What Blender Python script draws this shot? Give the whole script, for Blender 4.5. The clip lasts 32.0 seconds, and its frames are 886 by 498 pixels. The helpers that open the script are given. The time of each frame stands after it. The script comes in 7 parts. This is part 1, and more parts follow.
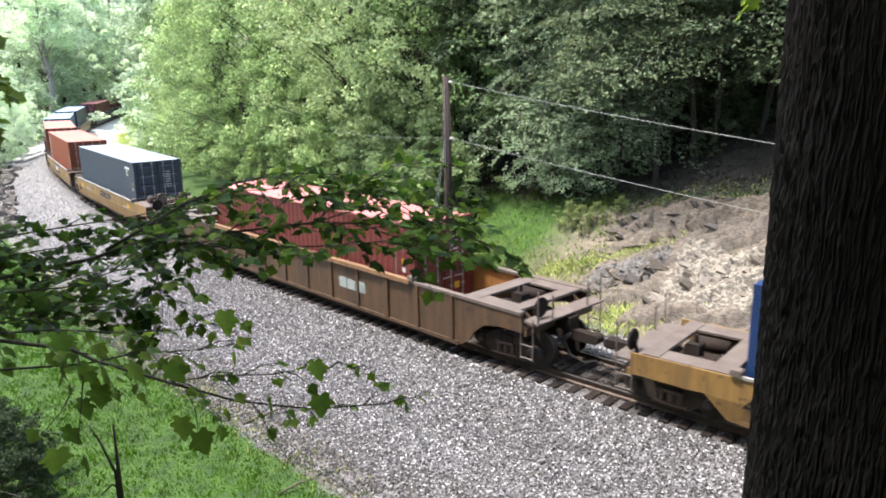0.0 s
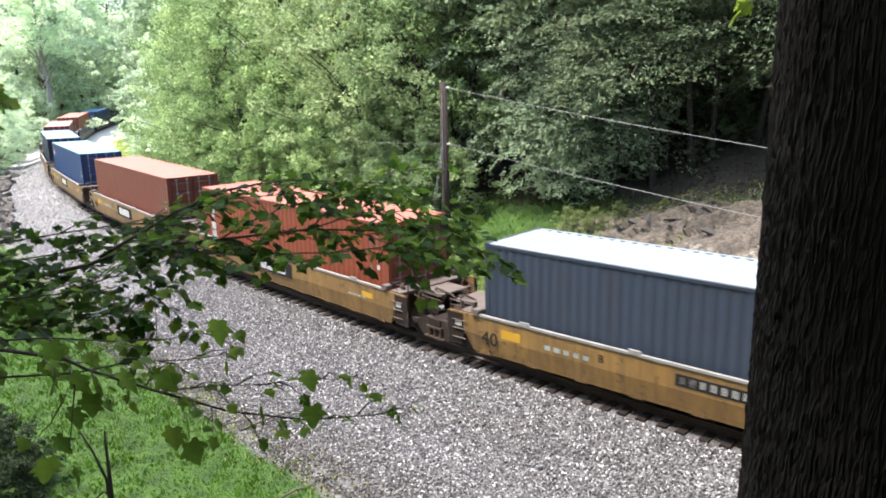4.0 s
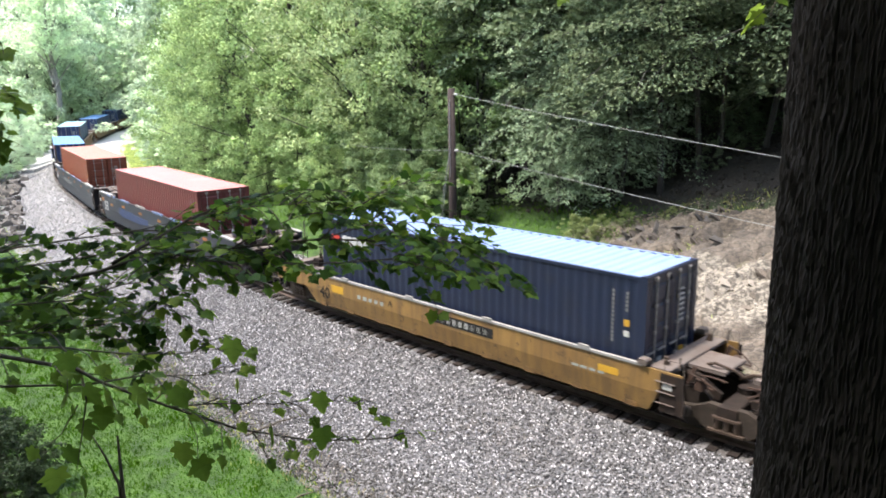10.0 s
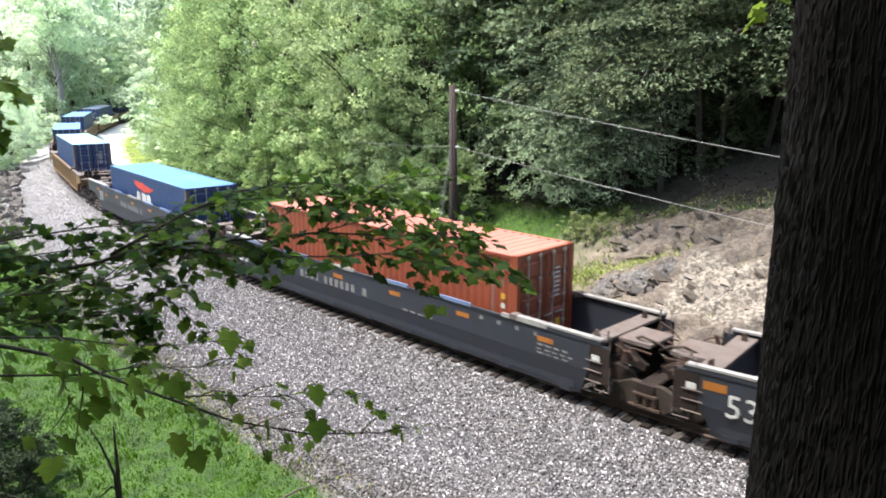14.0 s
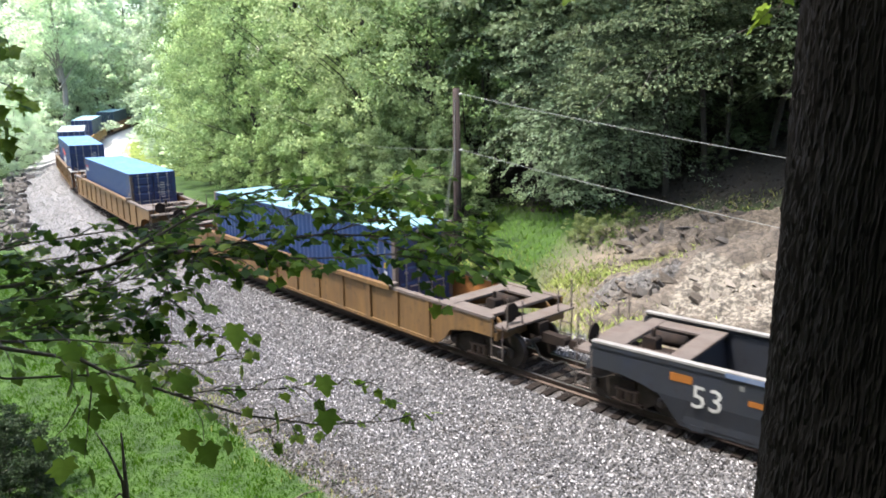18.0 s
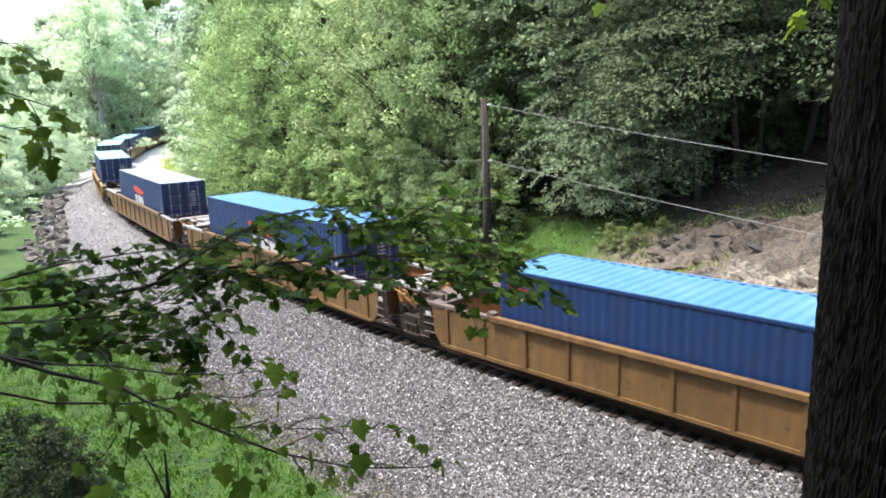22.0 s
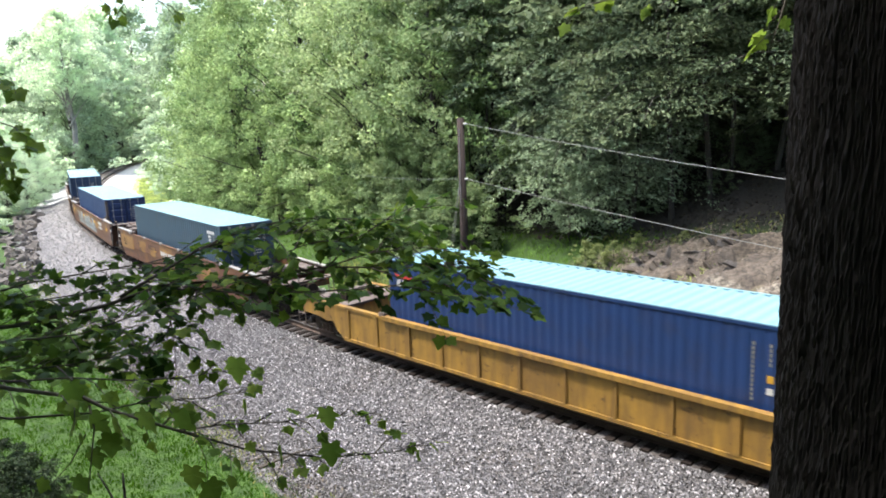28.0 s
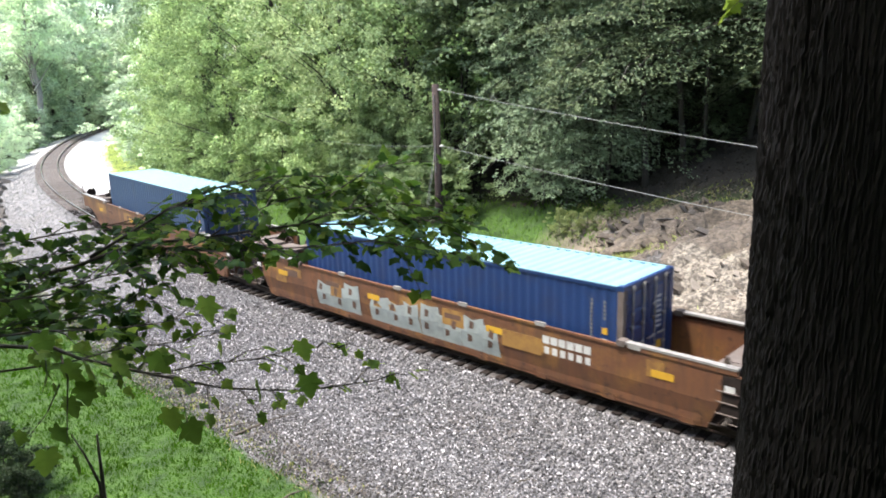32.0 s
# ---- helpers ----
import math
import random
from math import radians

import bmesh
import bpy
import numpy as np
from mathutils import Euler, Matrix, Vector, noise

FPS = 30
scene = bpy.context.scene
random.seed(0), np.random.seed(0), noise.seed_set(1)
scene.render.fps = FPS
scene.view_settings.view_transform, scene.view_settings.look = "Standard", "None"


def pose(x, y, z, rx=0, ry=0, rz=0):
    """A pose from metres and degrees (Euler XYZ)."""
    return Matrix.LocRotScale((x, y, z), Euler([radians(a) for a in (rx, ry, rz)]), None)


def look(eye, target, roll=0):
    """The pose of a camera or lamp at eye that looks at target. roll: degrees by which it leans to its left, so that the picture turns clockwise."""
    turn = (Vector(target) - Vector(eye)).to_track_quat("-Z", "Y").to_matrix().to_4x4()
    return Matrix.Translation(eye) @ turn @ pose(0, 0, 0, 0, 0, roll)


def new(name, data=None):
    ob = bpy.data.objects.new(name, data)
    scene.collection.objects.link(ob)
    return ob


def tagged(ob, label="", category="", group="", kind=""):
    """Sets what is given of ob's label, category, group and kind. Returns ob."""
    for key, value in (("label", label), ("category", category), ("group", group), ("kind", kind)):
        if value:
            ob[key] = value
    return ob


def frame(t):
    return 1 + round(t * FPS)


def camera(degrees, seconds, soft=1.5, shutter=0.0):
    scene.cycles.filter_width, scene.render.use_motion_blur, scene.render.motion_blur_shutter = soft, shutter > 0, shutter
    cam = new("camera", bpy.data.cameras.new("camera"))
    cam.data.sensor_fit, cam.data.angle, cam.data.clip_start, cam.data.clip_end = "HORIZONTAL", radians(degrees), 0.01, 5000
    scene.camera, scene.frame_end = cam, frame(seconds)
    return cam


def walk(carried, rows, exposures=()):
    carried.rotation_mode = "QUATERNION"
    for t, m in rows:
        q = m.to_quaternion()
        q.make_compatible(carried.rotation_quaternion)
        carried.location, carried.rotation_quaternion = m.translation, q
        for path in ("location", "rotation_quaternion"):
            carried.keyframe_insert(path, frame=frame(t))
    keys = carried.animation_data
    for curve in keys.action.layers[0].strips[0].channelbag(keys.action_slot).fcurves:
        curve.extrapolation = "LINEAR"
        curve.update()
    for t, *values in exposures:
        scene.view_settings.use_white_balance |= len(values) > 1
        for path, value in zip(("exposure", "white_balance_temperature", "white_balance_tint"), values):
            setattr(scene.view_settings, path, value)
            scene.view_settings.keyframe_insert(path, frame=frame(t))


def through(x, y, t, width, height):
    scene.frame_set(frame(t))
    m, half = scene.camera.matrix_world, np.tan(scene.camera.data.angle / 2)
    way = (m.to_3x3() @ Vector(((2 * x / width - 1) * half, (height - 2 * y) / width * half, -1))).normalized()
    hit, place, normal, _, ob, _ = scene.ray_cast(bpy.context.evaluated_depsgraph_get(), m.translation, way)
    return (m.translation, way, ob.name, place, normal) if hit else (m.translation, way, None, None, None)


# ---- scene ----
# ---- camera and its way ----
PATH = [
    (0, 0.003, -0.001, 7.682, 76.328, 1.056, -0.584),
    (0.5, 0.004, -0.001, 7.681, 76.222, 1.165, -0.587),
    (1, 0.004, -0.001, 7.682, 76.166, 1.294, -0.562),
    (1.5, 0.012, -0.002, 7.679, 76.206, 1.382, -0.711),
    (2, 0.014, -0.002, 7.679, 76.387, 1.460, -0.755),
    (2.5, 0.015, -0.002, 7.678, 76.545, 1.407, -0.720),
    (3, 0.013, -0.001, 7.680, 76.655, 1.098, -0.684),
    (3.5, 0.021, -0.001, 7.681, 76.717, 1.216, -0.780),
    (5.5, 0.015, -0.002, 7.679, 76.845, 0.959, -0.643),
    (6, 0.012, -0.000, 7.685, 76.921, 1.020, -0.657),
    (6.5, 0.007, -0.001, 7.683, 77.088, 1.136, -0.653),
    (7, 0.006, 0.000, 7.688, 77.311, 1.048, -0.602),
    (7.5, 0.003, 0.000, 7.687, 77.598, 0.920, -0.459),
    (8, -0.000, 0.000, 7.687, 77.577, 0.836, -0.390),
    (8.5, 0.001, -0.000, 7.684, 77.413, 0.908, -0.489),
    (9, -0.002, -0.000, 7.686, 77.295, 1.056, -0.534),
    (9.5, -0.001, 0.000, 7.686, 77.294, 1.045, -0.361),
    (10, 0.000, 0.000, 7.686, 77.247, 0.882, -0.200),
    (10.5, -0.001, -0.000, 7.684, 77.120, 0.760, 0.015),
    (11, 0.002, 0.000, 7.686, 76.995, 0.961, 0.033),
    (11.5, 0.002, -0.001, 7.682, 76.900, 1.107, 0.095),
    (12, 0.010, -0.001, 7.682, 76.872, 1.172, 0.105),
    (12.5, 0.013, -0.000, 7.685, 76.878, 1.164, -0.047),
    (13, 0.013, -0.001, 7.681, 77.024, 0.982, -0.092),
    (13.5, 0.009, -0.001, 7.680, 76.993, 0.425, -0.066),
    (14, 0.006, -0.002, 7.678, 76.989, 0.265, -0.064),
    (14.5, 0.003, -0.002, 7.677, 76.961, 0.365, -0.128),
    (16.5, 0.003, -0.001, 7.681, 77.393, 0.695, -0.091),
    (17, 0.002, -0.001, 7.682, 77.298, 0.862, -0.014),
    (17.5, 0.002, -0.000, 7.683, 77.245, 0.895, 0.065),
    (18, 0.002, -0.000, 7.684, 77.212, 0.708, 0.188),
    (18.5, 0.001, 0.000, 7.686, 77.238, 0.657, 0.391),
    (19, -0.003, -0.000, 7.684, 77.249, 0.625, 0.726),
    (19.5, -0.003, 0.000, 7.686, 77.280, 0.953, 0.844),
    (20, -0.001, 0.001, 7.688, 77.279, 1.258, 0.832),
    (20.5, -0.000, 0.001, 7.688, 77.164, 1.455, 0.941),
    (21, 0.003, 0.002, 7.694, 77.252, 2.128, 1.793),
    (21.5, -0.004, 0.003, 7.700, 77.736, 2.208, 2.251),
    (22, -0.018, 0.001, 7.695, 78.099, 1.857, 2.284),
    (22.5, -0.010, 0.001, 7.694, 78.243, 1.644, 2.224),
    (23, 0.006, 0.003, 7.697, 78.470, 1.795, 2.228),
    (23.5, 0.015, 0.003, 7.697, 79.052, 1.979, 1.990),
    (24, 0.012, 0.003, 7.698, 79.411, 2.098, 1.766),
    (24.5, -0.002, 0.003, 7.701, 79.550, 2.044, 1.446),
    (25, -0.002, 0.002, 7.698, 79.485, 1.968, 1.340),
    (25.5, 0.006, 0.003, 7.700, 79.346, 2.097, 1.131),
    (27.5, 0.028, 0.003, 7.698, 79.659, 1.974, 0.803),
    (28, 0.025, 0.002, 7.693, 79.461, 1.964, 0.550),
    (28.5, 0.021, -0.000, 7.682, 78.467, 1.967, 0.385),
    (29, 0.020, -0.001, 7.680, 77.946, 1.813, 0.006),
    (29.5, 0.016, -0.001, 7.681, 77.475, 1.795, -0.356),
    (30, 0.021, -0.002, 7.676, 77.203, 1.689, -0.888),
    (30.5, 0.022, -0.003, 7.674, 77.240, 1.617, -1.199),
    (31, 0.023, -0.005, 7.668, 76.910, 1.493, -1.394),
    (31.5, 0.027, -0.004, 7.671, 76.849, 1.619, -1.347),
    (32, 0.024, -0.003, 7.673, 76.919, 1.620, -1.366),
]
cam = camera(61.85, 32.0, soft=1.8, shutter=0.2)
walk(cam, [(t, pose(x, y, z, rx, ry, rz)) for t, x, y, z, rx, ry, rz in PATH],
     exposures=[(0, 2.12), (3, 2.12), (6, 2.04), (9, 2.06), (12, 2.15), (14, 2.14), (17, 2.08), (20, 2.03), (22, 1.96), (25, 1.97), (28, 1.89), (30, 1.95), (32, 2.08)])

# ---- world, sun, exposure ----
SUN_ELEVATION, SUN_AZIMUTH = 69, -96
world = bpy.data.worlds.new("world")
scene.world = world
world.use_nodes = True
wn = world.node_tree
sky = wn.nodes.new("ShaderNodeTexSky")
sky.sky_type = "NISHITA"
sky.sun_disc = False
sky.sun_elevation = radians(SUN_ELEVATION)
sky.sun_rotation = radians(SUN_AZIMUTH)
sky.dust_density = 3.0
sky.air_density = 1.2
wn.links.new(sky.outputs[0], wn.nodes["Background"].inputs[0])
wn.nodes["Background"].inputs[1].default_value = 0.15
sun_data = bpy.data.lights.new("sun", "SUN")
sun_data.energy = 2.6
sun_data.angle = radians(5.0)
sun_data.color = (1.0, 0.97, 0.91)
sun = new("sun", sun_data)
az = radians(SUN_AZIMUTH)
el = radians(SUN_ELEVATION)
sun.matrix_world = look((math.sin(az) * math.cos(el) * 100, math.cos(az) * math.cos(el) * 100, math.sin(el) * 100), (0, 0, 0))

# ---- materials ----
def node_mat(name):
    m = bpy.data.materials.new(name)
    m.use_nodes = True
    return m, m.node_tree, m.node_tree.nodes["Principled BSDF"]


def surface(name, a, b, rough=0.6, metal=0.0, scale=3.0, fine=40.0, bump=0.15, dirt=None, dirt_amount=0.35, dirt_scale=1.2,
            stretch=(1, 1, 1), spread=0.0, spec=0.5):
    """Two tones mixed by coarse and fine noise, stains of a third tone, a fine relief."""
    m, nt, bs = node_mat(name)
    N, Lk = nt.nodes, nt.links
    tc = N.new("ShaderNodeTexCoord")
    mp = N.new("ShaderNodeMapping")
    mp.inputs["Scale"].default_value = stretch
    Lk.new(tc.outputs["Object"], mp.inputs[0])
    n1 = N.new("ShaderNodeTexNoise")
    n1.inputs["Scale"].default_value = scale
    n1.inputs["Detail"].default_value = 5
    n2 = N.new("ShaderNodeTexNoise")
    n2.inputs["Scale"].default_value = fine
    n2.inputs["Detail"].default_value = 3
    for n in (n1, n2):
        Lk.new(mp.outputs[0], n.inputs["Vector"])
    add = N.new("ShaderNodeMath")
    add.operation = "MULTIPLY_ADD"
    Lk.new(n2.outputs[0], add.inputs[0])
    add.inputs[1].default_value = 0.5
    Lk.new(n1.outputs[0], add.inputs[2])
    rg = N.new("ShaderNodeMapRange")
    rg.inputs[1].default_value, rg.inputs[2].default_value = 0.5, 1.0
    Lk.new(add.outputs[0], rg.inputs[0])
    mix = N.new("ShaderNodeMix")
    mix.data_type = "RGBA"
    mix.inputs[6].default_value, mix.inputs[7].default_value = (*a, 1), (*b, 1)
    Lk.new(rg.outputs[0], mix.inputs[0])
    col = mix.outputs[2]
    if dirt:
        n3 = N.new("ShaderNodeTexNoise")
        n3.inputs["Scale"].default_value = dirt_scale
        n3.inputs["Detail"].default_value = 8
        n3.inputs["Roughness"].default_value = 0.65
        Lk.new(mp.outputs[0], n3.inputs["Vector"])
        r3 = N.new("ShaderNodeMapRange")
        r3.inputs[1].default_value, r3.inputs[2].default_value = 0.5, 0.72
        r3.inputs[4].default_value = dirt_amount
        Lk.new(n3.outputs[0], r3.inputs[0])
        mx = N.new("ShaderNodeMix")
        mx.data_type = "RGBA"
        Lk.new(r3.outputs[0], mx.inputs[0])
        Lk.new(col, mx.inputs[6])
        mx.inputs[7].default_value = (*dirt, 1)
        col = mx.outputs[2]
    if spread:
        oi = N.new("ShaderNodeObjectInfo")
        hs = N.new("ShaderNodeHueSaturation")
        r4 = N.new("ShaderNodeMapRange")
        r4.inputs[3].default_value, r4.inputs[4].default_value = 1 - spread, 1 + spread
        Lk.new(oi.outputs["Random"], r4.inputs[0])
        Lk.new(r4.outputs[0], hs.inputs["Value"])
        Lk.new(col, hs.inputs["Color"])
        col = hs.outputs[0]
    Lk.new(col, bs.inputs["Base Color"])
    bs.inputs["Roughness"].default_value = rough
    bs.inputs["Metallic"].default_value = metal
    bs.inputs["Specular IOR Level"].default_value = spec
    if bump:
        bp = N.new("ShaderNodeBump")
        bp.inputs["Strength"].default_value = bump
        bp.inputs["Distance"].default_value = 0.02
        Lk.new(add.outputs[0], bp.inputs["Height"])
        Lk.new(bp.outputs[0], bs.inputs["Normal"])
    return m


def leaf_mat(name, a, b, c, through=0.35, rough=0.5, patch=0.0):
    """Leaves: three greens by island, some light passes through; patch: size of thinner, browner spots."""
    m, nt, bs = node_mat(name)
    N, Lk = nt.nodes, nt.links
    geo = N.new("ShaderNodeNewGeometry")
    oi = N.new("ShaderNodeObjectInfo")
    cr = N.new("ShaderNodeValToRGB")
    cr.color_ramp.elements[0].color = (*a, 1)
    cr.color_ramp.elements[1].color = (*c, 1)
    e = cr.color_ramp.elements.new(0.5)
    e.color = (*b, 1)
    Lk.new(geo.outputs["Random Per Island"], cr.inputs[0])
    hs = N.new("ShaderNodeHueSaturation")
    r4 = N.new("ShaderNodeMapRange")
    r4.inputs[3].default_value, r4.inputs[4].default_value = 0.72, 1.28
    Lk.new(oi.outputs["Random"], r4.inputs[0])
    Lk.new(r4.outputs[0], hs.inputs["Value"])
    r5 = N.new("ShaderNodeMapRange")
    r5.inputs[3].default_value, r5.inputs[4].default_value = 0.515, 0.485
    Lk.new(oi.outputs["Random"], r5.inputs[0])
    Lk.new(r5.outputs[0], hs.inputs["Hue"])
    tone = cr.outputs[0]
    drift = N.new("ShaderNodeTexNoise")
    place = N.new("ShaderNodeTexCoord")
    drift.inputs["Scale"].default_value, drift.inputs["Detail"].default_value = 0.8, 3
    Lk.new(place.outputs["Object"], drift.inputs["Vector"])
    span = N.new("ShaderNodeMapRange")
    span.inputs[1].default_value, span.inputs[2].default_value, span.inputs[3].default_value, span.inputs[4].default_value = 0.34, 0.66, 0.74, 1.24
    Lk.new(drift.outputs[0], span.inputs[0])
    both = N.new("ShaderNodeMath")
    both.operation = "MULTIPLY"
    Lk.new(r4.outputs[0], both.inputs[0])
    Lk.new(span.outputs[0], both.inputs[1])
    Lk.new(both.outputs[0], hs.inputs["Value"])
    if patch:
        tc = N.new("ShaderNodeTexCoord")
        no = N.new("ShaderNodeTexNoise")
        no.inputs["Scale"].default_value, no.inputs["Detail"].default_value = patch, 5
        Lk.new(tc.outputs["Object"], no.inputs["Vector"])
        rg = N.new("ShaderNodeMapRange")
        rg.inputs[1].default_value, rg.inputs[2].default_value, rg.inputs[4].default_value = 0.42, 0.75, 0.7
        Lk.new(no.outputs[0], rg.inputs[0])
        spot = N.new("ShaderNodeMix")
        spot.data_type = "RGBA"
        Lk.new(rg.outputs[0], spot.inputs[0])
        Lk.new(tone, spot.inputs[6])
        spot.inputs[7].default_value = (a[0] * 0.55, a[1] * 0.5, a[2] * 0.7, 1)
        tone = spot.outputs[2]
    Lk.new(tone, hs.inputs["Color"])
    Lk.new(hs.outputs[0], bs.inputs["Base Color"])
    bs.inputs["Roughness"].default_value = rough
    bs.inputs["Specular IOR Level"].default_value = 0.02 if patch else 0.14
    tr = N.new("ShaderNodeBsdfTranslucent")
    hs2 = N.new("ShaderNodeHueSaturation")
    hs2.inputs["Value"].default_value = 1.3
    hs2.inputs["Hue"].default_value = 0.49
    Lk.new(hs.outputs[0], hs2.inputs["Color"])
    Lk.new(hs2.outputs[0], tr.inputs[0])
    mx = N.new("ShaderNodeMixShader")
    mx.inputs[0].default_value = through
    Lk.new(bs.outputs[0], mx.inputs[1])
    Lk.new(tr.outputs[0], mx.inputs[2])
    Lk.new(mx.outputs[0], N["Material Output"].inputs[0])
    return m


RUST = (0.10, 0.045, 0.025)
GRIME = (0.035, 0.03, 0.026)
M = dict(
    rail_steel=surface("rail_steel", (0.08, 0.055, 0.042), (0.045, 0.03, 0.022), 0.55, 0.5, 4, 30, 0.1),
    rail_top=surface("rail_top", (0.42, 0.41, 0.40), (0.30, 0.29, 0.28), 0.28, 0.9, 6, 60, 0.05),
    tie=surface("tie", (0.010, 0.008, 0.007), (0.020, 0.015, 0.013), 0.95, 0, 3, 50, 0.5, (0.042, 0.033, 0.028), 0.4, 2, (1, 5, 5), 0.35, spec=0.1),
    # ties of the far track: distance haze put into a lighter grey
    tie_hazed=surface("tie_hazed", (0.09, 0.076, 0.068), (0.14, 0.12, 0.108), 0.95, 0, 3, 50, 0.5, (0.20, 0.18, 0.165), 0.5, 2, (1, 5, 5), 0.3, spec=0.1),
    deck=surface("deck", (0.070, 0.054, 0.047), (0.115, 0.092, 0.080), 0.75, 0.1, 2, 30, 0.2, (0.06, 0.03, 0.018), 0.6, 1.5),
    undergear=surface("undergear", (0.011, 0.008, 0.007), (0.022, 0.016, 0.013), 0.9, 0.0, 4, 30, 0.3, (0.035, 0.018, 0.011), 0.5, 3, spec=0.15),
    gear_rod=surface("gear_rod", (0.05, 0.027, 0.018), (0.028, 0.017, 0.013), 0.8, 0.1, 5, 30, 0.2, (0.012, 0.01, 0.009), 0.5, 4, spec=0.3),
    bogie=surface("bogie", (0.034, 0.025, 0.019), (0.018, 0.014, 0.011), 0.9, 0.0, 4, 30, 0.3, (0.06, 0.046, 0.034), 0.5, 3, spec=0.2),
    worn_yellow=surface("worn_yellow", (0.23, 0.125, 0.027), (0.155, 0.078, 0.022), 0.6, 0, 3, 25, 0.03, (0.095, 0.038, 0.017), 1.0, 3.2),
    wheel=surface("wheel", (0.04, 0.03, 0.025), (0.025, 0.018, 0.015), 0.6, 0.4, 5, 30, 0.1),
    white=surface("white", (0.42, 0.42, 0.40), (0.33, 0.325, 0.31), 0.6, 0, 3, 30, 0.05, GRIME, 0.4, 2),
    black=surface("black", (0.010, 0.010, 0.010), (0.018, 0.017, 0.016), 0.8, 0, 3, 30, 0.05, GRIME, 0.2, spec=0.15),
    yellow_mark=surface("yellow_mark", (0.434, 0.252, 0.014), (0.35, 0.189, 0.014), 0.55, 0, 3, 30, 0.05, GRIME, 0.3),
    orange_mark=surface("orange_mark", (0.252, 0.0924, 0.0084), (0.21, 0.0714, 0.0084), 0.55, 0, 3, 30, 0.05, GRIME, 0.3),
    red_mark=surface("red_mark", (0.385, 0.0315, 0.0175), (0.294, 0.0245, 0.014), 0.55, 0, 3, 30, 0.05, GRIME, 0.3),
    grey_paint=surface("grey_paint", (0.25, 0.28, 0.265), (0.17, 0.19, 0.185), 0.7, 0, 3, 20, 0.05, GRIME, 0.3),
    galvanised=surface("galvanised", (0.30, 0.29, 0.275), (0.20, 0.19, 0.18), 0.5, 0.3, 4, 30, 0.05, RUST, 0.2),
    pole_wood=surface("pole_wood", (0.032, 0.018, 0.015), (0.018, 0.0115, 0.010), 0.9, 0, 6, 40, 0.6, None, 0, 1, (6, 6, 0.6)),
    wire=surface("wire", (0.21, 0.21, 0.2), (0.158, 0.158, 0.152), 0.6, 0.0, 4, 30, 0),
    bark=surface("bark", (0.027, 0.0222, 0.018), (0.051, 0.0438, 0.036), 0.9, 0, 4, 30, 0.7, (0.036, 0.045, 0.024), 0.3, 1.0, (3, 3, 0.7)),
    bark_pale=surface("bark_pale", (0.26, 0.245, 0.22), (0.16, 0.15, 0.13), 0.9, 0, 3, 30, 0.5, None, 0, 1, (3, 3, 0.7)),
    twig=surface("twig", (0.05, 0.04, 0.03), (0.08, 0.065, 0.05), 0.9, 0, 8, 60, 0.2),
)
def worn_paint(name, a, b, grime, bare, streak=0.55, patch=0.5):
    """Car paint: two tones, streaks of grime that run down, patches where it has worn off."""
    m = surface(name, a, b, 0.55, 0, 0.9, 14, 0.05, bare, patch, 0.8, (1, 1, 0.8))
    nt = m.node_tree
    N, Lk = nt.nodes, nt.links
    bs = N["Principled BSDF"]
    old = bs.inputs["Base Color"].links[0].from_socket
    tc = N.new("ShaderNodeTexCoord")
    oi = N.new("ShaderNodeObjectInfo")
    mp = N.new("ShaderNodeMapping")
    mp.inputs["Scale"].default_value = (5.0, 5.0, 0.55)
    Lk.new(tc.outputs["Object"], mp.inputs[0])
    Lk.new(oi.outputs["Location"], mp.inputs[1])
    n = N.new("ShaderNodeTexNoise")
    n.inputs["Scale"].default_value, n.inputs["Detail"].default_value, n.inputs["Roughness"].default_value = 1.0, 7, 0.6
    Lk.new(mp.outputs[0], n.inputs["Vector"])
    r = N.new("ShaderNodeMapRange")
    r.inputs[1].default_value, r.inputs[2].default_value, r.inputs[4].default_value = 0.37, 0.64, streak
    Lk.new(n.outputs[0], r.inputs[0])
    mx = N.new("ShaderNodeMix")
    mx.data_type = "RGBA"
    Lk.new(r.outputs[0], mx.inputs[0])
    Lk.new(old, mx.inputs[6])
    mx.inputs[7].default_value = (*grime, 1)
    Lk.new(mx.outputs[2], bs.inputs["Base Color"])
    chip = N.new("ShaderNodeTexNoise")
    chip.inputs["Scale"].default_value, chip.inputs["Detail"].default_value, chip.inputs["Roughness"].default_value = 3.4, 9, 0.72
    Lk.new(tc.outputs["Object"], chip.inputs["Vector"])
    edge = N.new("ShaderNodeMapRange")
    edge.inputs[1].default_value, edge.inputs[2].default_value, edge.inputs[4].default_value = 0.57, 0.62, 0.8
    Lk.new(chip.outputs[0], edge.inputs[0])
    worn = N.new("ShaderNodeMix")
    worn.data_type = "RGBA"
    Lk.new(edge.outputs[0], worn.inputs[0])
    Lk.new(mx.outputs[2], worn.inputs[6])
    worn.inputs[7].default_value = (grime[0] * 0.6, grime[1] * 0.55, grime[2] * 0.6, 1)
    Lk.new(worn.outputs[2], bs.inputs["Base Color"])
    return m


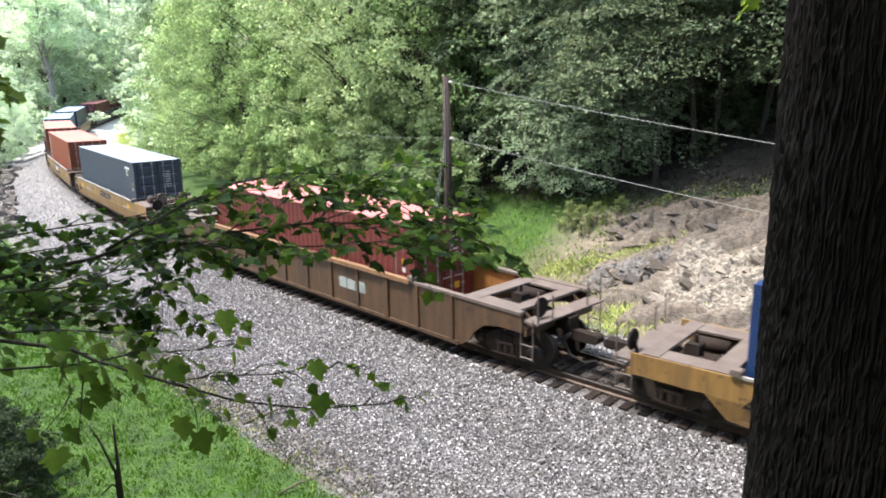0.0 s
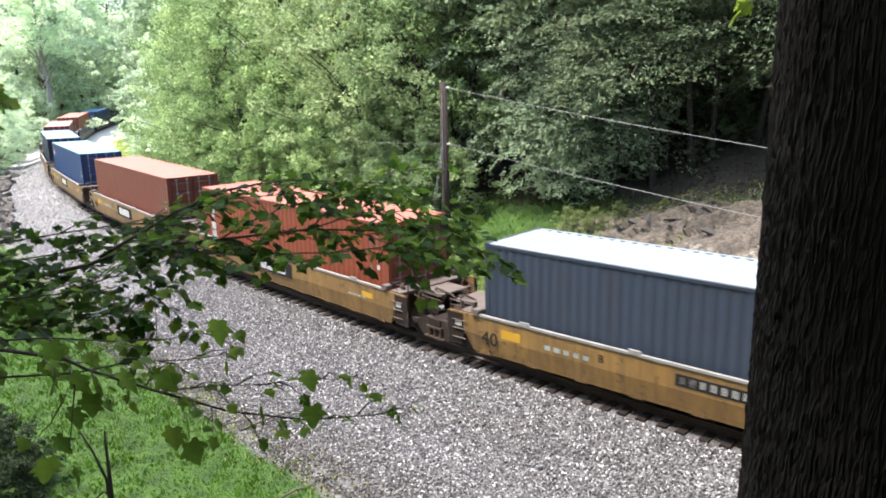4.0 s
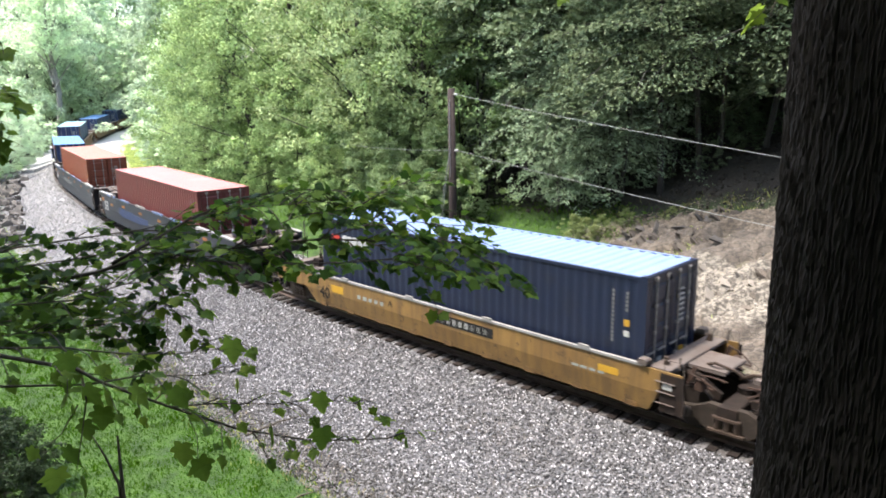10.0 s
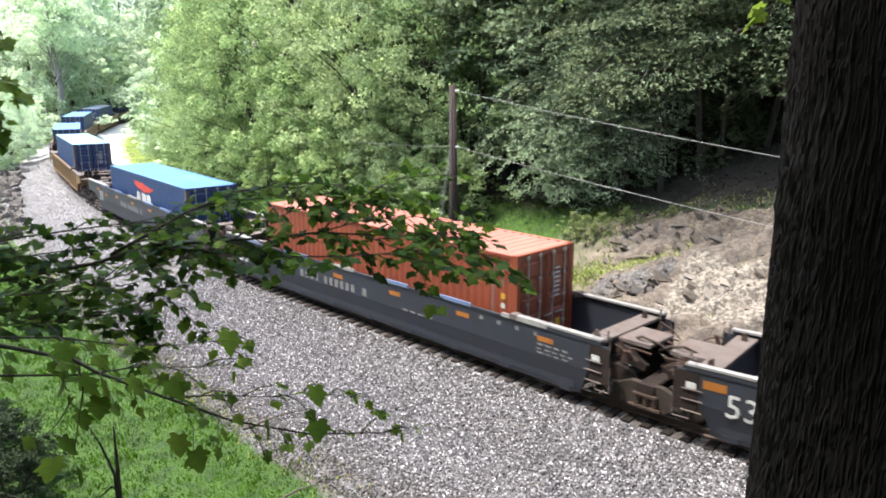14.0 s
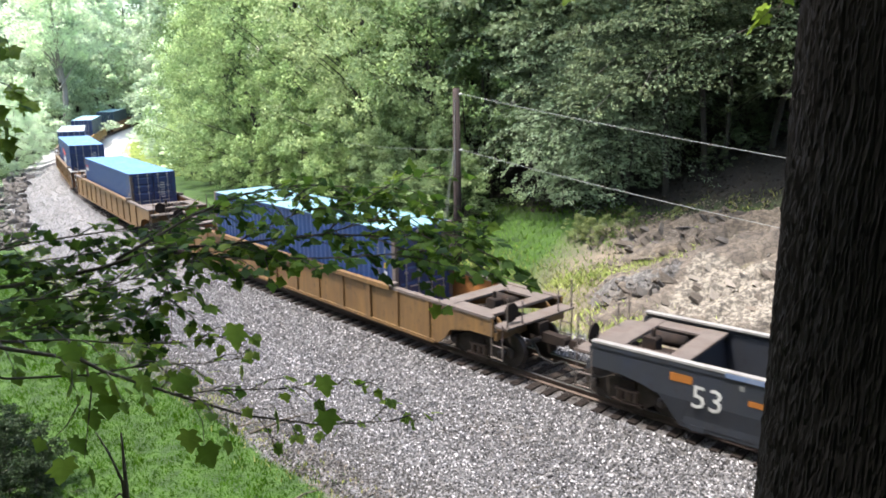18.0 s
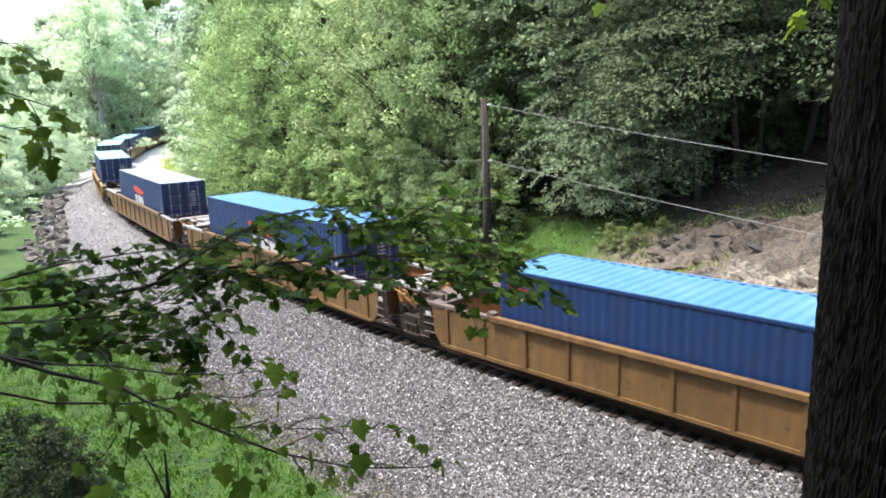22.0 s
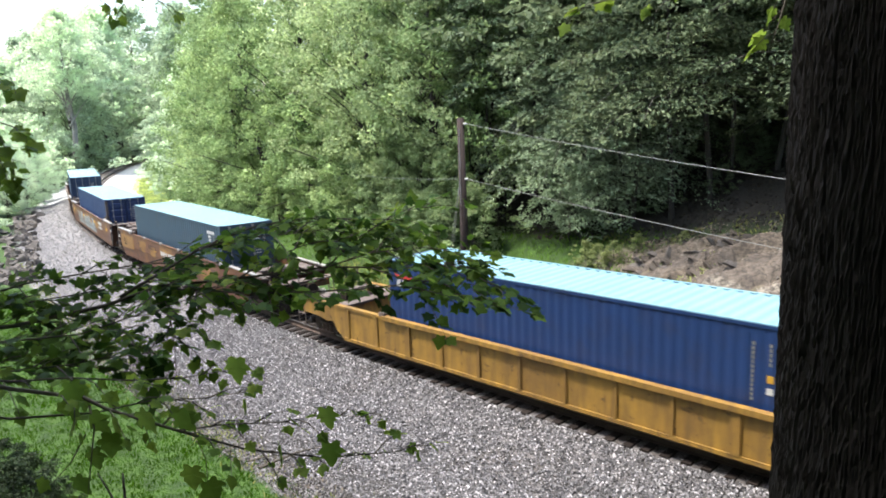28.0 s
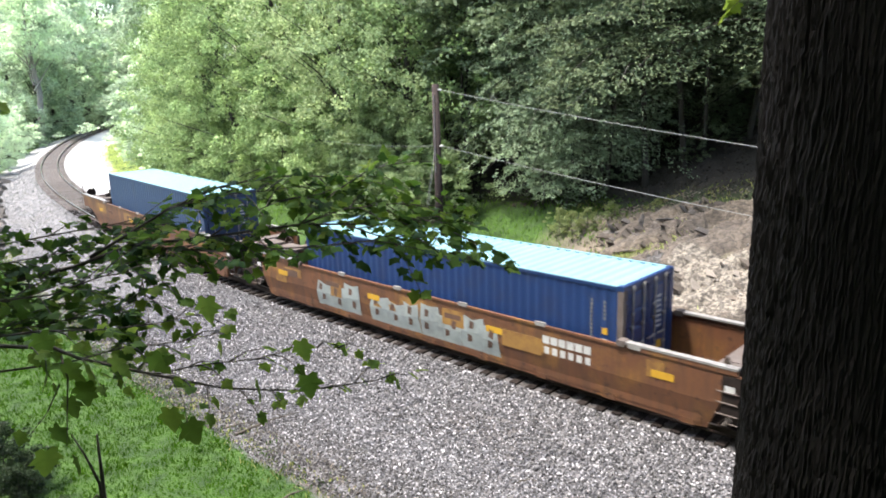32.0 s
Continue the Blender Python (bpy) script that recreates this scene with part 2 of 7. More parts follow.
PAINT = dict(  # body colours of the cars
    yellow=worn_paint("car_yellow", (0.208, 0.12, 0.0336), (0.174, 0.0976, 0.0255), (0.0872, 0.0504, 0.0202), (0.134, 0.0706, 0.0235), 0.75, 0.6),
    bright_yellow=worn_paint("car_bright_yellow", (0.275, 0.155, 0.024), (0.215, 0.118, 0.02), (0.10, 0.056, 0.018), (0.09, 0.045, 0.018), 0.75, 0.6),
    ochre=worn_paint("car_ochre", (0.158, 0.086, 0.026), (0.115, 0.061, 0.0195), (0.075, 0.043, 0.018), (0.078, 0.039, 0.0155), 0.75, 0.6),
    brown=worn_paint("car_brown", (0.080, 0.041, 0.016), (0.058, 0.031, 0.0135), (0.0252, 0.0168, 0.0118), (0.101, 0.0504, 0.0202), 0.75, 0.5),
    rust=worn_paint("car_rust", (0.128, 0.052, 0.02), (0.092, 0.036, 0.0155), (0.0462, 0.0218, 0.0134), (0.227, 0.113, 0.021), 0.6, 0.95),
    brown_chord=worn_paint("car_brown_chord", (0.19, 0.105, 0.048), (0.15, 0.08, 0.038), (0.07, 0.045, 0.028), (0.12, 0.06, 0.03), 0.4, 0.5),
    slate=worn_paint("car_slate", (0.0115, 0.0145, 0.0215), (0.0145, 0.0175, 0.024), (0.019, 0.0185, 0.020), (0.0135, 0.020, 0.042), 0.5, 0.6),
    well_orange=worn_paint("well_orange", (0.31, 0.135, 0.034), (0.26, 0.11, 0.029), (0.13, 0.06, 0.024), (0.18, 0.078, 0.03), 0.55, 0.5),
)
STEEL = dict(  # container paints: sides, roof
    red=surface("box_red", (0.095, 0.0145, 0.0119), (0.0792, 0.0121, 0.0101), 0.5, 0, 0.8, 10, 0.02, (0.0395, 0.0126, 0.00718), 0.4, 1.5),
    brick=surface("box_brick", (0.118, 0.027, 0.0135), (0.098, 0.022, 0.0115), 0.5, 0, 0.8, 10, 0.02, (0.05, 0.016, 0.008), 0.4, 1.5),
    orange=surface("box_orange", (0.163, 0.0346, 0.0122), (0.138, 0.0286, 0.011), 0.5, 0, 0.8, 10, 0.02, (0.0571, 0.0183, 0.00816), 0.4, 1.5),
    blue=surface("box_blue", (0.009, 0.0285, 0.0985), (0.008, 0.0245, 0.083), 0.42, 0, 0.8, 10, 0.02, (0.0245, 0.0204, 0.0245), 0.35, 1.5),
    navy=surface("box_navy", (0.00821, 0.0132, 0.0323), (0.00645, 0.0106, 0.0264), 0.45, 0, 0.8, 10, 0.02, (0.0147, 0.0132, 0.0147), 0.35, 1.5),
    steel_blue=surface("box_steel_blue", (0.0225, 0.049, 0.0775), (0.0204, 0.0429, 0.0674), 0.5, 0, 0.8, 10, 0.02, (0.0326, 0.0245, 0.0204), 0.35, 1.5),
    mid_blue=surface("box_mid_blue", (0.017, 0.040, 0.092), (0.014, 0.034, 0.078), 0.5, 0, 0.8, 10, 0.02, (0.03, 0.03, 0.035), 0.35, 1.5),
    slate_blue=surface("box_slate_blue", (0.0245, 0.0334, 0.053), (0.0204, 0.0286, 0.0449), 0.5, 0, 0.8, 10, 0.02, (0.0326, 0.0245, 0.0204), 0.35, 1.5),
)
# roof paints, several times lighter than the matching side paints
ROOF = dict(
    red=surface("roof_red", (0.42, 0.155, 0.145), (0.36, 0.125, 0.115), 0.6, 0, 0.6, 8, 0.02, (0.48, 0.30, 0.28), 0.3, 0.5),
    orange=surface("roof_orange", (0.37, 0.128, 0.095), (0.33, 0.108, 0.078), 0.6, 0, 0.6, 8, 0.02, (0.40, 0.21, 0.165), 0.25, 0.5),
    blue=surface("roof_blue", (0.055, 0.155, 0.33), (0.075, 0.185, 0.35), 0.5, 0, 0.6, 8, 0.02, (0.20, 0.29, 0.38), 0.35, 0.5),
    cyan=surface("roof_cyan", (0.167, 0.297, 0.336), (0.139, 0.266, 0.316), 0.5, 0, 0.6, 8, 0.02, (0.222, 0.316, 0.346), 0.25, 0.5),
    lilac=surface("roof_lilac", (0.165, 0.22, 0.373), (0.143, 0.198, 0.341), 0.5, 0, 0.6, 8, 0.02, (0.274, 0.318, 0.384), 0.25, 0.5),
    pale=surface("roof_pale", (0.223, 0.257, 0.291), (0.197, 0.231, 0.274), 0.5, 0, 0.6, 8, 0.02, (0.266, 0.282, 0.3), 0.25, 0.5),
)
LEAF = dict(
    light=leaf_mat("leaves_light", (0.178, 0.262, 0.104), (0.248, 0.345, 0.146), (0.368, 0.472, 0.216), 0.5),
    mid=leaf_mat("leaves_mid", (0.178, 0.25, 0.118), (0.24, 0.318, 0.155), (0.32, 0.40, 0.205), 0.45),
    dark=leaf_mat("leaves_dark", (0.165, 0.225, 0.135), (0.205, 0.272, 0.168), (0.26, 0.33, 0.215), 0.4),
    maple=leaf_mat("leaves_maple", (0.026, 0.055, 0.011), (0.078, 0.142, 0.02), (0.165, 0.25, 0.034), 0.46, 0.6),
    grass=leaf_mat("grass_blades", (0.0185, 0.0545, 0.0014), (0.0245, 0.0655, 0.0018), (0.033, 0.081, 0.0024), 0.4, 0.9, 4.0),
    # lighter copy of the grass: sunlight on the bend put into its tones
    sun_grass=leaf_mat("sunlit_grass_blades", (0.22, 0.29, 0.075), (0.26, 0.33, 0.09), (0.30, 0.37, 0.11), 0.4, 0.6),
    slope_grass=leaf_mat("slope_grass_blades", (0.052, 0.108, 0.012), (0.066, 0.130, 0.015), (0.085, 0.155, 0.02), 0.45, 0.9),
    ledge_grass=leaf_mat("ledge_grass_blades", (0.14, 0.185, 0.05), (0.18, 0.225, 0.065), (0.23, 0.26, 0.09), 0.35, 0.7),
    dry_grass=leaf_mat("dry_grass_blades", (0.11, 0.135, 0.035), (0.14, 0.16, 0.045), (0.19, 0.19, 0.07), 0.3, 0.8, 1.2),
)

# ---- small mesh kit ----
class Geo:
    def __init__(self):
        self.v, self.f = [], []

    def add(self, verts, faces):
        o = len(self.v)
        self.v += [tuple(p) for p in verts]
        self.f += [tuple(i + o for i in q) for q in faces]
        return self

    def box(self, x0, x1, y0, y1, z0, z1, c=0.0):
        if x0 > x1:
            x0, x1 = x1, x0
        if y0 > y1:
            y0, y1 = y1, y0
        if c <= 0:
            return self.prism([(x0, z0), (x1, z0), (x1, z1), (x0, z1)], y0, y1)
        c = min(c, (x1 - x0) / 3, (z1 - z0) / 3)
        return self.prism([(x0 + c, z0), (x1 - c, z0), (x1, z0 + c), (x1, z1 - c), (x1 - c, z1), (x0 + c, z1), (x0, z1 - c), (x0, z0 + c)], y0, y1)

    def prism(self, outline, y0, y1, axis="y"):
        """An outline in x, z drawn out along y (or in y, z along x; or in x, y along z)."""
        n = len(outline)
        if axis == "y":
            vs = [(a, y0, b) for a, b in outline] + [(a, y1, b) for a, b in outline]
        elif axis == "x":
            vs = [(y0, a, b) for a, b in outline] + [(y1, a, b) for a, b in outline]
        else:
            vs = [(a, b, y0) for a, b in outline] + [(a, b, y1) for a, b in outline]
        area = sum(outline[i][0] * outline[(i + 1) % n][1] - outline[(i + 1) % n][0] * outline[i][1] for i in range(n))
        flip = (area > 0) == (axis == "y")
        sides = [(i, (i + 1) % n, n + (i + 1) % n, n + i) for i in range(n)]
        caps = [tuple(range(n - 1, -1, -1)), tuple(range(n, 2 * n))]
        fs = sides + caps
        if flip:
            fs = [tuple(reversed(q)) for q in fs]
        return self.add(vs, fs)

    def tube(self, pts, radii, k=8, cap=True):
        """A round bar along points; radii one number or one a point."""
        pts = [Vector(p) for p in pts]
        if not hasattr(radii, "__len__"):
            radii = [radii] * len(pts)
        vs, fs = [], []
        side = None
        for i, p in enumerate(pts):
            d = (pts[min(i + 1, len(pts) - 1)] - pts[max(i - 1, 0)]).normalized()
            if side is None:
                side = d.orthogonal().normalized()
            side = (side - d * side.dot(d)).normalized()
            up = d.cross(side)
            vs += [p + (side * math.cos(a) + up * math.sin(a)) * radii[i] for a in (j * math.tau / k for j in range(k))]
        for i in range(len(pts) - 1):
            for j in range(k):
                a, b = i * k + j, i * k + (j + 1) % k
                fs.append((a, b, b + k, a + k))
        if cap:
            fs.append(tuple(range(k - 1, -1, -1)))
            fs.append(tuple(len(vs) - k + j for j in range(k)))
        return self.add(vs, fs)

    def mesh(self, name, smooth=False):
        me = bpy.data.meshes.new(name)
        me.from_pydata(self.v, [], self.f)
        if smooth:
            me.polygons.foreach_set("use_smooth", [True] * len(me.polygons))
        me.update()
        return me


def from_arrays(name, verts, faces):
    """A mesh from arrays of corners and of equal-sided faces."""
    me = bpy.data.meshes.new(name)
    n, k = faces.shape
    me.vertices.add(len(verts))
    me.vertices.foreach_set("co", np.asarray(verts, np.float32).ravel())
    me.loops.add(n * k)
    me.loops.foreach_set("vertex_index", faces.ravel().astype(np.int32))
    me.polygons.add(n)
    me.polygons.foreach_set("loop_start", np.arange(0, n * k, k, dtype=np.int32))
    me.polygons.foreach_set("loop_total", np.full(n, k, np.int32))
    me.update(calc_edges=True)
    me.validate()
    me.polygons.foreach_set("use_smooth", np.zeros(len(me.polygons), bool))
    return me


def part(name, geo, material, parent, label="", smooth=False, at=None):
    """One mesh object under a thing or a part. geo: a Geo or a ready mesh."""
    me = geo if isinstance(geo, bpy.types.Mesh) else geo.mesh(name, smooth)
    if not me.materials:
        me.materials.append(material)
    ob = new(name, me)
    if me.materials[0] != material:
        ob.material_slots[0].link = "OBJECT"
        ob.material_slots[0].material = material
    if parent:
        ob.parent = parent
    if at is not None:
        ob.matrix_basis = at
    if label:
        ob["label"] = label
    return ob


def thing(name, label, category, group="", kind="", m=None):
    ob = tagged(new(name), label, category, group, kind)
    ob.empty_display_size = 0.3
    if m is not None:
        ob.matrix_basis = m
    return ob


def words(text, size, extrude=0.004):
    """Letters as a mesh that lies in x, z, faces +y and reads from +y."""
    cu = bpy.data.curves.new("letters", "FONT")
    cu.body, cu.size, cu.extrude = text, size, extrude
    cu.align_x, cu.align_y = "CENTER", "CENTER"
    cu.resolution_u = 2
    ob = bpy.data.objects.new("letters", cu)
    me = bpy.data.meshes.new_from_object(ob)
    bpy.data.objects.remove(ob)
    me.materials.clear()
    me.transform(pose(0, 0, 0, 90, 0, 180))
    return me


# ---- the line of the track: s runs away from the near end, d is the side away from the viewer ----
STEP = 0.5
S_MIN, S_MAX = -360.0, 420.0


def line_tables():
    s = np.arange(S_MIN, S_MAX + STEP, STEP)
    c = np.clip(s, -10, 170)
    th = -0.82488 + 0.0053400 * c - 8.6524e-06 * c * c
    end = 0.0053400 - 2 * 8.6524e-06 * 170
    th = th + np.where(s > 170, end * (s - 170), 0)
    u = np.clip(-10 - s, 0, 40)  # the curve eases into a straight at the near end
    th = th - np.where(s < -10, 0.0055 * (u - u * u / 80), 0)
    # the far bend tightens, then eases off
    th = th + np.cumsum(np.interp(s, [55, 60, 85, 110, 135, 165, 200], [0, 0.00132, 0.00038, 0.00128, -0.00174, -0.00071, -0.00026])) * STEP
    x = np.concatenate([[0], np.cumsum((np.sin(th[1:]) + np.sin(th[:-1])) / 2 * STEP)])
    y = np.concatenate([[0], np.cumsum((np.cos(th[1:]) + np.cos(th[:-1])) / 2 * STEP)])
    i = int(round(-S_MIN / STEP))
    return s, x - x[i] + 6.052, y - y[i] + 16.111, th


LS, LX, LY, LT = line_tables()


def rise(s):
    """The line climbs beyond the bend."""
    return np.interp(s, [70, 95, 120, 145, 175, 210], [0, 0.066, 0.40, 0.68, 2.2, 2.46])


def on_line(s, d=0.0):
    x, y, th = np.interp(s, LS, LX), np.interp(s, LS, LY), np.interp(s, LS, LT)
    return Vector((x + d * math.cos(th), y - d * math.sin(th), float(rise(s))))


def car_pose(s, half, z=0.0):
    """A body whose two ends ride on the line at s - half and s + half; its x points to larger s."""
    a, b = on_line(s - half), on_line(s + half)
    t = (b - a).normalized()
    side = Vector((-t.y, t.x, 0)).normalized()
    m = Matrix((t, side, t.cross(side))).transposed().to_4x4()
    m.translation = (a + b) / 2 + Vector((0, 0, z))
    return m


def line_coords(x, y):
    """s and d of places, as arrays."""
    x, y = np.asarray(x, float).ravel(), np.asarray(y, float).ravel()
    s, d = np.empty(len(x)), np.empty(len(x))
    for lo in range(0, len(x), 4000):
        a, b = x[lo:lo + 4000, None], y[lo:lo + 4000, None]
        i = np.argmin((LX[None] - a) ** 2 + (LY[None] - b) ** 2, axis=1)
        ex, ey = a[:, 0] - LX[i], b[:, 0] - LY[i]
        s[lo:lo + 4000] = LS[i] + ex * np.sin(LT[i]) + ey * np.cos(LT[i])
        d[lo:lo + 4000] = ex * np.cos(LT[i]) - ey * np.sin(LT[i])
    return s, d


# ---- ground ----
def ramp(v, pairs):
    return np.interp(v, [p[0] for p in pairs], [p[1] for p in pairs])


def wave(x, y, k, seed):
    r = np.random.RandomState(seed)
    out = 0
    for i in range(6):
        a, p = r.uniform(0, math.tau), r.uniform(0, math.tau)
        f = k * r.uniform(0.6, 1.8)
        out = out + np.sin((x * math.cos(a) + y * math.sin(a)) * f + p)
    return out / 6


def ground_z(x, y, line=None):
    s, d = line_coords(x, y) if line is None else line
    x, y = np.asarray(x, float).ravel(), np.asarray(y, float).ravel()
    a = -d
    near = ramp(a, [(0, -0.215), (1.1, -0.215), (1.6, -0.25), (3.3, -0.84), (7, -0.88), (8.5, -0.78)])
    a0 = 8.5 + ramp(s, [(-6.2, 0), (-2, 3.2), (4, 6), (30, 14), (200, 70)])
    near = near + np.clip(a - a0, 0, 11) * 0.82
    near = near + np.where(a > 7, 0.12, 0.03) * wave(x, y, 0.9, 3) * np.clip(a - 2.5, 0, 1)
    far = ramp(d, [(0, -0.215), (1.1, -0.215), (1.6, -0.25), (2.9, -0.65), (4.2, -0.5)])
    k = ramp(s, [(-8, 0.80), (2, 0.66), (8, 0.52), (20, 0.40), (40, 0.06), (200, 0.05)])
    cap = ramp(s, [(-8, 4.9), (2, 4.3), (8, 2.9), (20, 2.2), (40, 0.6), (200, 0.6)])
    far = far + ramp(s, [(-20, 0.38), (14, 0.34), (30, 0.12), (50, 0)]) * np.clip(d - 10.5, 0, 60)
    far = far + np.minimum(k * np.clip(d - 4.2, 0, 400), cap) + ramp(s, [(-8, 0.10), (40, 0.16), (200, 0.1)]) * np.clip(d - 10, 0, 120)
    far = far + (0.10 + 0.10 * np.clip(d - 6, 0, 2)) * wave(x, y, 1.1, 5) * np.clip((d - 4) / 3, 0, 1)
    z = np.where(d < 0, near, far) + rise(s) * np.clip((90 - np.abs(d)) / 50, 0, 1)
    return z + 0.03 * np.clip(np.hypot(x, y) - 165, 0, 500) * np.clip((np.abs(d) - 8) / 25, 0, 1)


def axis_steps(dense0, dense1, step, far):
    inner = np.arange(dense0, dense1 + step, step)
    out = [step]
    while sum(out) < far:
        out.append(out[-1] * 1.35)
    o = np.cumsum(out)
    return np.concatenate([dense0 - o[::-1], inner, dense1 + o])


def build_ground():
    xs = axis_steps(-78, 24, 0.7, 2500)
    ys = axis_steps(2, 160, 0.7, 2500)
    gx, gy = np.meshgrid(xs, ys)
    nx, ny = len(xs), len(ys)
    z = ground_z(gx, gy)
    v = np.stack([gx.ravel(), gy.ravel(), z], 1)
    i = (np.arange(ny - 1)[:, None] * nx + np.arange(nx - 1)[None]).ravel()
    f = np.stack([i, i + 1, i + nx + 1, i + nx], 1)
    me = from_arrays("ground", v, f)
    me.polygons.foreach_set("use_smooth", [True] * len(me.polygons))
    s, d = line_coords(gx, gy)
    # what covers the ground: gravel near the rails, bare rock on the cut, grass, forest floor
    gravel = np.clip(1 - (-d - ramp(s, [(-5, 7.8), (12, 6.6), (36, 6.0), (70, 4.2), (120, 4)])) / 0.8, 0, 1) * (d < 0)
    gravel = np.maximum(gravel, np.clip(1 - (d - ramp(s, [(0, 3.6), (30, 3.4), (55, 5.0), (75, 5.4), (110, 5.2), (150, 3.6)])) / 0.8, 0, 1) * (d >= 0))
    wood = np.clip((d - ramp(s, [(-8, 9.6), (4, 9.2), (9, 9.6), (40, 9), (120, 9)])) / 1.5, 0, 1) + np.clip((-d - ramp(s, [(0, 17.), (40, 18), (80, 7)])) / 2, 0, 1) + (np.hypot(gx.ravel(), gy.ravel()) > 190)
    rock = np.clip((d - 3.6) / 0.8, 0, 1) * np.clip((10.2 - d) / 1.0, 0, 1) * ramp(s, [(7, 1), (12, 0.0)])
    # far gravel whitened towards the bend: sun glare put into its colour
    glare = ramp(s, [(26, 0), (45, 0.4), (70, 1)]) * ramp(d, [(-6, 0.35), (-2.2, 0.45), (-1.4, 0.35), (1.4, 0.35), (2.0, 1.0)])
    attr = me.color_attributes.new("cover", "FLOAT_COLOR", "POINT")
    attr.data.foreach_set("color", np.stack([gravel, wood, rock, glare], 1).astype(np.float32).ravel())
    # bed between the rails: oil and the train's shade, put into the colour
    oil_shade = np.clip((1.5 - np.abs(d)) / 0.4, 0, 1) * ramp(s, [(40, 1), (70, 0.25)])
    attr = me.color_attributes.new("oil_shade", "FLOAT_COLOR", "POINT")
    attr.data.foreach_set("color", np.stack([oil_shade, oil_shade, oil_shade, np.ones_like(oil_shade)], 1).astype(np.float32).ravel())
    m, nt, bs = node_mat("ground")
    N, Lk = nt.nodes, nt.links
    tc = N.new("ShaderNodeTexCoord")
    at = N.new("ShaderNodeAttribute")
    at.attribute_name = "cover"
    sep = N.new("ShaderNodeSeparateColor")
    Lk.new(at.outputs["Color"], sep.inputs[0])

    def noise_tex(scale, detail=4):
        n = N.new("ShaderNodeTexNoise")
        n.inputs["Scale"].default_value, n.inputs["Detail"].default_value = scale, detail
        Lk.new(tc.outputs["Object"], n.inputs["Vector"])
        return n.outputs[0]

    def two(a, b, fac):
        x = N.new("ShaderNodeMix")
        x.data_type = "RGBA"
        for slot, val in ((0, fac), (6, a), (7, b)):
            if isinstance(val, tuple):
                x.inputs[slot].default_value = (*val, 1)
            else:
                Lk.new(val, x.inputs[slot])
        return x.outputs[2]

    def sharpen(val, lo, hi):
        r = N.new("ShaderNodeMapRange")
        r.inputs[1].default_value, r.inputs[2].default_value = lo, hi
        Lk.new(val, r.inputs[0])
        return r.outputs[0]

    vo = N.new("ShaderNodeTexVoronoi")
    vo.inputs["Scale"].default_value = 17
    Lk.new(tc.outputs["Object"], vo.inputs["Vector"])
    sv = N.new("ShaderNodeSeparateColor")
    Lk.new(vo.outputs["Color"], sv.inputs[0])
    stone = two((0.036, 0.033, 0.034), (0.165, 0.157, 0.158), sv.outputs[0])
    stone = two(stone, (0.07, 0.06, 0.054), sharpen(noise_tex(0.55, 5), 0.52, 0.72))
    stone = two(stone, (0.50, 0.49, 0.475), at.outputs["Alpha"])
    grease_shade = N.new("ShaderNodeAttribute")
    grease_shade.attribute_name = "oil_shade"
    stone = two(stone, (0.032, 0.026, 0.022), grease_shade.outputs["Fac"])
    grass = two((0.014, 0.036, 0.002), (0.030, 0.070, 0.003), sharpen(noise_tex(2.2, 6), 0.35, 0.65))
    # floor under the trees: near black, their deep shade put into the colour
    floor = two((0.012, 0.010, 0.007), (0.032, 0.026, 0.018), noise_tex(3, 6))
    earth = two((0.15, 0.12, 0.088), (0.085, 0.075, 0.05), sharpen(noise_tex(1.4, 8), 0.35, 0.65))
    edge = N.new("ShaderNodeMath")
    edge.operation = "ADD"
    Lk.new(sep.outputs[0], edge.inputs[0])
    jit = N.new("ShaderNodeMapRange")
    jit.inputs[3].default_value, jit.inputs[4].default_value = -0.35, 0.35
    Lk.new(noise_tex(1.3, 6), jit.inputs[0])
    Lk.new(jit.outputs[0], edge.inputs[1])
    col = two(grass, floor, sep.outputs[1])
    col = two(col, earth, sharpen(sep.outputs[2], 0.3, 0.7))
    col = two(col, stone, sharpen(edge.outputs[0], 0.4, 0.6))
    Lk.new(col, bs.inputs["Base Color"])
    bs.inputs["Roughness"].default_value = 0.95
    bp = N.new("ShaderNodeBump")
    bp.inputs["Strength"].default_value = 0.8
    bp.inputs["Distance"].default_value = 0.03
    Lk.new(vo.outputs["Distance"], bp.inputs["Height"])
    Lk.new(bp.outputs[0], bs.inputs["Normal"])
    me.materials.append(m)
    return tagged(new("ground", me), "gravel track bed, green grass and leaf litter of a wooded railway cutting", "ground", "", "structure")


ground = build_ground()

# ---- track ----
def rail_profile():
    return [(-0.07, -0.17), (0.07, -0.17), (0.07, -0.155), (0.012, -0.13), (0.012, -0.045), (0.036, -0.035), (0.036, 0.0), (-0.036, 0.0), (-0.036, -0.035),
            (-0.012, -0.045), (-0.012, -0.13), (-0.07, -0.155)]


